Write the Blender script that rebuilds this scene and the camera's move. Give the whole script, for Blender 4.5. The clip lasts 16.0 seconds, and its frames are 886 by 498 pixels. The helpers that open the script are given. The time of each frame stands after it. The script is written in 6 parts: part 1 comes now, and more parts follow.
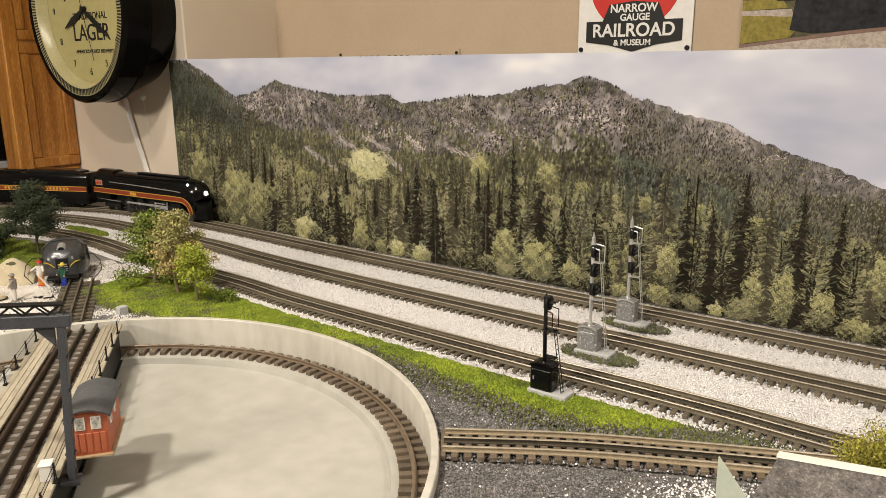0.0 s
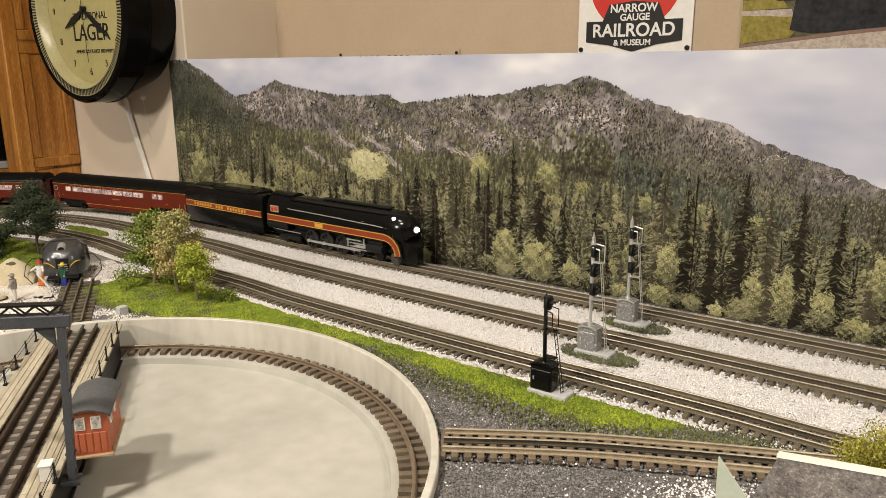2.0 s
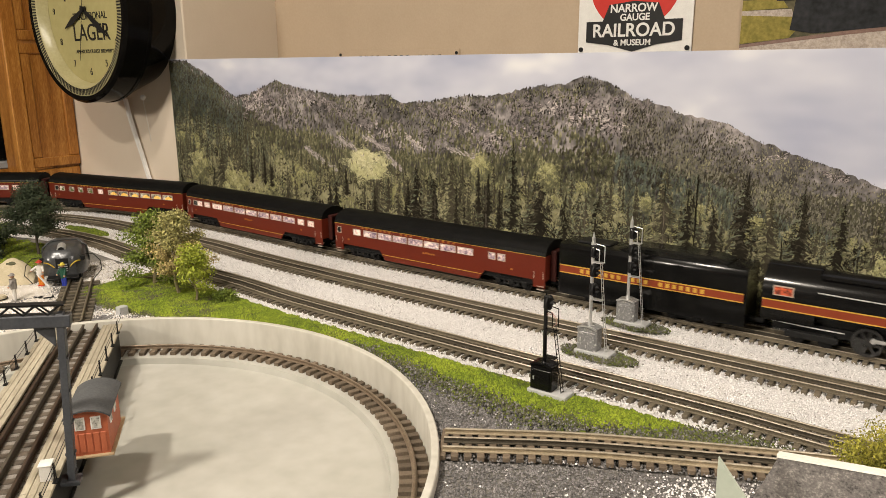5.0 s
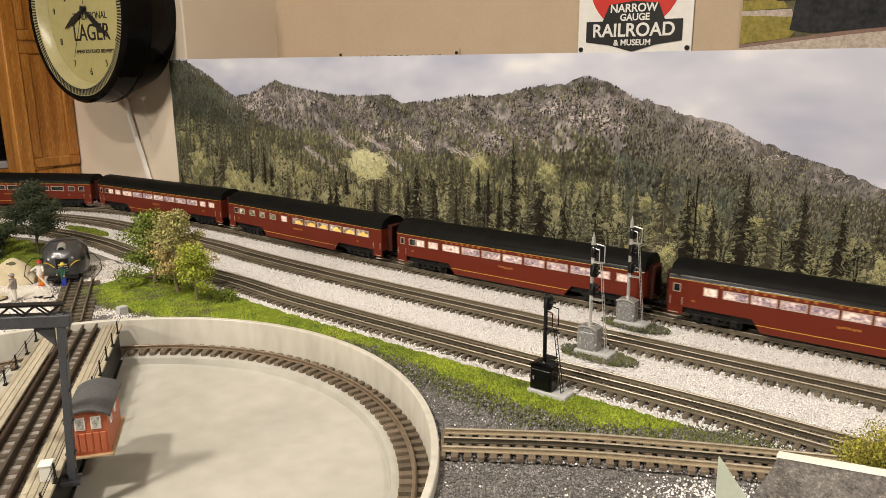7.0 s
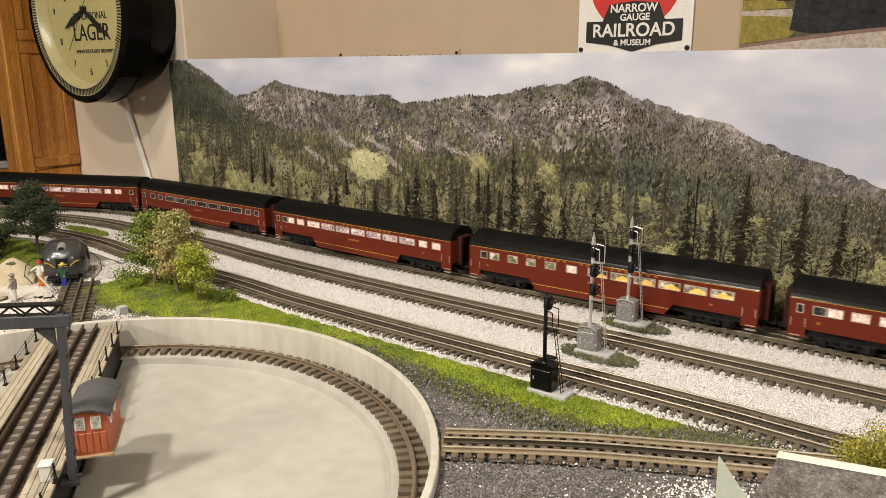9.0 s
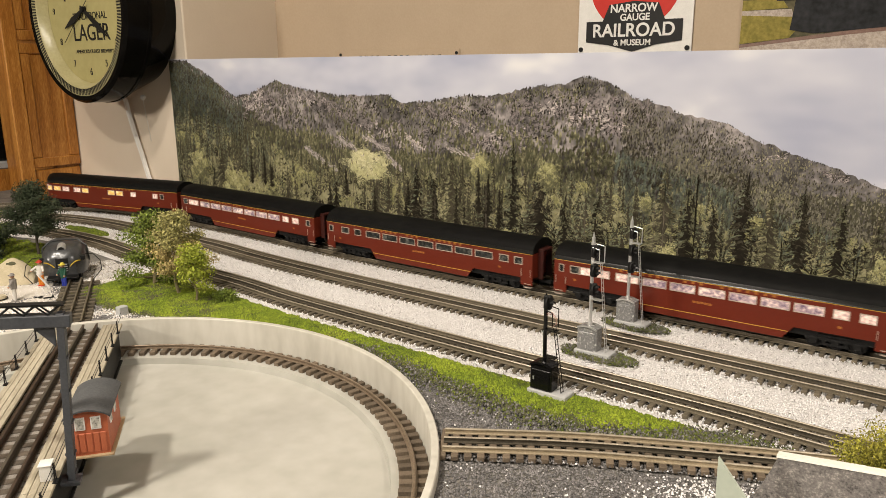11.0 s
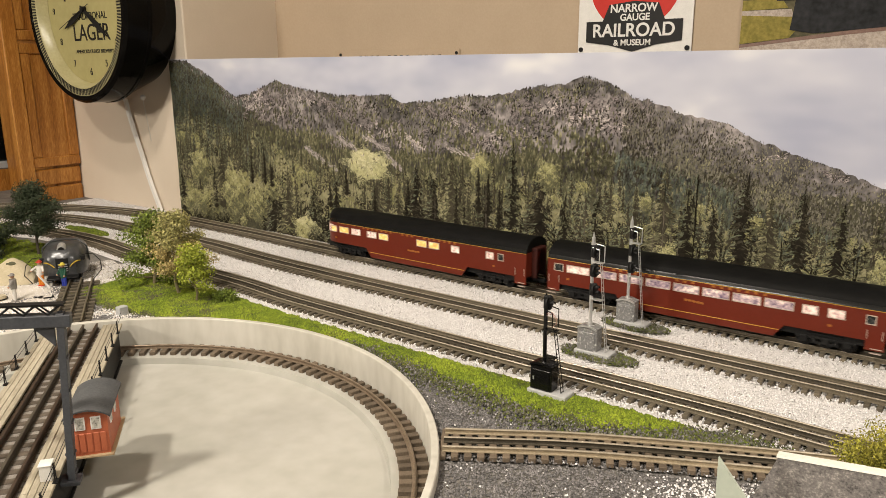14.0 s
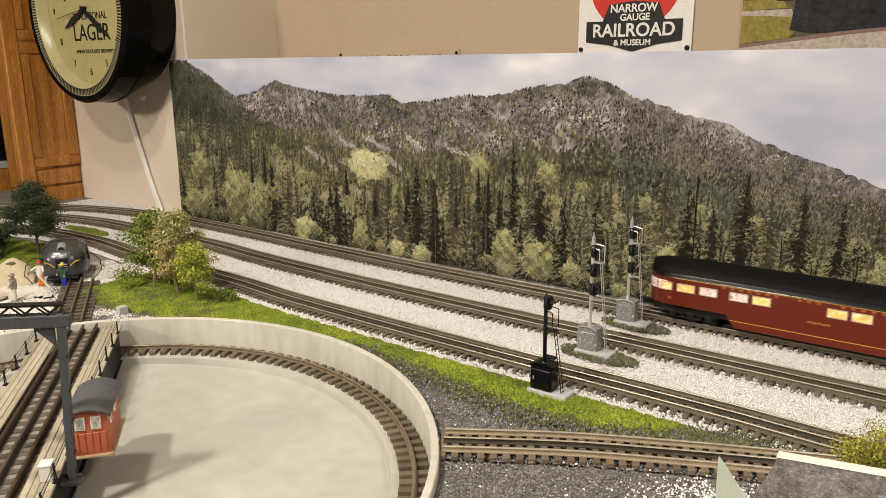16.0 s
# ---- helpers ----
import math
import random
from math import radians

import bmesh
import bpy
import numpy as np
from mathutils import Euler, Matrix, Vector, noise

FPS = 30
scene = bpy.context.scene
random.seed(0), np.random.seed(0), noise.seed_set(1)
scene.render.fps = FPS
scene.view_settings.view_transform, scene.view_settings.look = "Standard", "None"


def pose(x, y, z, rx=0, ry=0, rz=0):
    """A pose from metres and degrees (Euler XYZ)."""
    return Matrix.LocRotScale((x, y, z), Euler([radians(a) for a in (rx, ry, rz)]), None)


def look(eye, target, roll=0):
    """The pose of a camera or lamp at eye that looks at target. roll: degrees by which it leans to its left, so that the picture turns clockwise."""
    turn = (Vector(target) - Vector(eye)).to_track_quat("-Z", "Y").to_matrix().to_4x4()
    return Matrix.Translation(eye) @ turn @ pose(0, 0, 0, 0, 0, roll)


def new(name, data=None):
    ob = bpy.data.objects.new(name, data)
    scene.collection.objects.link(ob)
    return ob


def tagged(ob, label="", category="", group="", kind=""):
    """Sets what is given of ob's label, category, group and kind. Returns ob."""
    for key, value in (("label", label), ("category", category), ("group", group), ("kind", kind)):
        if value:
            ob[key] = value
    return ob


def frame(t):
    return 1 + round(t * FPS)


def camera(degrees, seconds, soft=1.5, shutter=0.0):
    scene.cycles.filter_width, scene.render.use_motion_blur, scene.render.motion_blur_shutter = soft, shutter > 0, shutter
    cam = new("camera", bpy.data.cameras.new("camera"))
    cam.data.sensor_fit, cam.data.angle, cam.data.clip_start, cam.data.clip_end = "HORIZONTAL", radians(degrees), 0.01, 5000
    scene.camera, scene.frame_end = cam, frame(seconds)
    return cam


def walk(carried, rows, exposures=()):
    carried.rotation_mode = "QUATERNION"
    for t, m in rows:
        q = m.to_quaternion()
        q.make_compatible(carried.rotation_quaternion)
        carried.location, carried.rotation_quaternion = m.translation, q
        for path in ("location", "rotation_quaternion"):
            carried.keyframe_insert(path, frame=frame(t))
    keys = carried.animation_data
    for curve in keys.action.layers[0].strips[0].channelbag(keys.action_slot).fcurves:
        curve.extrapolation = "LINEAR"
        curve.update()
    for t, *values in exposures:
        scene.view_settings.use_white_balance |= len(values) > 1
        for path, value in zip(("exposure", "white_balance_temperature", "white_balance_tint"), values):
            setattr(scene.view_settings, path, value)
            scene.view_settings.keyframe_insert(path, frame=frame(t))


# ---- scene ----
EYE = Vector((0.0, -0.9957, 0.3368))
YAW, PITCH = radians(36.642), radians(-13.909)
AHEAD = Vector((-math.sin(YAW) * math.cos(PITCH), math.cos(YAW) * math.cos(PITCH), math.sin(PITCH)))
cam = camera(61.757, 16.0, soft=0.6, shutter=0.3)
VIEW = look(EYE, EYE + AHEAD, -0.359)
walk(cam, [(0.0, VIEW), (16.0, VIEW)], exposures=[(0.0, 0.0), (16.0, 0.0)])

# ---- light: warm ceiling fixtures of a basement room, and one added fill lamp ----
world = bpy.data.worlds.new("world")
scene.world = world
world.use_nodes = True
world.node_tree.nodes["Background"].inputs[0].default_value = (1.0, 0.86, 0.7, 1)
world.node_tree.nodes["Background"].inputs[1].default_value = 0.05


def area_lamp(name, eye, target, w, h, watts, colour):
    data = bpy.data.lights.new(name, "AREA")
    data.shape, data.size, data.size_y, data.energy, data.color = "RECTANGLE", w, h, watts, colour
    ob = new(name, data)
    ob.matrix_world = look(eye, target)
    return ob


WARM = (1.0, 0.896, 0.762)
area_lamp("ceiling_lamp_over_aisle", (-0.62, -1.53, 1.38), (-0.62, -1.4, 0.0), 0.11, 0.11, 27, WARM)
area_lamp("ceiling_lamp_over_pit", (-0.95, -0.92, 1.38), (-0.95, -0.85, 0.0), 0.12, 0.12, 12, WARM)
# Added fill below the ceiling, brightens the right end; no fixture known there.
area_lamp("fill_lamp_far_end", (0.85, -0.7, 1.1), (0.85, -0.6, 0.0), 0.2, 0.2, 18, WARM)
area_lamp("ceiling_lamp_back_of_room", (-1.5, -3.7, 1.2), (-1.5, 0.0, 0.15), 0.3, 0.3, 46, WARM)

# ---- materials ----


def material(name, colours, rough=0.6, scale=60.0, fine=400.0, bump=0.1, metal=0.0, spread=0.35, island=0.0, spec=0.5, emit=0.0, coat=0.0, stretch=(1, 1, 1)):
    """Two scales of noise between the given colours, with bump; island: brightness scatter from piece to piece."""
    m = bpy.data.materials.new(name)
    m.use_nodes = True
    nt = m.node_tree
    n, l = nt.nodes, nt.links
    b = n["Principled BSDF"]
    b.inputs["Roughness"].default_value, b.inputs["Metallic"].default_value = rough, metal
    b.inputs["Specular IOR Level"].default_value = spec
    b.inputs["Coat Weight"].default_value = coat
    tc = n.new("ShaderNodeTexCoord")
    mp = n.new("ShaderNodeMapping")
    mp.inputs["Scale"].default_value = stretch
    l.new(tc.outputs["Object"], mp.inputs["Vector"])
    n1, n2 = n.new("ShaderNodeTexNoise"), n.new("ShaderNodeTexNoise")
    for nn, s, d in ((n1, scale, 3.0), (n2, fine, 2.0)):
        nn.inputs["Scale"].default_value, nn.inputs["Detail"].default_value = s, d
        l.new(mp.outputs[0], nn.inputs["Vector"])
    mix = n.new("ShaderNodeMath")
    mix.operation = "MULTIPLY_ADD"
    l.new(n2.outputs["Fac"], mix.inputs[0])
    mix.inputs[1].default_value = 0.5
    half = n.new("ShaderNodeMath")
    half.operation = "MULTIPLY"
    half.inputs[1].default_value = 0.5
    l.new(n1.outputs["Fac"], half.inputs[0])
    l.new(half.outputs[0], mix.inputs[2])
    ramp = n.new("ShaderNodeValToRGB")
    els = ramp.color_ramp.elements
    lo, hi = 0.5 - spread / 2, 0.5 + spread / 2
    els[0].position, els[1].position = lo, hi
    els[0].color, els[1].color = (*colours[0], 1), (*colours[-1], 1)
    for k, c in enumerate(colours[1:-1], 1):
        e = els.new(lo + (hi - lo) * k / (len(colours) - 1))
        e.color = (*c, 1)
    l.new(mix.outputs[0], ramp.inputs[0])
    colour = ramp.outputs[0]
    if island:
        geo, hsv = n.new("ShaderNodeNewGeometry"), n.new("ShaderNodeHueSaturation")
        mr = n.new("ShaderNodeMapRange")
        mr.inputs["To Min"].default_value, mr.inputs["To Max"].default_value = 1 - island, 1 + island
        l.new(geo.outputs["Random Per Island"], mr.inputs["Value"])
        l.new(mr.outputs[0], hsv.inputs["Value"])
        l.new(colour, hsv.inputs["Color"])
        colour = hsv.outputs[0]
    l.new(colour, b.inputs["Base Color"])
    if bump:
        bp = n.new("ShaderNodeBump")
        bp.inputs["Strength"].default_value, bp.inputs["Distance"].default_value = bump, 0.002
        l.new(mix.outputs[0], bp.inputs["Height"])
        l.new(bp.outputs[0], b.inputs["Normal"])
    if emit:
        l.new(colour, b.inputs["Emission Color"])
        b.inputs["Emission Strength"].default_value = emit
    return m


def per_object(m, amount):
    """Scatter brightness from object to object by Object Info's Random."""
    nt = m.node_tree
    b = nt.nodes["Principled BSDF"]
    src = b.inputs["Base Color"].links[0].from_socket
    oi, mr, hsv = (nt.nodes.new(k) for k in ("ShaderNodeObjectInfo", "ShaderNodeMapRange", "ShaderNodeHueSaturation"))
    mr.inputs["To Min"].default_value, mr.inputs["To Max"].default_value = 1 - amount, 1 + amount
    nt.links.new(oi.outputs["Random"], mr.inputs["Value"])
    nt.links.new(mr.outputs[0], hsv.inputs["Value"])
    nt.links.new(src, hsv.inputs["Color"])
    nt.links.new(hsv.outputs[0], b.inputs["Base Color"])
    return m


def plain(name, c, rough=0.5, metal=0.0, emit=0.0, **kw):
    d = 0.88
    return material(name, [tuple(v * d for v in c), c], rough=rough, metal=metal, emit=emit, scale=90, fine=700, bump=0.04, spec=0.25, **kw)


BALLAST = material("white_gravel", [(0.62, 0.6, 0.592), (0.74, 0.722, 0.715), (0.84, 0.825, 0.82)], 0.9, 150, 900, 0.4, island=0.26)
GREYSTONE = material("grey_stone", [(0.2, 0.18, 0.17), (0.36, 0.34, 0.33)], 0.9, 150, 900, 0.4, island=0.4)
CINDER = material("dark_cinders", [(0.08, 0.076, 0.074), (0.17, 0.162, 0.16), (0.27, 0.257, 0.255)], 0.95, 150, 900, 0.7, island=0.5)
GRASS = material("green_turf", [(0.085, 0.125, 0.006), (0.16, 0.215, 0.012), (0.28, 0.335, 0.026)], 0.95, 25, 500, 0.7, island=0.45)
GRASS2 = material("olive_turf", [(0.05, 0.075, 0.008), (0.1, 0.13, 0.015), (0.17, 0.17, 0.03)], 0.95, 25, 500, 0.7, island=0.5)
DARKGRASS = material("dark_undergrowth", [(0.055, 0.055, 0.03), (0.11, 0.11, 0.06)], 0.95, 60, 500, 0.7, island=0.5)
SAND = material("pale_sand", [(0.5, 0.46, 0.4), (0.68, 0.64, 0.58)], 0.95, 40, 700, 0.4)
EARTH = material("tan_rock", [(0.42, 0.36, 0.24), (0.6, 0.53, 0.38)], 0.95, 40, 500, 0.5)
TIE = per_object(material("weathered_tie", [(0.08, 0.066, 0.045), (0.15, 0.125, 0.088)], 0.85, 200, 900, 0.3, stretch=(0.4, 1, 1)), 0.3)
RAIL = material("bronzed_rail", [(0.115, 0.097, 0.068), (0.2, 0.17, 0.122)], 0.5, 60, 500, 0.05, metal=0.25)
# Worn railhead; the lamp glint along it is put into its pale colour.
RAILTOP = material("polished_railhead_glint", [(0.36, 0.315, 0.24), (0.5, 0.44, 0.34)], 0.38, 40, 500, 0.02, metal=0.4)
BLACKRAIL = material("blackened_rail", [(0.05, 0.042, 0.03), (0.095, 0.08, 0.058)], 0.5, 60, 500, 0.05, metal=0.2)
CONCRETE = material("painted_concrete", [(0.42, 0.4, 0.345), (0.53, 0.51, 0.45), (0.61, 0.59, 0.53)], 0.6, 9, 70, 0.05, spread=0.4, stretch=(1, 1, 0.35))
PITFLOOR = material("pit_floor_paint", [(0.37, 0.365, 0.325), (0.425, 0.417, 0.375), (0.48, 0.47, 0.43)], 0.38, 5, 40, 0.02, spread=0.4)
WOODTIE = per_object(material("brown_tie", [(0.1, 0.075, 0.052), (0.17, 0.13, 0.09)], 0.8, 150, 700, 0.3), 0.25)
DECK = per_object(material("grey_planks", [(0.27, 0.24, 0.175), (0.36, 0.32, 0.24), (0.43, 0.39, 0.3)], 0.8, 60, 500, 0.25, stretch=(0.15, 1, 1)), 0.12)
# Slightly tanner recess paint, with its weaker lamp light put into the colour.
TANWALL = material("tan_wall_dimmed", [(0.43, 0.335, 0.235), (0.47, 0.37, 0.265)], 0.75, 12, 300, 0.06)
WALL = material("beige_wall", [(0.66, 0.57, 0.46), (0.7, 0.61, 0.5)], 0.75, 12, 300, 0.06)
DIMWALL = material("dark_unseen_wall", [(0.2, 0.15, 0.1), (0.27, 0.21, 0.15)], 0.75, 6, 200, 0.05)
CEIL = material("ceiling_white", [(0.76, 0.75, 0.72), (0.83, 0.82, 0.79)], 0.9, 5, 200, 0.05)
FLOOR = material("room_floor", [(0.2, 0.16, 0.12), (0.3, 0.25, 0.2)], 0.7, 5, 60, 0.05)
OAK = material("honey_oak", [(0.2, 0.066, 0.008), (0.36, 0.142, 0.024), (0.56, 0.27, 0.062)], 0.38, 9, 110, 0.08, stretch=(6, 6, 0.5), spread=0.34)
RED = material("maroon_car_paint", [(0.118, 0.0175, 0.008), (0.135, 0.02, 0.0095)], 0.3, 30, 300, 0.01, spec=0.35)
ROOFMATTE = material("dull_black_roof", [(0.004, 0.004, 0.004), (0.008, 0.008, 0.0075)], 0.55, 60, 500, 0.04, spec=0.08)
ROOFBLACK = material("black_roof", [(0.006, 0.006, 0.006), (0.011, 0.011, 0.01)], 0.2, 60, 500, 0.02, spec=0.35)
SIDERAIL = material("tan_rail", [(0.34, 0.28, 0.19), (0.5, 0.42, 0.3)], 0.4, 60, 500, 0.05, metal=0.4)
GLOSSBLACK = material("gloss_black", [(0.004, 0.004, 0.004), (0.007, 0.007, 0.007)], 0.16, 60, 500, 0.01, spec=0.25)
DARKMETAL = material("dull_black_metal", [(0.006, 0.006, 0.006), (0.015, 0.015, 0.015)], 0.5, 100, 700, 0.1, spec=0.2)
GOLD = plain("gold_paint", (0.62, 0.36, 0.06), 0.45)
STRIPERED = plain("tuscan_stripe", (0.24, 0.045, 0.018), 0.4)
SILVER = material("silver_paint", [(0.6, 0.6, 0.6), (0.78, 0.78, 0.78)], 0.34, 80, 600, 0.05, metal=0.7)
STEEL = material("bright_steel", [(0.55, 0.55, 0.54), (0.74, 0.74, 0.73)], 0.36, 80, 600, 0.03, metal=0.7)
GREYBASE = material("grey_concrete_base", [(0.36, 0.37, 0.37), (0.5, 0.5, 0.5)], 0.7, 90, 600, 0.1)
WHITE = plain("white_paint", (0.78, 0.77, 0.74), 0.5)
BLACKPRINT = plain("black_print", (0.012, 0.012, 0.012), 0.5)
REDPRINT = plain("red_print", (0.55, 0.03, 0.02), 0.5)

# ---- mesh tools ----


class M:
    """A growing mesh: vertices and faces, with a material slot for each face."""

    def __init__(self):
        self.v, self.f, self.s = [], [], []

    def add(self, verts, faces, slot=0, m=None):
        k = len(self.v)
        self.v += [tuple(m @ Vector(p)) if m else tuple(p) for p in verts]
        self.f += [tuple(k + i for i in f) for f in faces]
        self.s += [slot] * len(faces)
        return self

    def box(self, c, size, slot=0, m=None, ch=0.0):
        x, y, z = (s / 2 for s in size)
        if ch <= 0:
            vs = [(c[0] + a * x, c[1] + b * y, c[2] + d * z) for a in (-1, 1) for b in (-1, 1) for d in (-1, 1)]
            return self.add(vs, [(0, 1, 3, 2), (4, 6, 7, 5), (0, 4, 5, 1), (2, 3, 7, 6), (0, 2, 6, 4), (1, 5, 7, 3)], slot, m)
        e = min(ch, x * 0.9, y * 0.9, z * 0.9)
        vs, idx = [], {}
        for a in (-1, 1):
            for b in (-1, 1):
                for d in (-1, 1):
                    for ax in range(3):
                        p = [a * (x - e), b * (y - e), d * (z - e)]
                        p[ax] = (a * x, b * y, d * z)[ax]
                        idx[a, b, d, ax] = len(vs)
                        vs.append((c[0] + p[0], c[1] + p[1], c[2] + p[2]))
        fs = []
        for ax in range(3):
            o1, o2 = (ax + 1) % 3, (ax + 2) % 3
            for sg in (-1, 1):
                loop = []
                for q1, q2 in ((-1, -1), (1, -1), (1, 1), (-1, 1)):
                    k = [0, 0, 0]
                    k[ax], k[o1], k[o2] = sg, q1, q2
                    loop.append(idx[k[0], k[1], k[2], ax])
                fs.append(tuple(loop if sg > 0 else loop[::-1]))
            for q1 in (-1, 1):
                for q2 in (-1, 1):
                    k0, k1 = [0, 0, 0], [0, 0, 0]
                    k0[ax], k1[ax] = -1, 1
                    k0[o1] = k1[o1] = q1
                    k0[o2] = k1[o2] = q2
                    quad = (idx[(*k0, o1)], idx[(*k1, o1)], idx[(*k1, o2)], idx[(*k0, o2)])
                    fs.append(quad if q1 * q2 > 0 else quad[::-1])
        for a in (-1, 1):
            for b in (-1, 1):
                for d in (-1, 1):
                    t = tuple(idx[a, b, d, q] for q in range(3))
                    fs.append(t if a * b * d > 0 else t[::-1])
        return self.add(vs, fs, slot, m)

    def cyl(self, p, q, r, n=10, slot=0, r2=None, m=None):
        p, q = Vector(p), Vector(q)
        d = (q - p).normalized()
        u = d.orthogonal().normalized()
        w = d.cross(u)
        r2 = r if r2 is None else r2
        vs = [p + (u * math.cos(a) + w * math.sin(a)) * r for a in (2 * math.pi * k / n for k in range(n))]
        vs += [q + (u * math.cos(a) + w * math.sin(a)) * r2 for a in (2 * math.pi * k / n for k in range(n))]
        fs = [(k, (k + 1) % n, n + (k + 1) % n, n + k) for k in range(n)]
        fs += [tuple(range(n))[::-1], tuple(range(n, 2 * n))]
        return self.add(vs, fs, slot, m)

    def tube(self, pts, r, n=6, slot=0):
        for a, b in zip(pts[:-1], pts[1:]):
            self.cyl(a, b, r, n, slot)
        return self

    def loft(self, sections, closed=True, slot=0, caps=True, m=None):
        n = len(sections[0])
        vs = [p for s in sections for p in s]
        fs = []
        for i in range(len(sections) - 1):
            for k in range(n if closed else n - 1):
                fs.append((i * n + k, i * n + (k + 1) % n, (i + 1) * n + (k + 1) % n, (i + 1) * n + k))
        if caps:
            fs += [tuple(range(n))[::-1], tuple(range((len(sections) - 1) * n, len(sections) * n))]
        return self.add(vs, fs, slot, m)

    def ball(self, c, r, n=8, slot=0, sq=(1, 1, 1), m=None):
        rings = n // 2 + 1
        vs = []
        for i in range(rings + 1):
            a = math.pi * i / rings
            for k in range(n):
                b = 2 * math.pi * k / n
                vs.append((c[0] + r * sq[0] * math.sin(a) * math.cos(b), c[1] + r * sq[1] * math.sin(a) * math.sin(b), c[2] + r * sq[2] * math.cos(a)))
        fs = [(i * n + k, (i + 1) * n + k, (i + 1) * n + (k + 1) % n, i * n + (k + 1) % n) for i in range(rings) for k in range(n)]
        return self.add(vs, fs, slot, m)

    def mesh(self, name, mats, smooth=False):
        me = bpy.data.meshes.new(name)
        me.from_pydata(self.v, [], self.f)
        for q in mats if isinstance(mats, (list, tuple)) else [mats]:
            me.materials.append(q)
        if any(self.s):
            me.polygons.foreach_set("material_index", self.s)
        if smooth:
            me.polygons.foreach_set("use_smooth", [True] * len(self.f))
            me.set_sharp_from_angle(angle=radians(35))
        me.update()
        return me


def part(name, body, mats, parent=None, label="", smooth=False, at=None):
    """One mesh object of M (or of ready mesh data), under a thing or under a part."""
    ob = new(name, body if isinstance(body, bpy.types.Mesh) else body.mesh(name, mats, smooth))
    ob.parent = parent
    if at is not None:
        ob.matrix_basis = at
    if label:
        ob["label"] = label
    return ob


def thing(name, label, category, at=None, group="", kind=""):
    ob = new(name)
    ob.empty_display_size = 0.02
    if at is not None:
        ob.matrix_basis = at
    return tagged(ob, label, category, group, kind)


def structure(name, body, mats, label, category, smooth=False):
    return tagged(part(name, body, mats, smooth=smooth), label, category, kind="structure")


def arc_path(points, step=0.004):
    """A smooth line through plan points, evenly stepped: positions, headings and running length."""
    p = np.array(points, float)
    ext = np.vstack([2 * p[0] - p[1], p, 2 * p[-1] - p[-2]])
    out = []
    for i in range(1, len(ext) - 2):
        a, b, c, d = ext[i - 1 : i + 3]
        for t in np.linspace(0, 1, 60, endpoint=False):
            out.append(0.5 * (2 * b + (c - a) * t + (2 * a - 5 * b + 4 * c - d) * t * t + (3 * b - a - 3 * c + d) * t**3))
    out.append(p[-1])
    out = np.array(out)
    s = np.r_[0, np.cumsum(np.linalg.norm(np.diff(out, axis=0), axis=1))]
    grid = np.arange(0, s[-1], step)
    return np.stack([np.interp(grid, s, out[:, k]) for k in (0, 1)], 1), grid


# ---- the three main lines, the siding and the turntable in plan ----
BACK = [(-2.75, -0.95), (-2.45, -0.55), (-2.15, -0.26), (-1.9, -0.105), (-1.72, -0.036), (-1.55, -0.010), (-1.4, -0.006), (-1.2, -0.010), (-1.0, -0.018), (-0.7, -0.024), (-0.3, -0.022), (0.1, -0.022), (0.9, -0.022), (3.8, -0.022)]
MID = [(-2.6, -0.95), (-2.3, -0.55), (-2.03, -0.31), (-1.8, -0.180), (-1.64, -0.134), (-1.5, -0.124), (-1.24, -0.120), (-1.04, -0.136), (-0.8, -0.146), (-0.5, -0.148), (-0.2, -0.146), (0.9, -0.146)]
FRONT = [(-2.35, -0.8), (-2.1, -0.52), (-1.85, -0.34), (-1.6, -0.252), (-1.42, -0.24), (-1.24, -0.256), (-0.97, -0.262), (-0.8, -0.275), (-0.5, -0.280), (-0.2, -0.278), (0.0, -0.284), (0.9, -0.3)]
SIDING = [(-0.3765, -0.4898), (-0.277, -0.428), (-0.19, -0.384), (-0.11, -0.347), (0.0, -0.3)]
PIT = Vector((-0.6665, -0.7345, 0))
BRIDGE_DIR = Vector((-0.79, 0.613, 0)).normalized()
APPROACH_DIR = Vector((-0.845, 0.535, 0)).normalized()

# ---- room ----
WALL_Y, BOARD_Y, FAR_Y, CORNER_X, CABINET_X = 0.047, 0.040, 0.318, -1.496, -2.016
structure("floor", M().box((0.7, -1.9, -1.03), (8.4, 5.6, 0.06)), FLOOR, "dark brown room floor under the layout", "floor")
# Unseen ceiling, kept bright so the rails have something to reflect.
structure("ceiling", M().box((0.7, -1.9, 1.43), (8.4, 5.6, 0.06)), CEIL, "plain white ceiling", "ceiling")
structure("wall_north", M().box((1.652, FAR_Y + 0.05, 0.2), (6.3, 0.1, 2.4)), TANWALL, "beige painted recess wall behind the backdrop, dimmer light in its colour", "wall")
structure("wall_clock", M().box((-2.25, WALL_Y + 0.16, 0.2), (1.508, 0.32, 2.4), ch=0.003), WALL, "beige painted wall behind the clock", "wall")
# Unseen walls, coloured dark so less bounced light fills the shadows.
structure("wall_west", M().box((-3.45, -1.9, 0.2), (0.1, 5.6, 2.4)), DIMWALL, "unseen dark brown wall that limits bounced light", "wall")
structure("wall_east", M().box((4.85, -1.9, 0.2), (0.1, 5.6, 2.4)), DIMWALL, "unseen dark brown wall that limits bounced light", "wall")
structure("wall_south", M().box((0.7, -4.65, 0.2), (8.2, 0.1, 2.4)), DIMWALL, "unseen dark brown wall that limits bounced light", "wall")

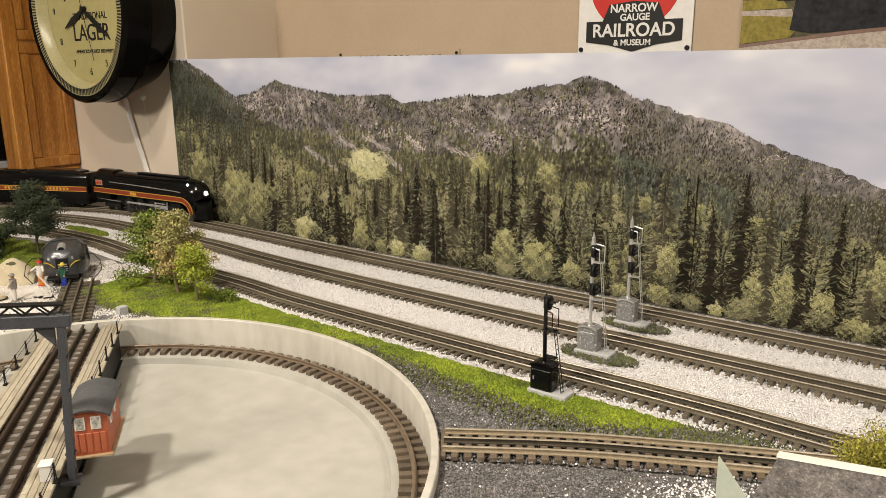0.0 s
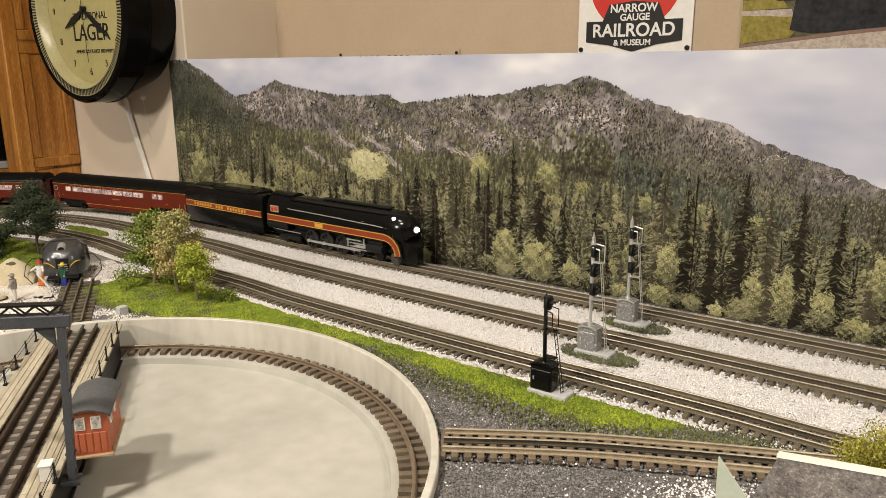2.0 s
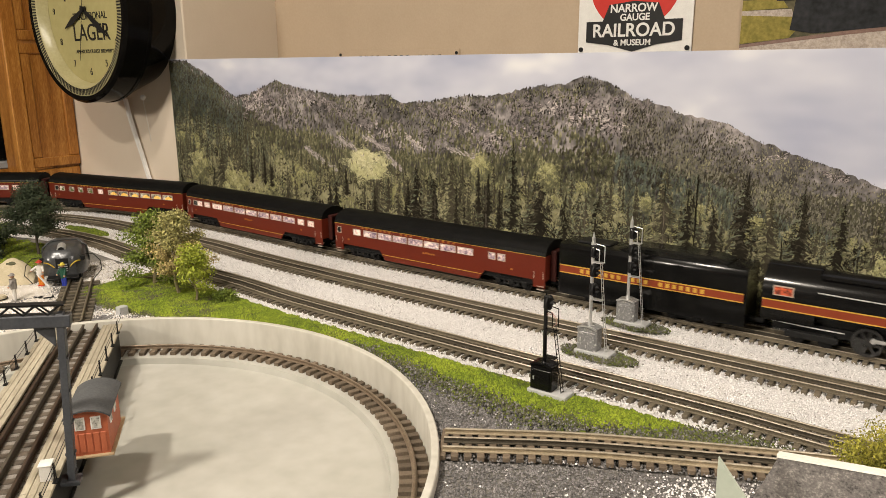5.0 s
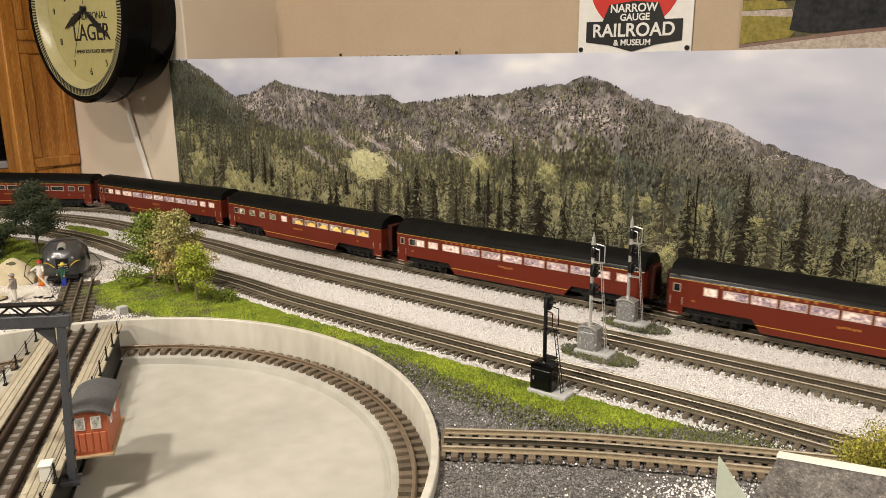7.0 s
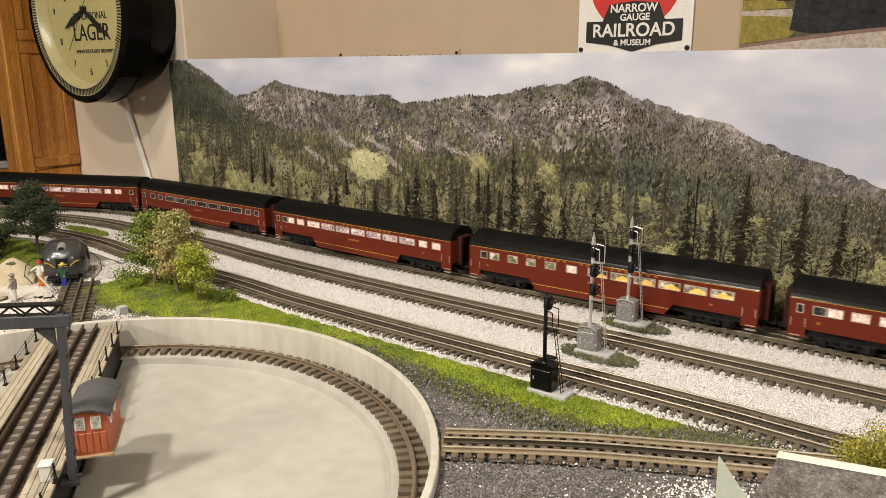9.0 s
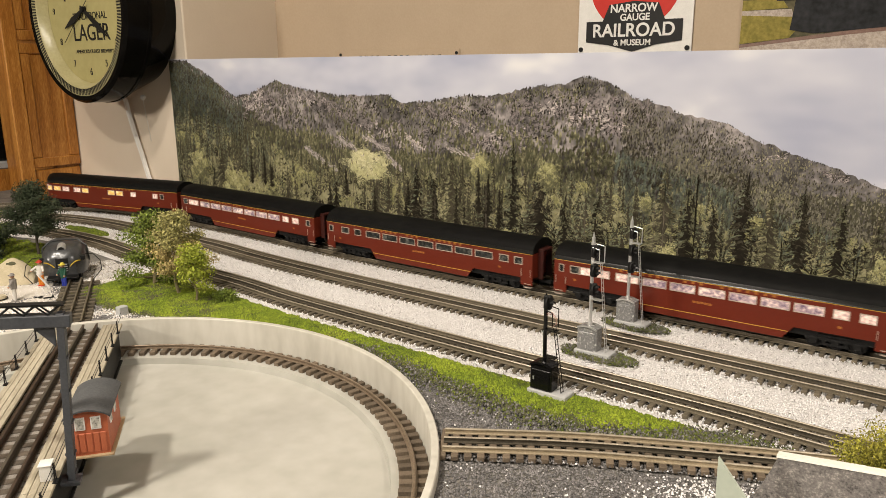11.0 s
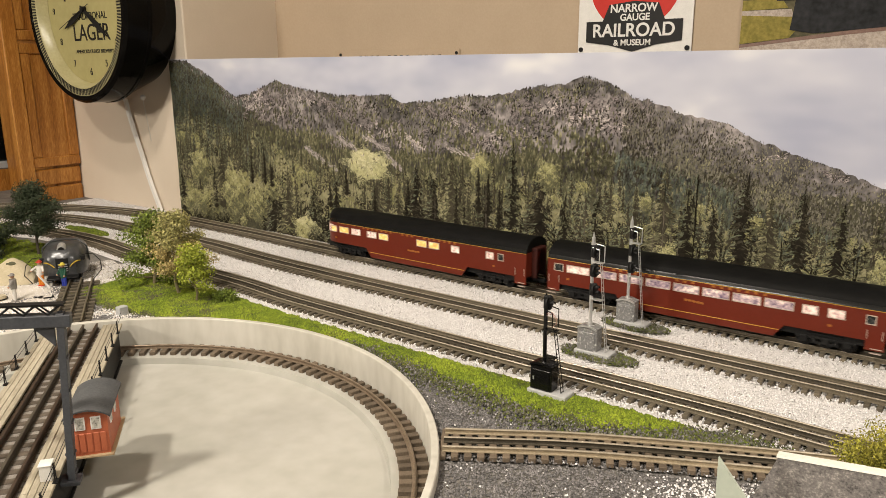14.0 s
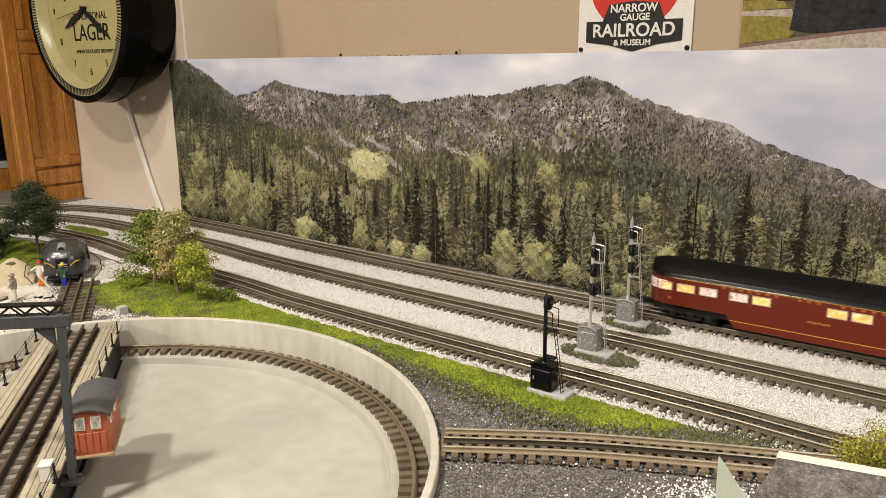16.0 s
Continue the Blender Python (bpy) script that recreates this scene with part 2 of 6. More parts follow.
# ---- layout table with a round hole for the turntable pit ----
PIT_R, LIP, LEDGE_R, RING_R = 0.367, 0.0075, 0.329, 0.3515


def table_mesh():
    n = 144
    ang = [2 * math.pi * k / n for k in range(n)]
    inner = [(PIT.x + (PIT_R + LIP) * math.cos(a), PIT.y + (PIT_R + LIP) * math.sin(a)) for a in ang]
    x0, x1, y0, y1 = -3.3, 4.7, -1.32, WALL_Y - 0.001
    outer = []
    for a in ang:
        c, s = math.cos(a), math.sin(a)
        t = min((x1 - PIT.x) / c if c > 1e-9 else (x0 - PIT.x) / c if c < -1e-9 else 1e9, (y1 - PIT.y) / s if s > 1e-9 else (y0 - PIT.y) / s if s < -1e-9 else 1e9)
        outer.append((PIT.x + c * t, PIT.y + s * t))
    for cx, cy in ((x0, y0), (x1, y0), (x1, y1), (x0, y1)):
        k = min(range(n), key=lambda i: (outer[i][0] - cx) ** 2 + (outer[i][1] - cy) ** 2)
        outer[k] = (cx, cy)
    b = M()
    top, low = -0.0125, -0.05
    for ring, za, zb in ((inner, low, top), (outer, top, low)):
        b.add([(x, y, za) for x, y in ring] + [(x, y, zb) for x, y in ring], [(k, (k + 1) % n, n + (k + 1) % n, n + k) for k in range(n)])
    b.add([(x, y, top) for x, y in inner] + [(x, y, top) for x, y in outer], [(k, n + k, n + (k + 1) % n, (k + 1) % n) for k in range(n)])
    b.box((-2.85, -2.95, -0.031), (0.9, 3.25, 0.038))
    return b


GROUND = material("layout_ground", [(0.1, 0.095, 0.085), (0.17, 0.16, 0.145), (0.27, 0.25, 0.23)], 0.95, 30, 350, 0.5)
structure("ground", table_mesh(), GROUND, "model railway table top with grey scenic earth", "ground")


def stones(name, xyz, size, mats, label, category, flat=0.75, seed=1):
    """Thousands of small angular pieces in one mesh."""
    rng = np.random.default_rng(seed)
    n = len(xyz)
    base = np.array([(1, 0, -0.5), (-1, 0, -0.5), (0, 1, -0.5), (0, -1, -0.5), (0, 0, 1)], float)
    r = size[:, None, None] * rng.uniform(0.65, 1.3, (n, 5, 1))
    a = rng.uniform(0, 6.283, n)
    ca, sa = np.cos(a)[:, None], np.sin(a)[:, None]
    p = base[None] * r + rng.normal(0, 0.16, (n, 5, 3)) * size[:, None, None]
    q = np.stack([p[..., 0] * ca - p[..., 1] * sa, p[..., 0] * sa + p[..., 1] * ca, p[..., 2] * flat], -1)
    v = (q + xyz[:, None]).reshape(-1, 3)
    tri = np.array([(0, 2, 4), (2, 1, 4), (1, 3, 4), (3, 0, 4)])
    f = (np.arange(n)[:, None, None] * 5 + tri[None]).reshape(-1)
    me = bpy.data.meshes.new(name)
    me.vertices.add(len(v))
    me.vertices.foreach_set("co", v.ravel())
    me.loops.add(len(f))
    me.loops.foreach_set("vertex_index", f)
    me.polygons.add(len(f) // 3)
    me.polygons.foreach_set("loop_start", np.arange(0, len(f), 3))
    for q in mats:
        me.materials.append(q)
    if len(mats) > 1:
        me.polygons.foreach_set("material_index", np.repeat(rng.integers(0, len(mats), n), 4))
    me.update(calc_edges=True)
    return tagged(new(name, me), label, category, kind="stuff")


def line_y(points, x):
    p = np.array(points)
    p = p[np.argsort(p[:, 0])]
    return np.interp(x, p[:, 0], p[:, 1])


def wobble(x, y, k, seed):
    return np.sin(x * k + seed) * np.sin(y * k * 1.3 + seed * 2) * 0.5 + np.sin(x * k * 2.3 + y * k * 1.7 + seed * 3) * 0.5


def speckle(x, y, cell, seed):
    """Smooth random patches of about a cell's size, from -1 to 1."""
    g = np.random.default_rng(seed).uniform(-1, 1, (64, 64))
    u, v = np.asarray(x) / cell + 500.0, np.asarray(y) / cell + 500.0
    i, j = np.floor(u).astype(int), np.floor(v).astype(int)
    a, b = u - i, v - j
    a, b = a * a * (3 - 2 * a), b * b * (3 - 2 * b)
    at = lambda p, q: g[p % 64, q % 64]
    return (at(i, j) * (1 - a) + at(i + 1, j) * a) * (1 - b) + (at(i, j + 1) * (1 - a) + at(i + 1, j + 1) * a) * b


def from_pit(x, y):
    return np.hypot(x - PIT.x, y - PIT.y)


rng = np.random.default_rng(7)
# white ballast under and between the three main lines
nb = 360000
bx = -1.95 + 2.6 * rng.random(nb) ** 1.15
by = rng.uniform(-0.36, 0.045, nb)
low = line_y(FRONT, bx) - 0.036 + 0.006 * wobble(bx, by, 40, 1)
high = np.where(bx < -1.5, 0.045, np.minimum(line_y(BACK, bx) + 0.046, 0.036))
keep = (by > low) & (by < high)
bx, by = bx[keep], by[keep]
dist = np.min([np.abs(by - line_y(q, bx)) for q in (BACK, MID, FRONT)], 0)
bz = np.where(dist < 0.019, -0.0100, np.where(dist < 0.033, -0.0086, -0.0092)) + rng.normal(0, 0.0006, len(bx))
stones("ballast_bed", np.stack([bx, by, bz], 1), rng.uniform(0.0006, 0.0013, len(bx)), [BALLAST] * 24 + [GREYSTONE], "white crushed stone ballast under the main tracks", "ballast")
bed = M()
xs = np.linspace(-1.95, 0.9, 120)
lo, hi = line_y(FRONT, xs) - 0.037, np.where(xs < -1.52, 0.0465, np.minimum(line_y(BACK, xs) + 0.047, 0.0385))
vs = [(x, y, -0.0115) for x, y in zip(xs, lo)] + [(x, y, -0.0108) for x, y in zip(xs, hi)]
bed.add(vs, [(k, k + 1, 121 + k, 120 + k) for k in range(119)])
structure("ballast_base", bed, BALLAST, "white ballast bed beneath the loose stones", "ballast")

# ---- tracks ----
RAIL_GAUGE = 0.0338
TIE_MESH = M().box((0, 0, -0.0078), (0.0058, 0.056, 0.0052), ch=0.0006).mesh("tie", TIE)
WTIE_MESH = M().box((0, 0, -0.0078), (0.0068, 0.052, 0.0052), ch=0.0006).mesh("tie", WOODTIE)


def rail_profile(top):
    w, f = 0.0013, 0.0026
    return [(-f, -0.0052), (f, -0.0052), (f, -0.0044), (0.0006, -0.0038), (0.0006, -0.0017), (w, -0.0013), (w, -0.0005), (0.0008, top), (-0.0008, top), (-w, -0.0005), (-w, -0.0013), (-0.0006, -0.0017), (-0.0006, -0.0038), (-f, -0.0044)]


def sweep_rail(pts, off):
    d = np.gradient(pts, axis=0)
    d /= np.linalg.norm(d, axis=1)[:, None]
    nrm = np.stack([-d[:, 1], d[:, 0]], 1)
    b = M()
    prof = rail_profile(0.0)
    for seg, slot in ((prof[6:10], 1), (prof[9:] + prof[:7], 0)):
        b.loft([[(p[0] + q[0] * (off + u), p[1] + q[1] * (off + u), z) for u, z in seg] for p, q in zip(pts, nrm)], closed=False, slot=slot, caps=False)
    return b


def track(points, label, spacing, tie_mesh, x_range=None, start=0.0, rails=(RAIL, RAILTOP)):
    tr = thing("railway_track", label, "track", kind="structure")
    pts, s = arc_path(points, 0.012)
    for off, side in ((-RAIL_GAUGE / 2, "rail"), (RAIL_GAUGE / 2, "rail")):
        part(side, sweep_rail(pts, off), list(rails), tr)
    part("centre_rail", sweep_rail(pts, 0.0), [BLACKRAIL, rails[1]], tr, "blackened centre rail")
    fine, s = arc_path(points, 0.001)
    head = np.gradient(fine, axis=0)
    t, far = start, []
    while t < s[-1]:
        k = int(t / 0.001)
        if k >= len(fine):
            break
        p, h = fine[k], math.degrees(math.atan2(head[k][1], head[k][0]))
        m = pose(p[0], p[1], 0, 0, 0, h + random.uniform(-0.8, 0.8))
        if x_range is None or x_range[0] < p[0] < x_range[1]:
            part("tie", tie_mesh, None, tr, at=m)
        else:
            far.append(m)
        t += spacing
    if far:
        b = M()
        for m in far:
            b.box((0, 0, -0.0078), (0.0058, 0.056, 0.0052), m=m)
        tagged(part("far_ties", b, TIE, tr), kind="stuff")
    return tr


# ---- turntable pit ----


def ring_mesh(profile, n=144, closed=True):
    """A round of a profile of (radius, height) about the pit's centre."""
    b = M()
    sec = [[(PIT.x + r * math.cos(a), PIT.y + r * math.sin(a), z) for r, z in profile] for a in (2 * math.pi * k / n for k in range(n + 1))]
    return b.loft(sec, closed=closed, caps=False)


structure("turntable_pit_wall", ring_mesh([(PIT_R, -0.046), (PIT_R, -0.002), (PIT_R + 0.001, -0.001), (PIT_R + LIP - 0.001, -0.001), (PIT_R + LIP, -0.002), (PIT_R + LIP, -0.046)]), CONCRETE, "pale grey curved concrete wall of the turntable pit", "wall", smooth=True)
floor = M()
sec = [[(PIT.x + r * math.cos(a), PIT.y + r * math.sin(a), z) for r, z in ((PIT_R + 0.002, -0.0435), (LEDGE_R + 0.0015, -0.0435), (LEDGE_R, -0.044), (LEDGE_R - 0.0012, -0.0525), (LEDGE_R - 0.004, -0.0532), (0.2, -0.0535), (0.02, -0.054))] for a in (2 * math.pi * k / 144 for k in range(145))]
floor.loft(sec, closed=False, caps=False)
structure("turntable_pit_floor", floor, PITFLOOR, "smooth pale grey painted pit floor with a stepped ledge", "floor", smooth=True)

# ---- train ----
SPEED = 0.3114
PTS, RUN = arc_path([(-2.9, -4.4), (-2.9, -2.6), (-2.9, -1.6)] + BACK, 0.002)
ZERO = RUN[np.argmin(np.abs(PTS[:, 0] - 0.1) + np.abs(PTS[:, 1] + 0.022))] - 0.1


def on_line(s):
    r = np.clip(s + ZERO, 0.01, RUN[-1] - 0.01)
    return Vector((np.interp(r, RUN, PTS[:, 0]), np.interp(r, RUN, PTS[:, 1]), 0))


def car_pose(s, half):
    a, b = on_line(s - half), on_line(s + half)
    d = b - a
    mid = (a + b) / 2
    return pose(mid.x, mid.y, 0, 0, 0, math.degrees(math.atan2(d.y, d.x)))


VEHICLES = []   # thing, place on the line at the start, half the truck spacing
CAR_L, HALF_W = 0.437, 0.031
GLOW = {
    "pale": material("lit_window_pale", [(0.35, 0.2, 0.2), (0.8, 0.6, 0.52), (0.95, 0.84, 0.76)], 0.2, 90, 260, 0, emit=0.3, spread=0.3),
    "amber": material("lit_seat_amber", [(0.55, 0.3, 0.05), (0.9, 0.55, 0.12), (1.0, 0.72, 0.3)], 0.3, 70, 200, 0, emit=0.2, spread=0.3),
    "gold": material("lit_window_gold", [(0.6, 0.36, 0.12), (0.95, 0.62, 0.18), (1.0, 0.82, 0.5)], 0.3, 90, 240, 0, emit=0.25, spread=0.3),
    "dusk": material("lit_window_dusk", [(0.05, 0.045, 0.04), (0.3, 0.26, 0.2), (0.8, 0.74, 0.64)], 0.2, 70, 200, 0, emit=0.16, spread=0.3),
    # Grey panes also carry a faint added glow, though no lamp stands behind.
    "grey": material("window_grey", [(0.008, 0.009, 0.009), (0.022, 0.024, 0.023), (0.12, 0.12, 0.11)], 0.15, 60, 200, 0, emit=0.03, spread=0.3),
    "green": material("lit_seat_green", [(0.07, 0.09, 0.03), (0.16, 0.19, 0.08)], 0.1, 60, 200, 0, emit=0.2),
    "violet": material("lit_window_violet", [(0.14, 0.1, 0.15), (0.42, 0.31, 0.33), (0.85, 0.68, 0.6)], 0.2, 80, 260, 0, emit=0.25, spread=0.25),
}
REDGLOW = material("red_lamp_glow", [(1.0, 0.04, 0.06), (1.0, 0.1, 0.12)], 0.2, 50, 200, 0, emit=2.0)
FRAME = plain("window_frame_metal", (0.58, 0.48, 0.4), 0.4, 0.3)


def side_profile(w, bottom):
    """Half of a car's section from the sill over the roof: (across, up)."""
    pts = [(w, bottom), (w, 0.0615)]
    roof = [(w - 0.0004, 0.0625)] + [(w * math.cos(a) * 0.985, 0.0625 + 0.0195 * math.sin(a)) for a in (radians(q) for q in range(12, 91, 13))]
    return pts, roof


def car_shell(length, round_tail):
    """Two bodies: the painted sides with ends, and the black roof."""
    half = length / 2
    stations = []
    if round_tail:
        for k in range(0, 12):
            a = radians(90 * k / 11)
            stations.append((-half + 0.04 * (1 - math.cos(a)), 0.2 + 0.8 * math.sin(a)))
    else:
        stations.append((-half, 1.0))
    stations += [(-half + 0.05 + (length - 0.05) * k / 12, 1.0) for k in range(13)]
    body, roof = M(), M()
    secs, rsecs = [], []
    for x, k in stations:
        pts, rf = side_profile(HALF_W * k, 0.0235)
        full = [(x, -a, z) for a, z in pts] + [(x, a, z) for a, z in pts[::-1]]
        secs.append(full)
        drop = 0.0 if k > 0.99 else (1 - k) * 0.006
        line = [(x, -a, z - drop) for a, z in [(HALF_W * k + 0.0006, 0.0612)] + rf] + [(x, a, z - drop) for a, z in (rf[:-1][::-1] + [(HALF_W * k + 0.0006, 0.0612)])]
        rsecs.append(line)
    body.loft(secs)
    roof.loft(rsecs)
    n = len(rsecs[0])
    for i in range(len(rsecs) - 1):
        for k in (0, 1, n - 3, n - 2):
            roof.s[i * n + k] = 1
    return body, roof


def skirt(b, x0, x1, w, z0, z1, slope=0.012):
    """The lower side sheets between the trucks, with raked ends."""
    for sg in (-1, 1):
        y = sg * w
        q = sg * (w - 0.0012)
        b.add([(x0, y, z1), (x1, y, z1), (x1 - slope, y, z0), (x0 + slope, y, z0), (x0, q, z1), (x1, q, z1), (x1 - slope, q, z0), (x0 + slope, q, z0)],
              [(0, 1, 2, 3), (7, 6, 5, 4), (0, 4, 5, 1), (3, 2, 6, 7), (0, 3, 7, 4), (1, 5, 6, 2)])


def pane_at(car, x0, x1, glow, z0=0.0432, z1=0.0548, w=HALF_W):
    """A window on either side: a proud metal frame round a glowing pane."""
    for sg in (-1, 1):
        y = sg * w
        f = M()
        t = 0.0011
        for cx, cz, sx, sz in (((x0 + x1) / 2, z1 - t / 2, x1 - x0, t), ((x0 + x1) / 2, z0 + t / 2, x1 - x0, t), (x0 + t / 2, (z0 + z1) / 2, t, z1 - z0 - 2 * t), (x1 - t / 2, (z0 + z1) / 2, t, z1 - z0 - 2 * t)):
            f.box((cx, y, cz), (sx, 0.0012, sz))
        win = part("window", f, FRAME, car)
        part("pane", M().box(((x0 + x1) / 2, y, (z0 + z1) / 2), (x1 - x0 - 2 * t, 0.0005, z1 - z0 - 2 * t)), GLOW["dusk" if glow in ("amber", "green") else glow], win)
        # Seat backs glow in place of the car's inside light falling on them.
        if glow in ("amber", "green"):
            k = 0.42 if glow == "amber" else 0.3
            xc, zc, a, hgt = (x0 + x1) / 2 + 0.1 * (x1 - x0), z0 + t, (x1 - x0) * k, (z1 - z0) * (0.58 if glow == "amber" else 0.5)
            loop = [(xc + min(a, x1 - t - xc) * math.cos(q), zc + hgt * math.sin(q) * (1 + 0.12 * math.sin(5 * q))) for q in (math.pi * i / 12 for i in range(13))]
            part("seat_back", M().loft([[(p, yy, q) for p, q in loop] for yy in (y - sg * 0.0002, y + sg * 0.0006)]), GLOW[glow], win, "yellow lit seat back")


WHEEL = M().cyl((0, -0.0185, 0), (0, -0.0150, 0), 0.0092, 18).cyl((0, 0.0150, 0), (0, 0.0185, 0), 0.0092, 18).cyl((0, -0.0155, 0), (0, -0.0142, 0), 0.0103, 18).cyl((0, 0.0142, 0), (0, 0.0155, 0), 0.0103, 18).cyl((0, -0.016, 0), (0, 0.016, 0), 0.0016, 6)
WHEEL_MESH = WHEEL.mesh("wheelset", DARKMETAL, True)
TRUCK = M()
for sg in (-1, 1):
    y = sg * 0.0235
    TRUCK.box((0, y, 0.0135), (0.068, 0.004, 0.004), ch=0.0008).box((0, y, 0.0075), (0.03, 0.0035, 0.003)).box((0, y, 0.0185), (0.04, 0.005, 0.0035), ch=0.0008)
    for x in (-0.024, 0.0, 0.024):
        TRUCK.box((x, y + sg * 0.001, 0.0108), (0.009, 0.0055, 0.0085), ch=0.001)
    for x in (-0.012, 0.012):
        TRUCK.cyl((x, y, 0.0075), (x, y, 0.0145), 0.0027, 8)
TRUCK.box((0, 0, 0.018), (0.018, 0.05, 0.005))
TRUCK_MESH = TRUCK.mesh("truck", DARKMETAL)


MAROONBLACK = material("dark_maroon_rubber", [(0.03, 0.008, 0.006), (0.055, 0.013, 0.01)], 0.6, 60, 400, 0.05, spec=0.2)
LETTER = M().box((0, 0, 0), (0.0044, 0.0007, 0.0028)).mesh("letter", plain("dull_gold_letters", (0.36, 0.13, 0.03), 0.5))
STEP = M().box((0, 0, 0), (0.012, 0.005, 0.001)).mesh("step", FRAME)
GRAB = M().cyl((0, 0, -0.0055), (0, 0, 0.0055), 0.0005, 5).mesh("grab_rail", FRAME)


def passenger_car(number, label, windows, left, tail=False, door_lo=(0.006, 0.016), baggage=False):
    car = thing("passenger_car", label, "train car", group="passenger cars of the train")
    body, roof = car_shell(CAR_L, tail)
    part("body", body, RED, car, smooth=True)
    part("roof", roof, [ROOFMATTE, ROOFBLACK], car, "black rounded roof", smooth=True)
    h = CAR_L / 2
    sk = M()
    skirt(sk, -h + 0.108, h - 0.108, HALF_W, 0.0075, 0.0237)
    part("side_skirt", sk, RED, car)
    for a, b in ((-h, -h + 0.02), (h - 0.02, h)):
        for sg in (-1, 1):
            if not (tail and a < 0):
                part("end_skirt", M().box(((a + b) / 2, sg * (HALF_W - 0.0006), 0.0181), (b - a, 0.0012, 0.0112)), RED, car)
    if tail:
        for sg in (-1, 1):
            for b0, b1 in ((22, 50), (54, 74)):
                strip = []
                for q in range(7):
                    a = radians(b0 + (b1 - b0) * q / 6)
                    x, y = -h + 0.04 * (1 - math.cos(a)), sg * (HALF_W * (0.2 + 0.8 * math.sin(a)) + 0.0005)
                    strip.append([(x - 0.0004, y, 0.0425), (x - 0.0004, y, 0.0555), (x + 0.002, y - sg * 0.001, 0.0555), (x + 0.002, y - sg * 0.001, 0.0425)])
                part("curved_window", M().loft(strip), GLOW["pale"], car, "curved tail window")
    if tail:
        for sg in (-1, 1):
            part("tail_lamp", M().ball((-h + 0.052, sg * (HALF_W - 0.0025), 0.0655), 0.0016, 8, sq=(2.0, 1, 0.8)), REDGLOW, car, "small glowing red tail lamp")
    stripes = M()
    x0 = -h + (0.04 if tail else 0)
    for z in (0.0607, 0.0168):
        for sg in (-1, 1):
            if z > 0.03:
                stripes.box(((x0 + h) / 2, sg * HALF_W, z), (h - x0, 0.0007, 0.0008))
            else:
                stripes.box((0, sg * HALF_W, z), (CAR_L - 0.228, 0.0007, 0.0008))
    part("stripe", stripes, GOLD, car, "thin gold lining")
    rs = random.Random(number)
    for sg in (-1, 1):
        x = -0.115 if not baggage else -0.15
        for word in (7, 3, 7):
            for k in range(word):
                part("letter", LETTER, None, car, at=pose(x, sg * HALF_W, 0.0583))
                x += 0.0105
            x += 0.016
        for x, n in ((-0.012, 5), (0.16, 1), (-0.185, 1)):
            for k in range(n):
                part("letter", LETTER, None, car, at=pose(x + k * 0.0052, sg * HALF_W, 0.0335 + 0.0006 * rs.uniform(-1, 1)))
    for a, b, g in windows:
        pane_at(car, a - h, b - h, g)
    under = M().box((0, 0, 0.0185), (CAR_L - 0.02, 0.05, 0.009)).box((0.02, 0, 0.0115), (0.14, 0.04, 0.008), ch=0.001).box((-0.07, 0.0, 0.0115), (0.03, 0.046, 0.009), ch=0.001)
    part("underframe", under, DARKMETAL, car)
    for sg in (-1, 1):
        if tail and sg < 0:
            continue
        e = M()
        x = sg * (h + 0.004)
        for y in (-0.0125, 0.0125):
            e.box((x, y, 0.042), (0.010, 0.004, 0.044), ch=0.001)
        e.box((x, 0, 0.065), (0.010, 0.029, 0.004), ch=0.001)
        part("vestibule_diaphragm", e, MAROONBLACK, car)
    for sg in (-1, 1):
        c = M().box((sg * (h + 0.006), 0, 0.0145), (0.022, 0.006, 0.006), ch=0.001)
        part("coupler", c, DARKMETAL, car)
        tr = part("truck", TRUCK_MESH, None, car, at=pose(sg * (h - 0.062), 0, 0))
        for x in (-0.024, 0.0, 0.024):
            part("wheelset", WHEEL_MESH, None, tr, at=pose(x, 0, 0.0092))
    for sg in (-1, 1):
        if tail and sg < 0:
            continue
        for side in (-1, 1):
            for z in (0.009, 0.0145):
                part("step", STEP, None, car, at=pose(sg * (h - 0.008), side * 0.029, z))
            for x in (0.019, 0.003):
                part("grab_rail", GRAB, None, car, at=pose(sg * (h - x), side * (HALF_W + 0.0005), 0.0315))
    VEHICLES.append((car, left + h, h - 0.062))
    return car


def run(a, b, n, gap, g):
    w = (b - a - gap * (n - 1)) / n
    return [(a + k * (w + gap), a + k * (w + gap) + w, g) for k in range(n)]


COACH = [(0.008, 0.016, "grey"), (0.026, 0.041, "grey"), (0.042, 0.059, "pale"), (0.067, 0.087, "pale")] + run(0.096, 0.361, 7, 0.0045, "violet") + [(0.37, 0.388, "pale"), (0.398, 0.416, "pale")]
COACH[4] = (*COACH[4][:2], "pale")
LOUNGE = [(0.011, 0.026, "grey"), (0.031, 0.067, "pale")] + run(0.074, 0.338, 7, 0.004, "violet") + [(0.347, 0.365, "pale"), (0.375, 0.394, "pale"), (0.415, 0.426, "grey")]
DINER = [(0.021, 0.034, "grey"), (0.038, 0.055, "green"), (0.071, 0.088, "green"), (0.103, 0.119, "green"), (0.135, 0.153, "green"), (0.17, 0.187, "pale")] + run(0.204, 0.407, 6, 0.0045, "amber")
SLEEPER = [(0.007, 0.017, "grey"), (0.038, 0.057, "grey"), (0.07, 0.086, "grey")] + run(0.098, 0.366, 7, 0.0055, "grey") + [(0.378, 0.395, "grey"), (0.405, 0.42, "grey")]
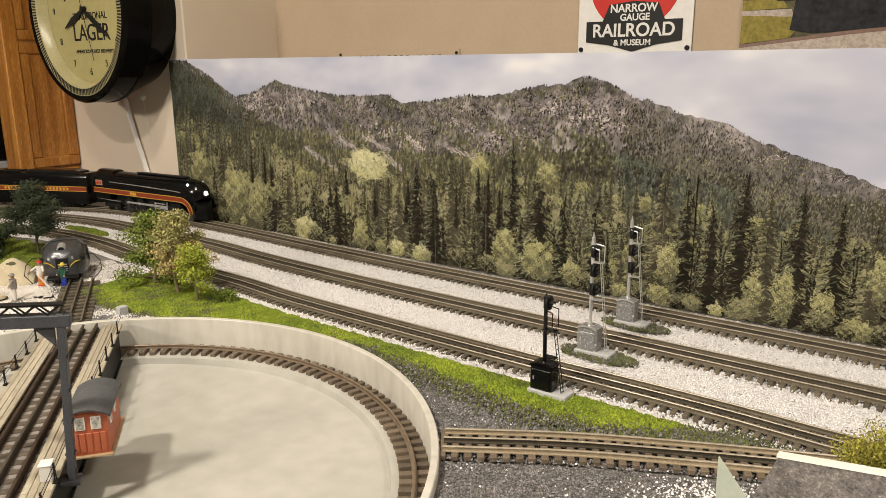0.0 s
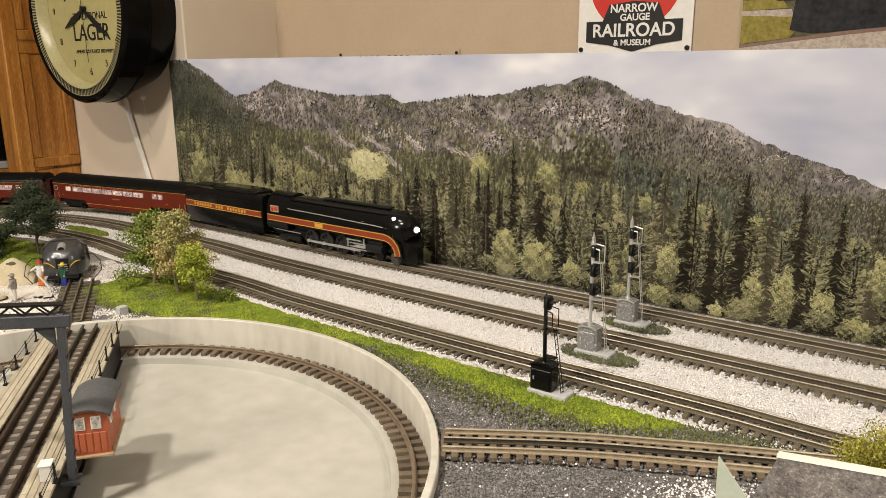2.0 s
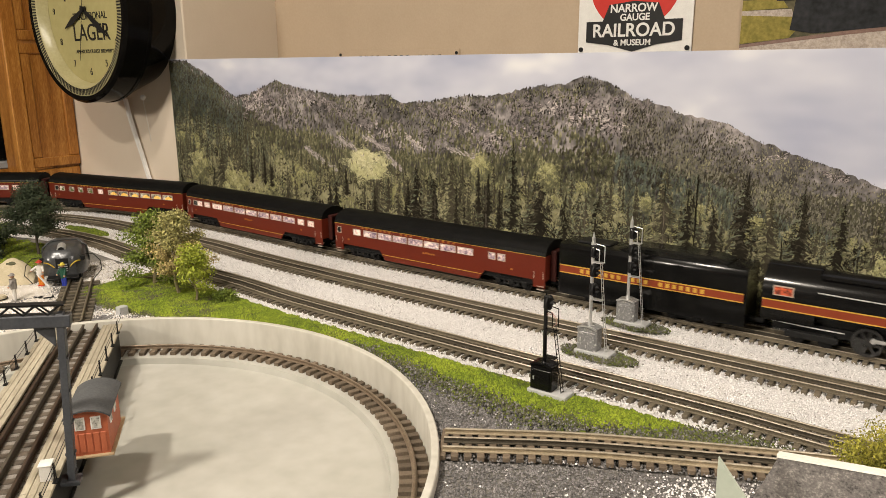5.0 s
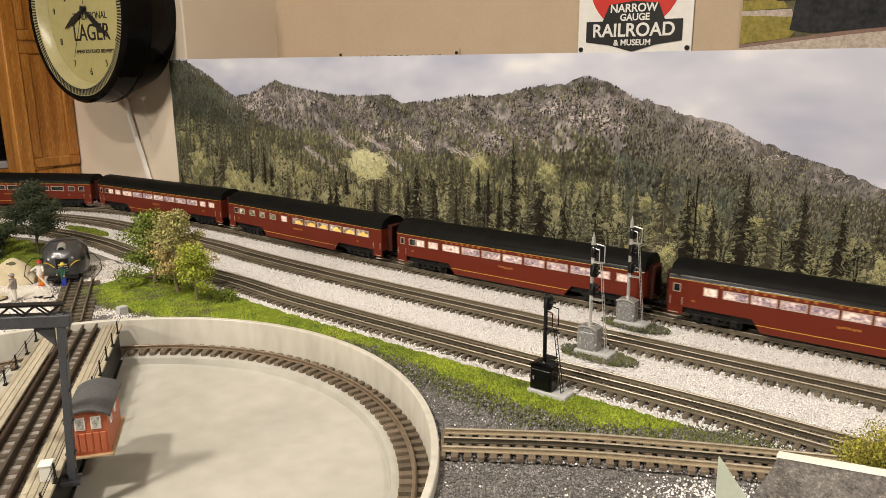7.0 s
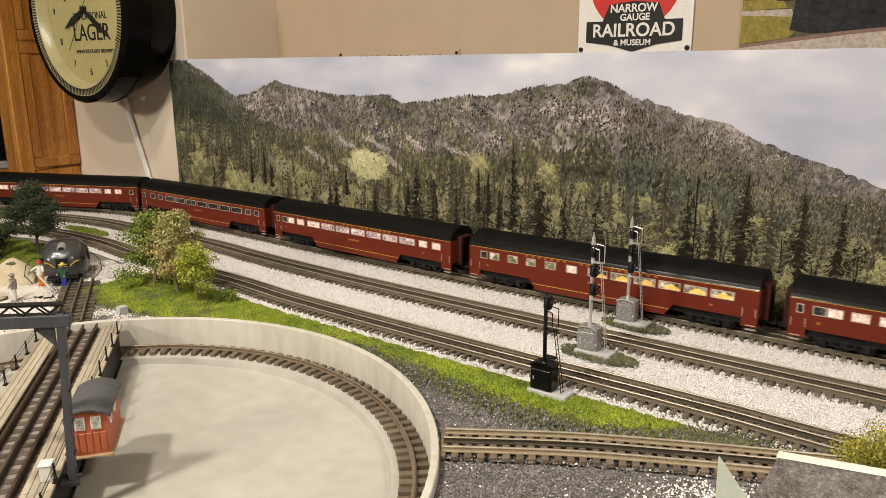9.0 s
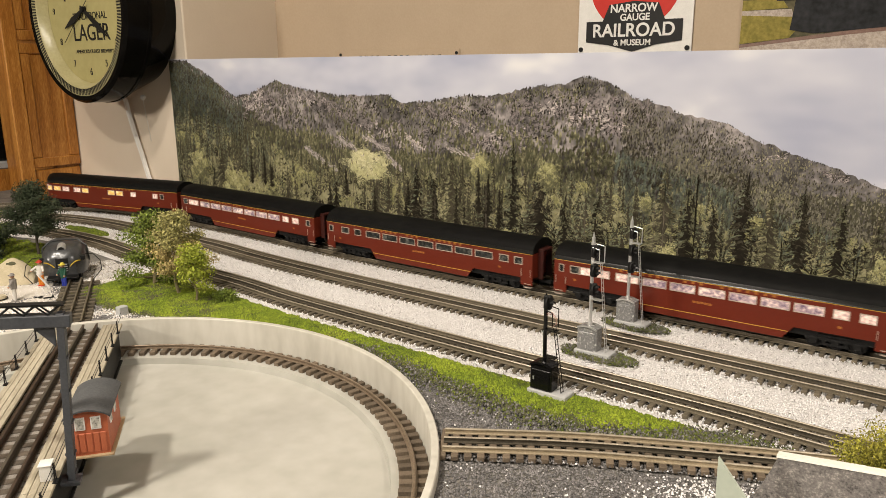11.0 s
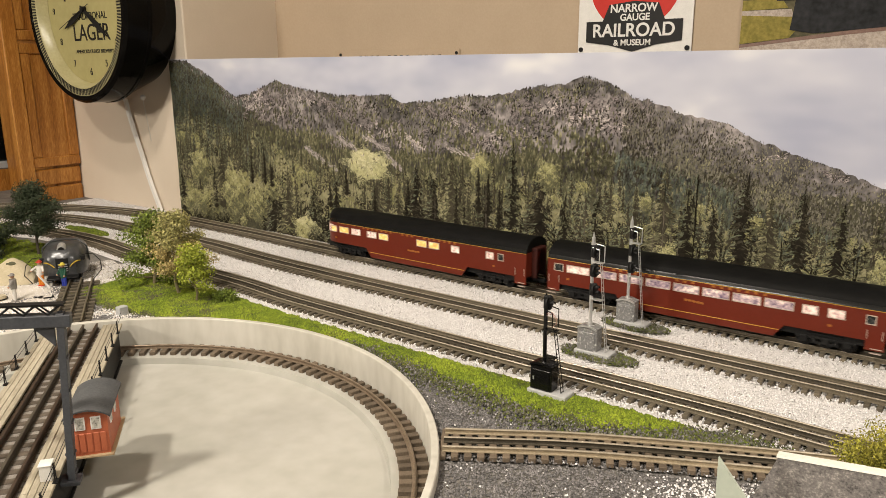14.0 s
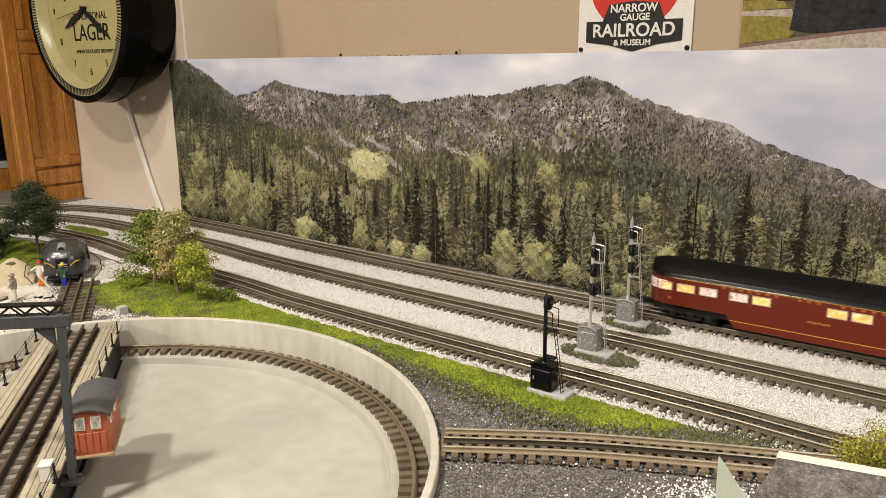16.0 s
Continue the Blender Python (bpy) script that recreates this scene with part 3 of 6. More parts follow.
COMBINE = [(0.006, 0.016, "grey"), (0.046, 0.064, "pale")] + run(0.071, 0.307, 7, 0.003, "violet") + [(0.336, 0.349, "violet"), (0.353, 0.367, "violet")]
TAIL = [(0.022, 0.037, "gold"), (0.043, 0.067, "gold"), (0.073, 0.096, "pale"), (0.111, 0.134, "pale"), (0.139, 0.161, "gold"), (0.224, 0.246, "gold"), (0.25, 0.272, "gold"), (0.296, 0.313, "pale"), (0.364, 0.379, "pale"), (0.386, 0.397, "grey")]
LEFT2, PITCH_L = -2.9775, 0.4725
passenger_car(1, "maroon passenger and baggage combine with a black roof", COMBINE, LEFT2 + PITCH_L, baggage=True)
passenger_car(2, "maroon coach with lit windows and black roof", COACH, LEFT2)
passenger_car(3, "maroon dining car with amber lit windows", DINER, LEFT2 - PITCH_L)
passenger_car(4, "maroon coach with lit windows and black roof", COACH, LEFT2 - 2 * PITCH_L)
passenger_car(5, "maroon sleeping car with unlit grey windows", SLEEPER, LEFT2 - 3 * PITCH_L)
passenger_car(6, "maroon lounge coach with pale lit windows", LOUNGE, LEFT2 - 4 * PITCH_L)
passenger_car(7, "maroon observation car with a rounded tail end", TAIL, LEFT2 - 5 * PITCH_L, tail=True)

# ---- streamlined steam locomotive and tender ----
DRIVERS, RODS = [], []
LAMPGLOW = material("headlight_glow", [(1.0, 0.95, 0.85), (1.0, 0.98, 0.92)], 0.2, 50, 200, 0, emit=9.0)
CABGLOW = material("cab_glow", [(0.1, 0.02, 0.012), (0.55, 0.1, 0.04)], 0.3, 150, 300, 0, emit=0.3, spread=0.2)


def shroud(k, w, top, low, x):
    """A section of the boiler casing, drawn in towards the nose's axis by k."""
    half = [(w, low), (w, 0.054), (w * 0.985, 0.063), (w * 0.93, 0.071), (w * 0.82, 0.079), (w * 0.64, 0.086), (w * 0.4, top - 0.0025), (w * 0.15, top)]
    full = [(-a, z) for a, z in half] + [(a, z) for a, z in half[::-1]]
    return [(x, a * k, 0.061 + (z - 0.061) * k) for a, z in full]


def side_band(b_red, b_gold, path, width, y):
    """A painted band with two gold edges along a line of (x, z) on both flanks."""
    for sg in (-1, 1):
        for body, lo, hi, th in ((b_red, -width / 2, width / 2, 0.0006), (b_gold, width / 2 - 0.0002, width / 2 + 0.0012, 0.0009), (b_gold, -width / 2 - 0.0012, -width / 2 + 0.0002, 0.0009)):
            secs = []
            for i, (x, z) in enumerate(path):
                a, c = path[max(i - 1, 0)], path[min(i + 1, len(path) - 1)]
                d = Vector((c[0] - a[0], c[1] - a[1])).normalized()
                nx, nz = -d.y, d.x
                secs.append([(x + nx * lo, sg * y, z + nz * lo), (x + nx * hi, sg * y, z + nz * hi), (x + nx * hi, sg * (y + th), z + nz * hi), (x + nx * lo, sg * (y + th), z + nz * lo)])
            body.loft(secs)


def locomotive(at0):
    loco = thing("steam_locomotive", "streamlined gloss black steam locomotive with maroon and gold band", "locomotive")
    W = 0.0305
    b = M()
    secs = [shroud(1, W, 0.0925, 0.040, x) for x in (-0.133, -0.08, 0.0, 0.08, 0.12)]
    for k in range(1, 9):
        a = radians(90 * k / 8)
        secs.append(shroud(max(math.cos(a) ** 0.62, 0.12), W, 0.0925, 0.040, 0.12 + 0.049 * math.sin(a)))
    b.loft(secs)
    part("boiler_casing", b, GLOSSBLACK, loco, smooth=True)
    cab = M().loft([shroud(1, W + 0.0006, 0.0965, 0.030, x) for x in (-0.1925, -0.18, -0.14, -0.131)])
    part("cab", cab, GLOSSBLACK, loco, smooth=True)
    for sg in (-1, 1):
        w = part("cab_window", M().box((-0.168, sg * (W + 0.0007), 0.0665), (0.0235, 0.001, 0.0125)), FRAME, loco)
        part("pane", M().box((-0.168, sg * (W + 0.0008), 0.0665), (0.0205, 0.0014, 0.0095)), CABGLOW, w)
    red, gold = M(), M()
    path = [(-0.191 + 0.31 * k / 8, 0.0485) for k in range(9)] + [(0.119 + 0.034 * math.sin(radians(q)), 0.0485 - 0.03 * (1 - math.cos(radians(q)))) for q in range(12, 91, 13)]
    side_band(red, gold, path, 0.0098, W + 0.0004)
    part("band", red, STRIPERED, loco, "maroon side band sweeping down at the front")
    part("band_edge", gold, GOLD, loco, "gold band edging")
    apron = M()
    for sg in (-1, 1):
        secs = []
        for x, z in path[8:]:
            secs.append([(x - 0.006, sg * (W - 0.001), z - 0.004), (x + 0.008, sg * (W - 0.001), z + 0.006), (x + 0.008, sg * (W + 0.0003), z + 0.006), (x - 0.006, sg * (W + 0.0003), z - 0.004)])
        apron.loft(secs)
    apron.box((-0.162, 0, 0.034), (0.06, 0.061, 0.014), ch=0.001)
    part("skirting", apron, GLOSSBLACK, loco)
    for sg in (-1, 1):
        part("number_plate", M().box((-0.042, sg * (W + 0.0011), 0.0485), (0.021, 0.0016, 0.0075)), GOLD, loco, "gold number plate")
        rail = M().tube([(-0.13, sg * 0.0297, 0.0705), (-0.02, sg * 0.0299, 0.069), (0.1, sg * 0.0297, 0.066), (0.13, sg * 0.0285, 0.064)], 0.0009, 6)
        for x in (-0.11, -0.05, 0.01, 0.07):
            rail.cyl((x, sg * 0.027, 0.0695), (x, sg * 0.0299, 0.0695), 0.0007, 5)
        part("handrail", rail, STEEL, loco)
        part("marker_lamp", M().ball((0.137, sg * 0.021, 0.0815), 0.0031, 10), LAMPGLOW, loco, "glowing class lamp")
    for sg in (-1, 1):
        part("skyline_edge", M().tube([(-0.128, sg * 0.0215, 0.0866), (0.11, sg * 0.0205, 0.0862), (0.137, sg * 0.018, 0.0835)], 0.0011, 6), GLOSSBLACK, loco)
        part("number_board", M().box((0.158, sg * 0.0125, 0.0545), (0.004, 0.007, 0.0022)), STEEL, loco, "small bright plate")
        part("valve_gear", M().box((0.062, sg * 0.0275, 0.0225), (0.03, 0.002, 0.0042), ch=0.0005).box((0.045, sg * 0.0275, 0.0325), (0.036, 0.0018, 0.0022)).box((0.03, sg * 0.0275, 0.027), (0.0026, 0.0018, 0.015)).box((0.07, sg * 0.0275, 0.0315), (0.0026, 0.0018, 0.012)).box((0.068, sg * 0.0275, 0.0168), (0.022, 0.0018, 0.0018)), STEEL, loco)
        part("ash_pan_pipe", M().tube([(-0.185, sg * 0.028, 0.0275), (-0.13, sg * 0.028, 0.0255), (-0.098, sg * 0.028, 0.0255)], 0.0009, 6), STEEL, loco)
        part("tail_light", M().ball((-0.15, sg * 0.0285, 0.0285), 0.0011, 8), REDGLOW, loco, "small glowing red light")
    part("smokebox_top", M().box((0.03, 0, 0.0945), (0.17, 0.014, 0.003), ch=0.001), DARKMETAL, loco)
    part("headlight", M().cyl((0.156, 0, 0.0625), (0.170, 0, 0.0625), 0.0062, 14), STEEL, loco)
    part("headlight_lens", M().ball((0.170, 0, 0.0625), 0.0046, 12), LAMPGLOW, loco, "glowing headlight lens")
    pilot = M().loft([[(x, -w, z0), (x, w, z0), (x, w * 0.95, z1), (x, -w * 0.95, z1)] for x, w, z0, z1 in ((0.1515, 0.0235, 0.01, 0.046), (0.156, 0.0245, 0.007, 0.046), (0.165, 0.021, 0.004, 0.042), (0.178, 0.008, 0.004, 0.034))])
    part("pilot", pilot, GLOSSBLACK, loco)
    part("frame", M().box((-0.02, 0, 0.027), (0.30, 0.024, 0.020)).box((-0.13, 0, 0.02), (0.1, 0.03, 0.012)), DARKMETAL, loco)
    for sg in (-1, 1):
        part("cylinder", M().cyl((0.078, sg * 0.0245, 0.0235), (0.116, sg * 0.0245, 0.0235), 0.0085, 14).cyl((0.08, sg * 0.023, 0.034), (0.114, sg * 0.023, 0.034), 0.005, 12), DARKMETAL, loco, smooth=True)
        part("crosshead_guide", M().box((0.058, sg * 0.026, 0.0265), (0.05, 0.003, 0.0018)).box((0.058, sg * 0.026, 0.0205), (0.05, 0.003, 0.0018)), STEEL, loco)
    wheel = M()
    R = 0.0175
    for k in range(28):
        a0, a1 = 2 * math.pi * k / 28, 2 * math.pi * (k + 1) / 28
        q = []
        for a in (a0, a1):
            for r, y in ((R, -0.002), (R, 0.002), (R - 0.0034, 0.002), (R - 0.0034, -0.002)):
                q.append((r * math.sin(a), y, r * math.cos(a)))
        wheel.add(q, [(0, 4, 5, 1), (1, 5, 6, 2), (2, 6, 7, 3), (3, 7, 4, 0)])
    for k in range(8):
        wheel.box((0, 0, R * 0.48), (0.0034, 0.0022, R * 0.75), m=pose(0, 0, 0, 0, 45 * k, 0))
    wheel.cyl((0, -0.003, 0), (0, 0.003, 0), 0.0042, 12).box((0, 0, -R * 0.55), (0.016, 0.0026, 0.007))
    wheel_mesh = wheel.mesh("driving_wheel", [material("driver_iron", [(0.03, 0.03, 0.03), (0.07, 0.07, 0.068)], 0.35, 60, 400, 0.05, metal=0.6)])
    for k in range(4):
        x = -0.0735 + 0.0408 * k
        for sg in (-1, 1):
            wh = part("driving_wheel", wheel_mesh, None, loco)
            DRIVERS.append((wh, x, sg * 0.0195, R, R, at0))
    for sg in (-1, 1):
        rod = M().box((-0.0123, 0, 0), (0.126, 0.0022, 0.0042), ch=0.0005)
        for k in range(4):
            rod.cyl((-0.0735 + 0.0408 * k, -0.0016, 0), (-0.0735 + 0.0408 * k, 0.0016, 0), 0.0034, 10)
        RODS.append((part("side_rod", rod, STEEL, loco), 0, sg * 0.0238, R, R, 0.0075))
        main = M().box((0.028, 0, 0.001), (0.075, 0.002, 0.0048), ch=0.0005)
        RODS.append((part("main_rod", main, STEEL, loco), 0, sg * 0.0263, R, R, 0.0072))
    part("leading_wheel", M().cyl((0, -0.0215, 0), (0, -0.0175, 0), 0.0112, 20).cyl((0, -0.0222, 0), (0, -0.0212, 0), 0.0082, 18).cyl((0, 0.0175, 0), (0, 0.0215, 0), 0.0112, 20), material("leading_wheel_grey", [(0.04, 0.04, 0.04), (0.085, 0.085, 0.083)], 0.4, 60, 400, 0.05, metal=0.3), loco, "dull grey leading wheel", at=pose(0.1395, 0, 0.0112))
    for x in (0.1, -0.118, -0.15):
        part("wheelset", WHEEL_MESH, None, loco, at=pose(x, 0, 0.0092))
    part("trailing_truck", M().box((-0.134, -0.0225, 0.012), (0.06, 0.004, 0.008), ch=0.001).box((-0.134, 0.0225, 0.012), (0.06, 0.004, 0.008), ch=0.001).box((-0.134, 0, 0.0165), (0.05, 0.045, 0.003)), DARKMETAL, loco)
    VEHICLES.append((loco, at0, 0.07))
    return loco


def tender(at0):
    ten = thing("locomotive_tender", "long black coal tender with maroon and gold lettered band", "tender")
    W, h = 0.0305, 0.132
    half = [(W, 0.0105), (W, 0.074), (W * 0.97, 0.080), (W * 0.88, 0.0845), (W * 0.7, 0.0862)]
    full = [(-a, z) for a, z in half] + [(a, z) for a, z in half[::-1]]
    part("body", M().loft([[(x, a * k, z) for a, z in full] for x, k in ((-h, 0.95), (-h + 0.004, 1), (h - 0.004, 1), (h, 0.97))]), GLOSSBLACK, ten, smooth=True)
    part("coal_bunker", M().loft([[(x, -w, 0.085), (x, -w, zt), (x, -w * 0.7, zt + 0.002), (x, w * 0.7, zt + 0.002), (x, w, zt), (x, w, 0.085)] for x, w, zt in ((-0.045, 0.02, 0.086), (-0.03, 0.0235, 0.0915), (0.085, 0.0235, 0.0915), (0.105, 0.022, 0.0875))]), ROOFBLACK, ten)
    part("water_hatch", M().box((-0.085, 0, 0.0875), (0.05, 0.03, 0.003), ch=0.001), DARKMETAL, ten)
    red, gold = M(), M()
    side_band(red, gold, [(-h + 0.003, 0.0485), (0, 0.0485), (h - 0.003, 0.0485)], 0.0098, W + 0.0003)
    part("band", red, STRIPERED, ten, "maroon side band")
    part("band_edge", gold, GOLD, ten, "gold band edging")
    for sg in (-1, 1):
        x = -0.094
        for word in (7, 3, 7):
            for k in range(word):
                part("letter", M().box((x, sg * (W + 0.0011), 0.0485), (0.0054, 0.0008, 0.0058), ch=0.0003), GOLD, ten)
                x += 0.0093
            x += 0.0113
    part("underframe", M().box((0, 0, 0.0135), (0.235, 0.044, 0.008)), DARKMETAL, ten)
    for x in (-0.062, 0.062):
        tr = part("truck", TRUCK_MESH, None, ten, at=pose(x, 0, 0))
        for q in (-0.024, 0.0, 0.024):
            part("wheelset", WHEEL_MESH, None, tr, at=pose(q, 0, 0.0092))
    for sg in (-1, 1):
        part("coupler", M().box((sg * (h + 0.006), 0, 0.0145), (0.024, 0.006, 0.006), ch=0.001), DARKMETAL, ten)
    VEHICLES.append((ten, at0, 0.062))


locomotive(-1.5725)
tender(-1.9156)

# ---- printed mountain backdrop ----
SKY = material("printed_sky", [(0.38, 0.4, 0.51), (0.46, 0.475, 0.57), (0.54, 0.55, 0.63), (0.72, 0.72, 0.74)], 0.55, 4.2, 14, 0.0, spread=0.3, stretch=(0.6, 1, 1.3), spec=0.08)
ROCK = material("printed_rock", [(0.06, 0.056, 0.055), (0.13, 0.12, 0.117), (0.22, 0.2, 0.195), (0.4, 0.36, 0.35)], 0.6, 13, 90, 0.0, spread=0.26, stretch=(1, 1, 0.8), spec=0.08)
SLOPE = material("printed_slope", [(0.04, 0.038, 0.026), (0.08, 0.076, 0.05), (0.13, 0.125, 0.08)], 0.6, 30, 260, 0.0, spread=0.4, spec=0.08)
def ink(name, lo, hi, scatter=0.3):
    return material(name, [lo, hi], 0.6, 25, 150, 0, island=scatter, spec=0.08)


PALETTE = [
    ink("print_conifer_dark", (0.012, 0.0102, 0.007), (0.024, 0.0205, 0.014)),
    ink("print_conifer", (0.095, 0.095, 0.055), (0.155, 0.15, 0.088)),
    ink("print_conifer_lit", (0.23, 0.217, 0.127), (0.36, 0.336, 0.205)),
    ink("print_broadleaf", (0.22, 0.215, 0.095), (0.35, 0.33, 0.16)),
    ink("print_broadleaf_lit", (0.37, 0.36, 0.18), (0.53, 0.5, 0.28)),
    ink("print_blue_forest", (0.1, 0.118, 0.1), (0.165, 0.185, 0.15)),
    ink("print_granite", (0.42, 0.375, 0.36), (0.62, 0.55, 0.53), 0.3),
    ink("print_trunk", (0.06, 0.05, 0.038), (0.15, 0.13, 0.1), 0.4),
    ink("print_pale_bush", (0.5, 0.48, 0.27), (0.66, 0.62, 0.4)),
    ink("print_cliff_shadow", (0.055, 0.05, 0.047), (0.1, 0.09, 0.086)),
    ink("print_grey_forest", (0.15, 0.14, 0.11), (0.24, 0.225, 0.17)),
    ink("print_grey_rock", (0.185, 0.163, 0.162), (0.31, 0.27, 0.267), 0.35),
    ink("print_sage_boughs", (0.125, 0.14, 0.092), (0.21, 0.225, 0.15)),
    ink("print_umber_boughs", (0.038, 0.033, 0.022), (0.072, 0.063, 0.042)),
]
board = thing("scenic_backdrop", "long printed photo backdrop of forested rocky mountains", "backdrop", kind="structure")
part("board", M().box((0.5425, BOARD_Y + 0.0025, 0.171), (4.191, 0.005, 0.366)), SKY, board)
RIDGE_X = [-1.553, -1.484, -1.407, -1.325, -1.278, -1.187, -1.138, -1.014, -0.887, -0.863, -0.797, -0.72, -0.68, -0.576, -0.537, -0.505, -0.468, -0.419, -0.403, -0.361, -0.291, -0.26, -0.21, -0.156, -0.099, 0.05, 0.3, 0.7]
RIDGE_Z = [0.352, 0.35, 0.317, 0.274, 0.28, 0.31, 0.296, 0.282, 0.286, 0.273, 0.276, 0.289, 0.286, 0.306, 0.308, 0.32, 0.312, 0.287, 0.287, 0.271, 0.258, 0.241, 0.224, 0.208, 0.188, 0.15, 0.2, 0.14]
prng = np.random.default_rng(11)


def ridge(x):
    return np.interp(x, RIDGE_X, RIDGE_Z)


class Print:
    """Flat dabs of ink, each a small kite, collected into one sheet."""

    def __init__(self, y):
        self.y, self.q, self.s = y, [], []
        self.step = 0.0

    def dabs(self, x, z, w, h, slot, lean=0.3, angle=0.0):
        n = len(x)
        self.y -= self.step
        a = angle + prng.normal(0, lean, n)
        ca, sa = np.cos(a), np.sin(a)
        pts = []
        for u, v in ((0, 0.5), (0.5, 0.05), (0.05, -0.5), (-0.5, -0.05)):
            px, pz = u * w * prng.uniform(0.7, 1.3, n), v * h * prng.uniform(0.7, 1.3, n)
            pts.append(np.stack([x + px * ca - pz * sa, np.full(n, self.y) - prng.uniform(0, max(self.step, 0.0001 if not self.step else 0), n), z + px * sa + pz * ca], 1))
        self.q.append(np.stack(pts, 1))
        self.s.append(np.broadcast_to(slot, (n,)))

    def conifer(self, x, z, h, w, tones=(0, 1, 2), n=None, light=0.0):
        """A fir: a dark heart and drooping boughs, lit towards their tips; tones: shade, body, light."""
        n = n or int(60 + h * 2600)
        k = 9
        t = np.linspace(0.04, 1, k)
        self.dabs(x + prng.normal(0, 0.03 * w, k), z + h * (1 - t), w * 0.6 * t + 0.0012, np.full(k, h * 1.9 / k), np.full(k, tones[0]), 0.08)
        tiers = max(5, int(h / prng.uniform(0.008, 0.014)))
        t = (prng.integers(0, tiers, n) + prng.beta(1.2, 2.4, n)) / tiers
        side = prng.choice([-1.0, 1.0], n)
        reach = w / 2 * (0.08 + 0.92 * t ** 0.85) * prng.uniform(0.6, 1.15, n)
        u = prng.random(n) ** 0.7
        f = (t * tiers) % 1.0
        v = prng.random(n) * 0.75 + 0.25 * u - 0.1 * side - 0.35 * (f - 0.3) + light
        slot = np.where(v > 0.86, tones[2], np.where(v > 0.52, tones[1], tones[0]))
        g = np.interp(x, [-1.55, -0.1], [1.25, 0.8])
        self.dabs(x + side * reach * u, z + h * (1 - t) - reach * u * 0.4, reach * prng.uniform(0.25, 0.6, n) + 0.0012 * g, prng.uniform(0.0011, 0.0024, n) * g * (0.6 + 4 * h), slot, 0.3, -side * 0.45)

    def broadleaf(self, x, z, h, w, tones=(1, 3, 4), n=None):
        n = n or int(260 + h * w * 420000)
        k = 120
        a, r = prng.uniform(0, 6.283, k), prng.random(k) ** 0.5 * 0.8
        self.dabs(x + r * np.cos(a) * w / 2, z + h / 2 + r * np.sin(a) * h / 2, np.full(k, w * 0.13), np.full(k, h * 0.13), np.where(np.sin(a) * r + prng.normal(0, 0.3, k) > 0.25, tones[1], tones[0]), 1.0)
        a, r = prng.uniform(0, 6.283, n), prng.random(n) ** 0.5
        p1, p2 = prng.uniform(0, 6, 2)
        lobes = 1 + 0.2 * np.sin(a * 5 + p1) + 0.14 * np.sin(a * 9 + p2)
        px, pz = r * np.cos(a) * w / 2 * lobes, r * np.sin(a) * h / 2 * lobes
        f = 6.5 / max(w, 0.02)
        clump = np.sin(px * f * 2 + p1) * np.sin(pz * f * 2.2 + p2) + 0.5 * np.sin(px * f * 5 + p2) * np.sin(pz * f * 5.5 + p1)
        v = prng.random(n) * 0.5 + 0.2 + 0.4 * np.sin(a) * r - 0.15 * np.cos(a) * r + 0.36 * clump
        slot = np.where(v > 0.66, tones[2], np.where(v > 0.3, tones[1], tones[0]))
        size = prng.uniform(0.0009, 0.002, n) * (0.7 + h * 3.0)
        self.dabs(x + px, z + h / 2 + pz, size, size * 1.15, slot, 1.0)

    def trunk(self, x, z, h, w, slot=7):
        n = max(6, int(h / 0.004))
        t = np.linspace(0, 1, n)
        self.dabs(x + prng.normal(0, 0.0003, n), z + t * h, np.full(n, w), np.full(n, h / n * 2.2), np.full(n, slot), 0.03)

    def build(self, name, x0=-1.5525, x1=2.6, z0=-0.011, z1=0.3535):
        q, s = np.concatenate(self.q), np.concatenate(self.s)
        q[..., 0] = np.clip(q[..., 0], x0, x1)
        q[..., 2] = np.clip(q[..., 2], z0, z1)
        n = len(q)
        me = bpy.data.meshes.new(name)
        me.vertices.add(4 * n)
        me.vertices.foreach_set("co", q.ravel())
        me.loops.add(4 * n)
        me.loops.foreach_set("vertex_index", np.arange(4 * n)[::-1].copy())
        me.polygons.add(n)
        me.polygons.foreach_set("loop_start", np.arange(0, 4 * n, 4))
        for m in PALETTE:
            me.materials.append(m)
        me.polygons.foreach_set("material_index", s[::-1].astype(np.int32).copy())
        me.update(calc_edges=True)
        return tagged(part(name, me, None, board), kind="stuff")


Y0 = BOARD_Y - 0.0003
xs = np.linspace(-1.5525, 0.7, 620)
zs = ridge(xs) + 0.0014 * np.sin(xs * 130) * np.sin(xs * 47) + 0.001 * np.sin(xs * 310 + 2 * np.sin(xs * 90)) + prng.normal(0, 0.0007, len(xs))
zs = np.clip(zs, 0, 0.3535)
mount = M()
n = len(xs)
mount.add([(x, Y0, z) for x, z in zip(xs, zs)] + [(x, Y0, -0.011) for x in xs], [(k + 1, k, n + k, n + k + 1) for k in range(n - 1)])
part("printed_mountains", mount, ROCK, board)
# wooded foothills in front of the crags
foot = np.interp(xs, [-1.56, -1.4, -1.2, -1.0, -0.85, -0.7, -0.5, -0.3, -0.1, 0.7], [0.36, 0.31, 0.215, 0.18, 0.175, 0.185, 0.205, 0.19, 0.165, 0.12]) + 0.006 * np.sin(xs * 40) + prng.normal(0, 0.002, n)
hill = M()
hill.add([(x, Y0 - 0.0003, z) for x, z in zip(xs, np.minimum(foot, zs - 0.004))] + [(x, Y0 - 0.0003, -0.011) for x in xs], [(k + 1, k, n + k, n + k + 1) for k in range(n - 1)])
part("printed_foothills", hill, SLOPE, board)

far = Print(Y0 - 0.0006)
far.step = 1.0e-7
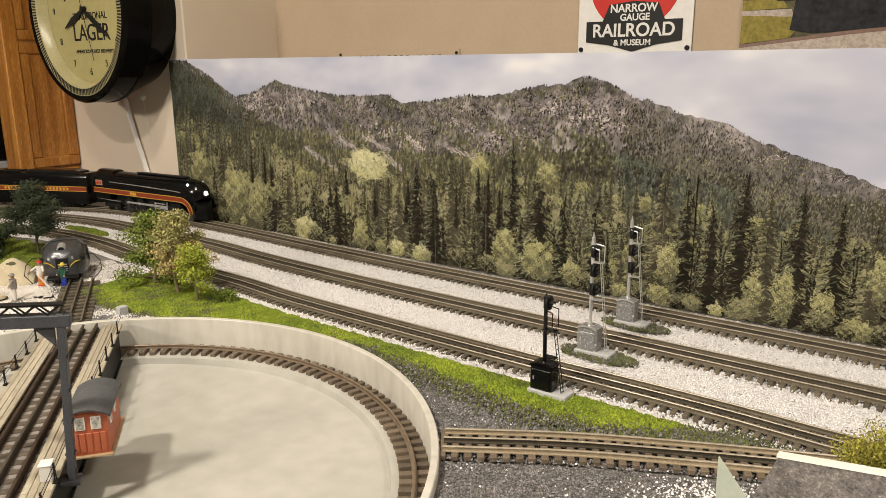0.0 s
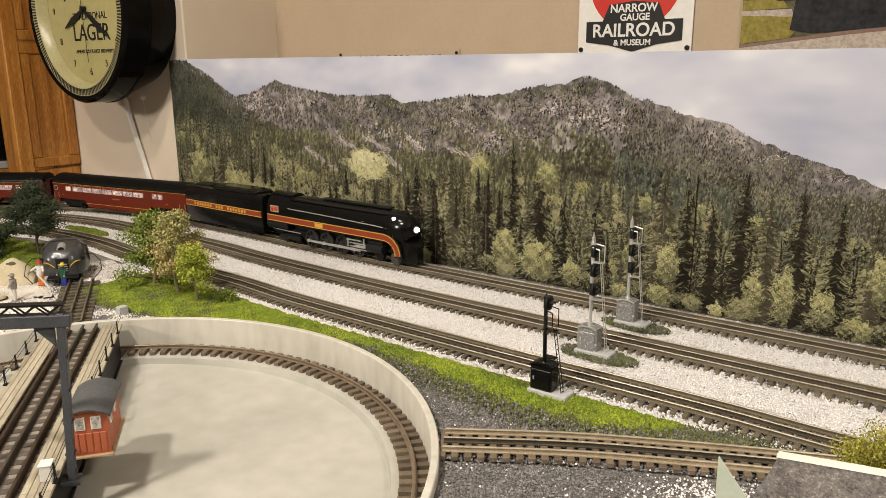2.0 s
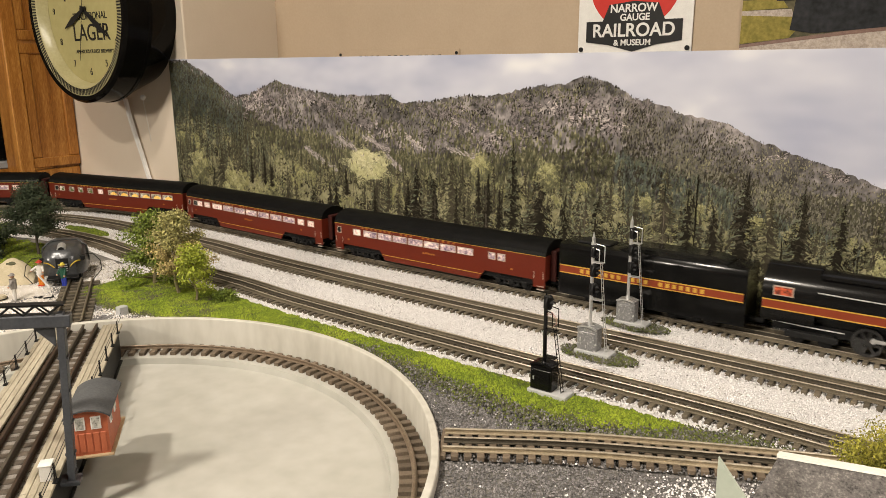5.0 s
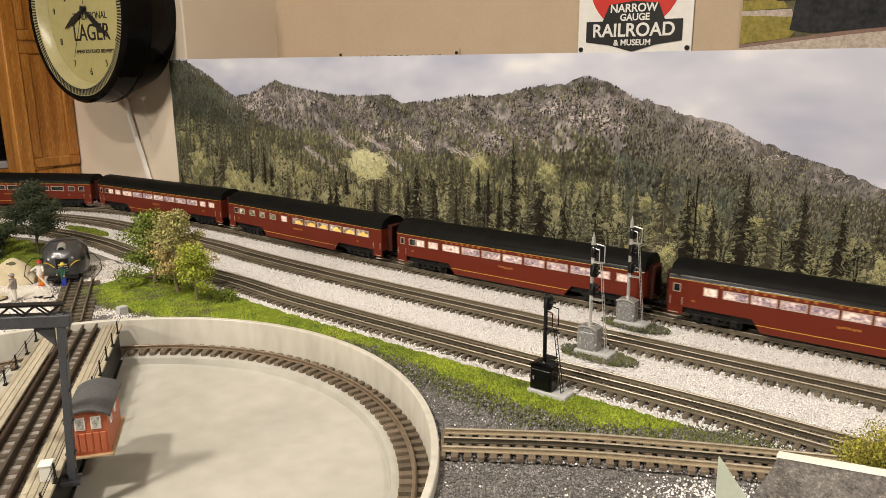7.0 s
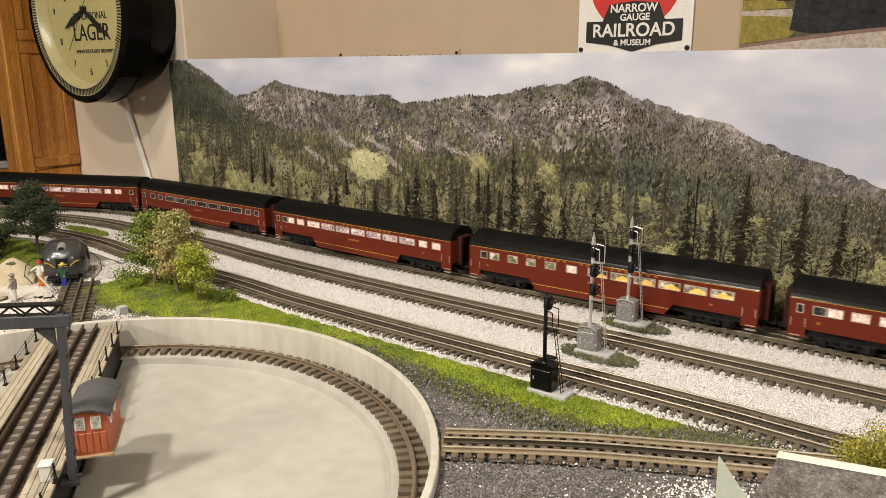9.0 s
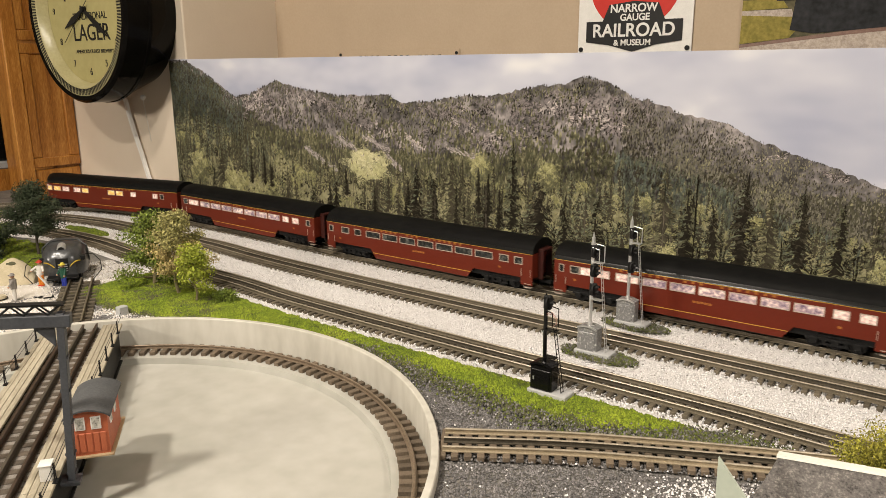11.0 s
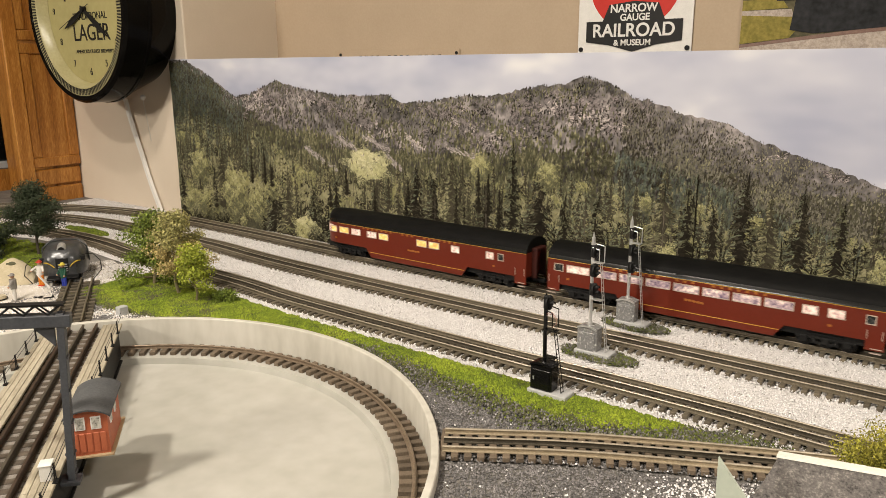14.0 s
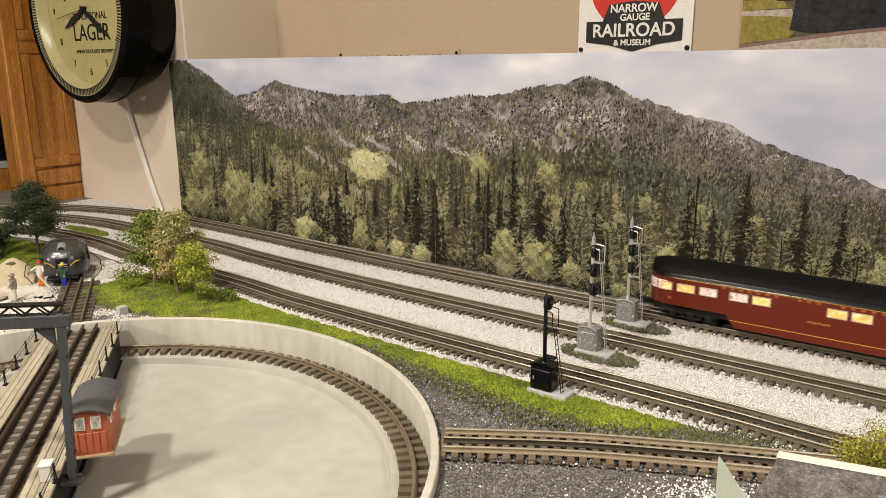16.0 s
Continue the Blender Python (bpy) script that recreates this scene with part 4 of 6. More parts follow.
# crags: buttresses of pale granite, each with a shaded flank and dark clefts
for k in range(620):
    x = prng.uniform(-1.36, -0.4)
    z = ridge(x) - 0.006 - prng.random() ** 1.1 * np.interp(x, [-1.36, -1.2, -0.9, -0.6, -0.45, -0.4], [0.02, 0.075, 0.1, 0.085, 0.06, 0.04])
    bright = math.sin(x * 17 + 1.0) * math.sin(z * 60 + x * 9) + prng.normal(0, 0.45)
    big = prng.uniform(0.005, 0.014)
    tilt = prng.normal(0.25, 0.35)
    m = 10
    far.dabs(x + prng.normal(0, big * 0.55, m), z - prng.random(m) * big, prng.uniform(0.002, 0.006, m), prng.uniform(0.0012, 0.0035, m), np.full(m, 9 if prng.random() < 0.6 else 0), 0.4, tilt + 1.1)
    m = 18
    if bright > -0.35:
        far.dabs(x - big * 0.3 + prng.normal(0, big * 0.45, m), z + prng.normal(0, big * 0.35, m), prng.uniform(0.003, 0.009, m), prng.uniform(0.0012, 0.003, m), np.full(m, 6 if bright > 0.75 else 11), 0.35, tilt)
# the long bare rock rib on the falling shoulder
for x0, z0, x1, z1 in ((-0.275, 0.212, -0.215, 0.224), (-0.17, 0.205, -0.14, 0.199)):
    t = prng.random(150)
    far.dabs(x0 + (x1 - x0) * t, z0 + (z1 - z0) * t - prng.random(150) * 0.008, prng.uniform(0.002, 0.006, 150), prng.uniform(0.0008, 0.002, 150), prng.choice([11, 9, 6], 150), 0.3, 0.2)
# far trees, crowding downward: bluish on the steep shoulder, grey-brown on the falling one
k = 80000
tx = prng.uniform(-1.55, 0.3, k)
frac = prng.random(k) ** 0.8
tz = ridge(tx) - 0.001 - frac * 0.17
glen = np.sin(tx * 29 + 2 * np.sin(tz * 50)) * np.sin(tz * 75 + tx * 21)
dense = np.interp(frac, [0, 0.06, 0.12, 0.45, 0.7, 1], [0.7, 0.25, 0.05, 0.1, 0.55, 1.0])
keep = prng.random(k) < np.where((tx < -1.3) | (tx > -0.44), 0.85 + 0.15 * glen, np.clip(dense + 0.25 * glen, 0.05, 1))
tx, tz, frac, glen = tx[keep], tz[keep], frac[keep], glen[keep]
order = np.argsort(-tz)
tx, tz, frac, glen = tx[order], tz[order], frac[order], glen[order]
hh = (0.0042 + 0.0085 * frac * prng.uniform(0.6, 1.5, len(tx))) * np.interp(tx, [-1.5, -0.5, -0.4, -0.1], [1.1, 0.9, 0.68, 0.55])
tone = prng.random(len(tx)) + 0.22 * glen + 0.18 * ((tx > -1.2) & (tx < -0.5) & (frac > 0.4))
west, east = tx < -1.27, tx > -0.45
slot = np.where(tone < 0.16, 13, np.where(tone < 0.36, 9, np.where(tone < 0.74, np.where(west, 5, np.where(east, np.where(frac > 0.5, 5, 10), 1)), np.where(tone < 0.98, np.where(east, np.where(frac > 0.45, 12, 10), 1), np.where(west, 1, 2)))))
for lot in np.array_split(np.arange(len(tx)), 40):
    far.dabs(tx[lot], tz[lot], hh[lot] * 0.42, hh[lot] * 1.1, slot[lot], 0.06)
    far.dabs(tx[lot] - hh[lot] * 0.05, tz[lot] - hh[lot] * 0.3, hh[lot] * 0.6, hh[lot] * 0.5, slot[lot], 0.25)
# dark pointed trees along the skyline
m = 700
tx = prng.uniform(-1.55, 0.1, m)
tx = tx[np.sin(tx * 23) + np.sin(tx * 61) + prng.normal(0, 0.6, m) > -0.5]
hh = prng.uniform(0.002, 0.006, len(tx)) * np.interp(tx, [-1.5, -0.5, -0.3], [1.1, 0.8, 0.45])
far.dabs(tx, ridge(tx) + hh * 0.1, hh * 0.5, hh * 1.2, prng.choice([0, 9], len(tx)), 0.05)
# pale scree runs on the central flank
for x0, z0, x1, z1, m in ((-1.11, 0.178, -1.025, 0.138, 260), (-1.02, 0.205, -0.945, 0.168, 200), (-0.955, 0.21, -0.89, 0.185, 160), (-0.9, 0.18, -0.86, 0.15, 150), (-0.76, 0.2, -0.7, 0.185, 90), (-0.85, 0.215, -0.82, 0.195, 80)):
    t = prng.random(m)
    far.dabs(x0 + (x1 - x0) * t + prng.normal(0, 0.004, m), z0 + (z1 - z0) * t + prng.normal(0, 0.0022, m), prng.uniform(0.003, 0.008, m), prng.uniform(0.001, 0.0026, m), prng.choice([6, 6, 11], m), 0.25, math.atan2(z1 - z0, x1 - x0))
far.build("printed_far_forest")

mid = Print(Y0 - 0.0009)
mid.step = 4.0e-7
rows = 900
mx = prng.uniform(-1.55, 0.25, rows)
mz = prng.random(rows)
for x, q in sorted(zip(mx, mz), key=lambda p: -p[1]):
    top = np.interp(x, [-1.56, -1.3, -1.0, -0.8, -0.6, -0.3, -0.1, 0.7], [0.25, 0.2, 0.12, 0.14, 0.165, 0.14, 0.11, 0.1])
    z = -0.016 + q * top
    h = (0.098 - 0.066 * q) * prng.uniform(0.6, 1.4) * np.interp(x, [-1.5, -0.9, -0.1], [1.0, 1.1, 0.85])
    glade = math.sin(x * 11 + 1) * math.sin(z * 45 + x * 6) * 0.5 + 0.5 * math.sin(x * 23 + z * 31)
    sunny = np.interp(x, [-1.5, -1.15, -0.95, -0.6, -0.45, -0.1], [0.08, 0.12, -0.02, -0.06, 0.1, 0.14])
    pick = prng.random() + 0.38 * glade + sunny + 0.1 - (0.3 if x < -1.2 and q > 0.4 else 0.0)
    n = int(70 + h * 2000)
    cool = x > -0.54 or (x < -1.15 and q > 0.35)
    sage, leafy = (12, 12) if cool else (2, 1)
    if pick > 0.98:
        mid.broadleaf(x, z, h * 0.75, h * prng.uniform(0.45, 0.75), (1, 3, 4), n * 2)
    elif pick > 0.74:
        mid.broadleaf(x, z, h * 0.85, h * prng.uniform(0.35, 0.6), (0, 2, 3), n * 2)
    elif pick > 0.5:
        mid.conifer(x, z, h, h * prng.uniform(0.38, 0.56), (13, sage, 3), n, 0.1)
    elif pick > 0.16:
        mid.conifer(x, z, h * 1.1, h * prng.uniform(0.34, 0.5), (13, leafy, 2), n, 0.12)
    else:
        mid.conifer(x, z, h * 1.25, h * prng.uniform(0.3, 0.42), (13, 1, 12), n, 0.08)
mid.build("printed_middle_forest")

fore = Print(Y0 - 0.0021)
fore.step = 1.0e-6
for x in np.r_[prng.uniform(-1.5, -0.85, 14), prng.uniform(-0.75, 0.0, 14)]:
    h = prng.uniform(0.04, 0.09)
    fore.broadleaf(x, prng.uniform(-0.012, 0.03), h, h * prng.uniform(0.4, 0.7), (0, 3, 4) if (x < -0.95 or x > -0.38) and prng.random() < 0.7 else (0, 2, 3))
DARK_FIRS = [(-1.216, -0.026, 0.154, 0.07), (-1.171, -0.014, 0.121, 0.06), (-1.094, -0.01, 0.112, 0.05), (-0.828, -0.022, 0.179, 0.06), (-0.75, -0.021, 0.203, 0.06), (-0.626, -0.001, 0.207, 0.042), (-0.577, -0.002, 0.166, 0.066), (-0.371, -0.007, 0.193, 0.06), (-0.337, -0.01, 0.179, 0.045), (-0.261, -0.007, 0.19, 0.05), (-0.227, -0.005, 0.168, 0.04)]
DARK_FIRS += [(-0.142, -0.007, 0.167, 0.045), (-0.188, -0.001, 0.175, 0.04), (-1.383, 0.04, 0.13, 0.06), (-1.538, -0.014, 0.117, 0.06), (-1.03, -0.007, 0.126, 0.05), (-0.1, -0.005, 0.159, 0.037), (-0.476, -0.013, 0.15, 0.048), (-0.678, -0.009, 0.148, 0.046), (-0.04, -0.005, 0.15, 0.05), (0.03, -0.005, 0.17, 0.05), (-0.79, -0.02, 0.16, 0.05), (-0.87, -0.02, 0.14, 0.055), (-0.53, -0.01, 0.14, 0.05), (-0.3, -0.01, 0.15, 0.04)]
for j, (x, z, h, w) in enumerate(DARK_FIRS):
    fore.trunk(x, z, h * 0.9, 0.0016, 0)
    for off in (-0.5, 0.45):
        fore.conifer(x + off * w, z - 0.01, h * prng.uniform(0.5, 0.75), w * 0.6, (0, 1, 2), int(h * 1100), 0.1)
    fore.conifer(x, z, h, w * 1.5, (0, 13, 12) if j % 3 == 0 else (13, 1, 2) if j % 3 == 1 else (0, 1, 12), int(h * 3600), 0.06)
for x in np.r_[prng.uniform(-1.0, -0.05, 20), prng.uniform(-1.5, -1.0, 4)]:
    fore.trunk(x, -0.01, prng.uniform(0.08, 0.17), prng.uniform(0.0008, 0.0015))
fore.trunk(-0.325, -0.008, 0.19, 0.0026, 0)
LIGHT_TREES = [(-1.46, 0.075, 0.08, 0.075), (-1.489, -0.012, 0.079, 0.1), (-1.346, 0.002, 0.122, 0.085), (-0.945, 0.125, 0.062, 0.115), (-1.12, -0.017, 0.058, 0.075), (-0.969, -0.01, 0.046, 0.04), (-0.875, -0.013, 0.036, 0.04), (-0.821, -0.016, 0.036, 0.04), (-0.64, -0.008, 0.084, 0.05), (-0.577, -0.012, 0.074, 0.068), (-0.69, 0.14, 0.055, 0.045), (-0.561, 0.141, 0.049, 0.046)]
LIGHT_TREES += [(-0.515, -0.006, 0.042, 0.036), (-0.357, -0.018, 0.026, 0.03), (-0.287, -0.014, 0.022, 0.023), (-0.152, -0.009, 0.061, 0.033), (-0.112, -0.012, 0.034, 0.026), (-0.09, 0.042, 0.065, 0.03), (-0.361, 0.02, 0.066, 0.035), (-1.269, -0.002, 0.089, 0.06), (-0.2, -0.01, 0.08, 0.03), (-0.24, -0.01, 0.07, 0.028), (-1.22, 0.06, 0.05, 0.05)]
for j, (x, z, h, w) in enumerate(LIGHT_TREES):
    tones = (4, 8, 8) if j == 3 else (3, 4, 8) if j in (4, 6, 7, 14) else (1, 3, 4)
    fore.broadleaf(x, z, h, w, tones)
for x in prng.uniform(-1.3, -0.6, 12):
    fore.conifer(x, prng.uniform(0.06, 0.1), prng.uniform(0.04, 0.07), 0.02, (0, 13, 1))
for x in prng.uniform(-1.5, 0.1, 40):
    h = prng.uniform(0.016, 0.04)
    fore.broadleaf(x, -0.012, h, h * prng.uniform(0.7, 1.3), ((1, 3, 4), (0, 1, 2), (1, 2, 3), (0, 1, 3))[int(prng.integers(0, 4))])
fore.build("printed_near_trees")

# ---- turntable bridge ----
N_DIR = Vector((BRIDGE_DIR.y, -BRIDGE_DIR.x, 0))  # to the cabin's side
N_DIR = N_DIR if N_DIR.y > 0 else -N_DIR
B0 = PIT - N_DIR * 0.0125
ANG = math.degrees(math.atan2(BRIDGE_DIR.y, BRIDGE_DIR.x))
BM = pose(B0.x, B0.y, 0, 0, 0, ANG)     # bridge space: x along the bridge to the far end, -y on the cabin's side
CABSIDE = -1 if (BM.to_3x3() @ Vector((0, 1, 0))).dot(N_DIR) < 0 else 1
BLUEGREY = material("dark_bluegrey_steel", [(0.045, 0.05, 0.06), (0.075, 0.08, 0.092)], 0.5, 60, 400, 0.06)
DARKTIE = per_object(material("dark_bridge_tie", [(0.075, 0.058, 0.042), (0.14, 0.112, 0.085)], 0.8, 100, 700, 0.3), 0.25)
bridge = thing("turntable_bridge", "turntable bridge with grey plank walkways and dark rails", "turntable", at=BM)
HB = 0.357
for sg in (-1, 1):
    part("girder", M().box((0, sg * 0.0435, -0.0255), (2 * HB - 0.04, 0.005, 0.038), ch=0.001).box((0, sg * 0.0435, -0.0455), (2 * HB - 0.04, 0.010, 0.002)), DARKMETAL, bridge)
    part("rail", M().box((0, sg * RAIL_GAUGE / 2, -0.0045), (2 * HB, 0.0014, 0.005)).box((0, sg * RAIL_GAUGE / 2, -0.0010), (2 * HB, 0.0026, 0.002)).box((0, sg * RAIL_GAUGE / 2, -0.0065), (2 * HB, 0.0052, 0.001)), material("rusty_bridge_rail", [(0.05, 0.035, 0.025), (0.1, 0.07, 0.05)], 0.4, 60, 500, 0.05, metal=0.4), bridge)
part("centre_rail", M().box((0, 0, -0.0045), (2 * HB, 0.0014, 0.005)).box((0, 0, -0.0010), (2 * HB, 0.0026, 0.002)).box((0, 0, -0.0065), (2 * HB, 0.0052, 0.001)), BLACKRAIL, bridge)
bt = M().box((0, 0, -0.0093), (0.0085, 0.05, 0.0045), ch=0.0006).mesh("tie", DARKTIE)
k = 0
while -HB + 0.006 + 0.0165 * k < HB:
    part("tie", bt, None, bridge, at=pose(-HB + 0.006 + 0.0165 * k, 0, 0))
    k += 1
part("track_pan", M().box((0, 0, -0.0105), (2 * HB, 0.05, 0.005)), material("grimy_pan", [(0.15, 0.132, 0.115), (0.24, 0.215, 0.19), (0.3, 0.275, 0.25)], 0.8, 90, 500, 0.1), bridge)
for sg in (-1, 1):
    for j in range(4):
        y = sg * (0.0272 + 0.0062 * j)
        for seg in range(5):
            L = 2 * HB / 5
            part("plank", M().box((-HB + L * (seg + 0.5), y, -0.0045 + 0.00015 * ((seg + j) % 3)), (L - 0.0006, 0.0058, 0.003), ch=0.0004), DECK, bridge)
    wires = M()
    for z in (0.008, 0.0125):
        wires.tube([(-HB, sg * 0.0485, z), (HB, sg * 0.0485, z)], 0.0003, 5)
    part("guard_wire", wires, DARKMETAL, bridge)
    st = M()
    for dx in (-0.0022, 0.0022):
        st.tube([(dx * 1.4, 0, -0.003), (dx * 0.5, 0, 0.0135)], 0.0006, 5)
    st.box((0, 0, 0.0055), (0.004, 0.0012, 0.001)).box((0, 0, 0.0135), (0.003, 0.0014, 0.0012)).box((0, 0, -0.0025), (0.008, 0.004, 0.001))
    stm = st.mesh("stanchion", DARKMETAL)
    x = -HB + 0.02
    while x < HB:
        if not (sg == CABSIDE and -0.02 < x < 0.085):
            part("stanchion", stm, None, bridge, at=pose(x, sg * 0.0485, 0))
        x += 0.0466
sg = CABSIDE
# arched feeder gantry over the bridge's middle
gan = thing("feeder_gantry", "dark blue-grey steel gantry arch standing on the bridge", "gantry", at=BM @ pose(-0.028, 0, 0, -CABSIDE * 3.0, 0, 0))
for q in (-1, 1):
    y = q * (0.0555 if q == CABSIDE else 0.0535)
    leg = M().box((0.004, y, 0.0625), (0.0018, 0.0060, 0.155), ch=0.0004).box((-0.004, y, 0.0625), (0.0018, 0.0060, 0.155), ch=0.0004).box((0, y + q * 0.0022, 0.0625), (0.0062, 0.0014, 0.155))
    for z in (-0.008, 0.01, 0.04, 0.07, 0.1):
        leg.box((0, y, z), (0.008, 0.008, 0.002))
    part("leg", leg, BLUEGREY, gan)
    part("foot", M().box((0, y - q * 0.003, -0.0165), (0.016, 0.02, 0.004), ch=0.0005), BLUEGREY, gan)
    gus = M()
    gus.add([(s, y - q * a, z) for s in (-0.0012, 0.0012) for a, z in ((0.005, 0.132), (0.026, 0.132), (0.005, 0.110))], [(0, 1, 2), (5, 4, 3), (0, 3, 4, 1), (1, 4, 5, 2), (2, 5, 3, 0)])
    part("gusset", gus, BLUEGREY, gan)
part("beam", M().box((0, CABSIDE * 0.0025, 0.1335), (0.011, 0.122, 0.0105), ch=0.0006), BLUEGREY, gan)
truss = M().box((0, 0, 0.1475), (0.009, 0.118, 0.0018))
for j in range(12):
    y0 = -0.056 + 0.0093 * j
    for x in (-0.0035, 0.0035):
        truss.tube([(x, y0, 0.139), (x, y0 + 0.0093, 0.147)] if j % 2 else [(x, y0, 0.147), (x, y0 + 0.0093, 0.139)], 0.0008, 5)
part("truss", truss, DARKMETAL, gan)
# operator's cabin hung on the bridge side
CABRED = material("brick_red_paint", [(0.39, 0.1, 0.044), (0.47, 0.13, 0.058)], 0.6, 90, 500, 0.08)
CABROOF = material("charcoal_roof_felt", [(0.05, 0.052, 0.055), (0.085, 0.087, 0.09)], 0.8, 70, 500, 0.15)
CABGLASS = material("cabin_glass", [(0.1, 0.1, 0.09), (0.6, 0.58, 0.52)], 0.15, 130, 300, 0.0, spread=0.25)
SILL = material("raw_wood_sill", [(0.4, 0.28, 0.16), (0.5, 0.37, 0.22)], 0.7, 60, 400, 0.1)
cabin = thing("operator_cabin", "brick red wooden operator cabin with curved dark roof", "cabin", at=BM @ pose(0.034, sg * 0.0662, -0.012))
CW, CL, CH = 0.0335, 0.066, 0.045
part("body", M().loft([[(x, -CW / 2, 0), (x, CW / 2, 0)] + [(x, CW / 2 * math.sin(radians(a)) / math.sin(radians(52)), CH - 0.0062 + 0.0062 * (math.cos(radians(a)) - math.cos(radians(52))) / (1 - math.cos(radians(52)))) for a in range(52, -53, -13)] for x in (-CL / 2, CL / 2)]), CABRED, cabin)
roof = M()
secs = []
for x in (-CL / 2 - 0.005, CL / 2 + 0.005):
    out = [(x, (CW / 2 + 0.0035) * math.sin(radians(a)) / math.sin(radians(52)), CH - 0.0072 + 0.0075 * (math.cos(radians(a)) - math.cos(radians(52))) / (1 - math.cos(radians(52)))) for a in range(-52, 53, 8)]
    secs.append(out + [(p[0], p[1], p[2] + 0.0016) for p in out[::-1]])
roof.loft(secs)
part("roof", roof, CABROOF, cabin, smooth=True)
part("floor_sill", M().box((0.003, 0, -0.001), (CL + 0.012, CW + 0.006, 0.0022), ch=0.0004), SILL, cabin)
part("bracket", M().box((-0.02, -sg * 0.021, -0.006), (0.003, 0.03, 0.006)).box((0.02, -sg * 0.021, -0.006), (0.003, 0.03, 0.006)), DARKMETAL, cabin)
for j in range(5):
    part("board", M().box((-CL / 2 - 0.0003, -CW / 2 + 0.0048 + 0.006 * j, 0.0125), (0.0014, 0.0052, 0.019), ch=0.0005), CABRED, cabin)
for q in (-1, 1):
    w = part("window", M().box((-CL / 2 - 0.0004, q * 0.0068, 0.0318), (0.0018, 0.0088, 0.0125), ch=0.0003), WHITE, cabin)
    part("pane", M().box((-CL / 2 - 0.0007, q * 0.0068, 0.0318), (0.0016, 0.0066, 0.0102)), CABGLASS, w)
for q in (-1, 1):
    for x in (-0.018, 0.006):
        w = part("window", M().box((x, q * (CW / 2 + 0.0003), 0.031), (0.009, 0.0016, 0.0135), ch=0.0003), WHITE, cabin)
        part("pane", M().box((x, q * (CW / 2 + 0.0006), 0.031), (0.0066, 0.0014, 0.011)), CABGLASS, w)
box = thing("control_box", "small white painted control box on the walkway", "box", at=BM @ pose(-0.05, sg * 0.041, -0.003))
part("body", M().box((0, 0, 0.007), (0.0115, 0.0095, 0.014), ch=0.0006), WHITE, box)
part("lid", M().box((0, 0, 0.0145), (0.0128, 0.0108, 0.0014), ch=0.0004), WHITE, box)

# ---- ring rail in the pit ----
ringt = thing("pit_ring_track", "single curved rail on brown ties round the pit", "track", kind="structure")
prof = [(RING_R + u, z - 0.0335) for u, z in rail_profile(0.0)]
BROWNRAIL = material("brown_ring_rail", [(0.17, 0.125, 0.085), (0.27, 0.21, 0.15)], 0.45, 60, 500, 0.05, metal=0.4)
part("rail", ring_mesh(prof), BROWNRAIL, ringt)
rt = M().box((0, 0, -0.0412), (0.0074, 0.030, 0.0058), ch=0.0007).mesh("tie", WOODTIE)
nt_ = 150
for j in range(nt_):
    a = 2 * math.pi * j / nt_
    part("tie", rt, None, ringt, at=pose(PIT.x + RING_R * math.cos(a), PIT.y + RING_R * math.sin(a), 0, 0, 0, math.degrees(a) - 90 + random.uniform(-2, 2)))

# ---- signals ----
SPECKLED = material("chipped_silver_paint", [(0.2, 0.2, 0.2), (0.27, 0.27, 0.27), (0.3, 0.3, 0.3), (0.8, 0.8, 0.78)], 0.4, 330, 700, 0.1, metal=0.4, spread=0.3)
HEADGLASS = plain("dark_lens", (0.02, 0.02, 0.02), 0.1)


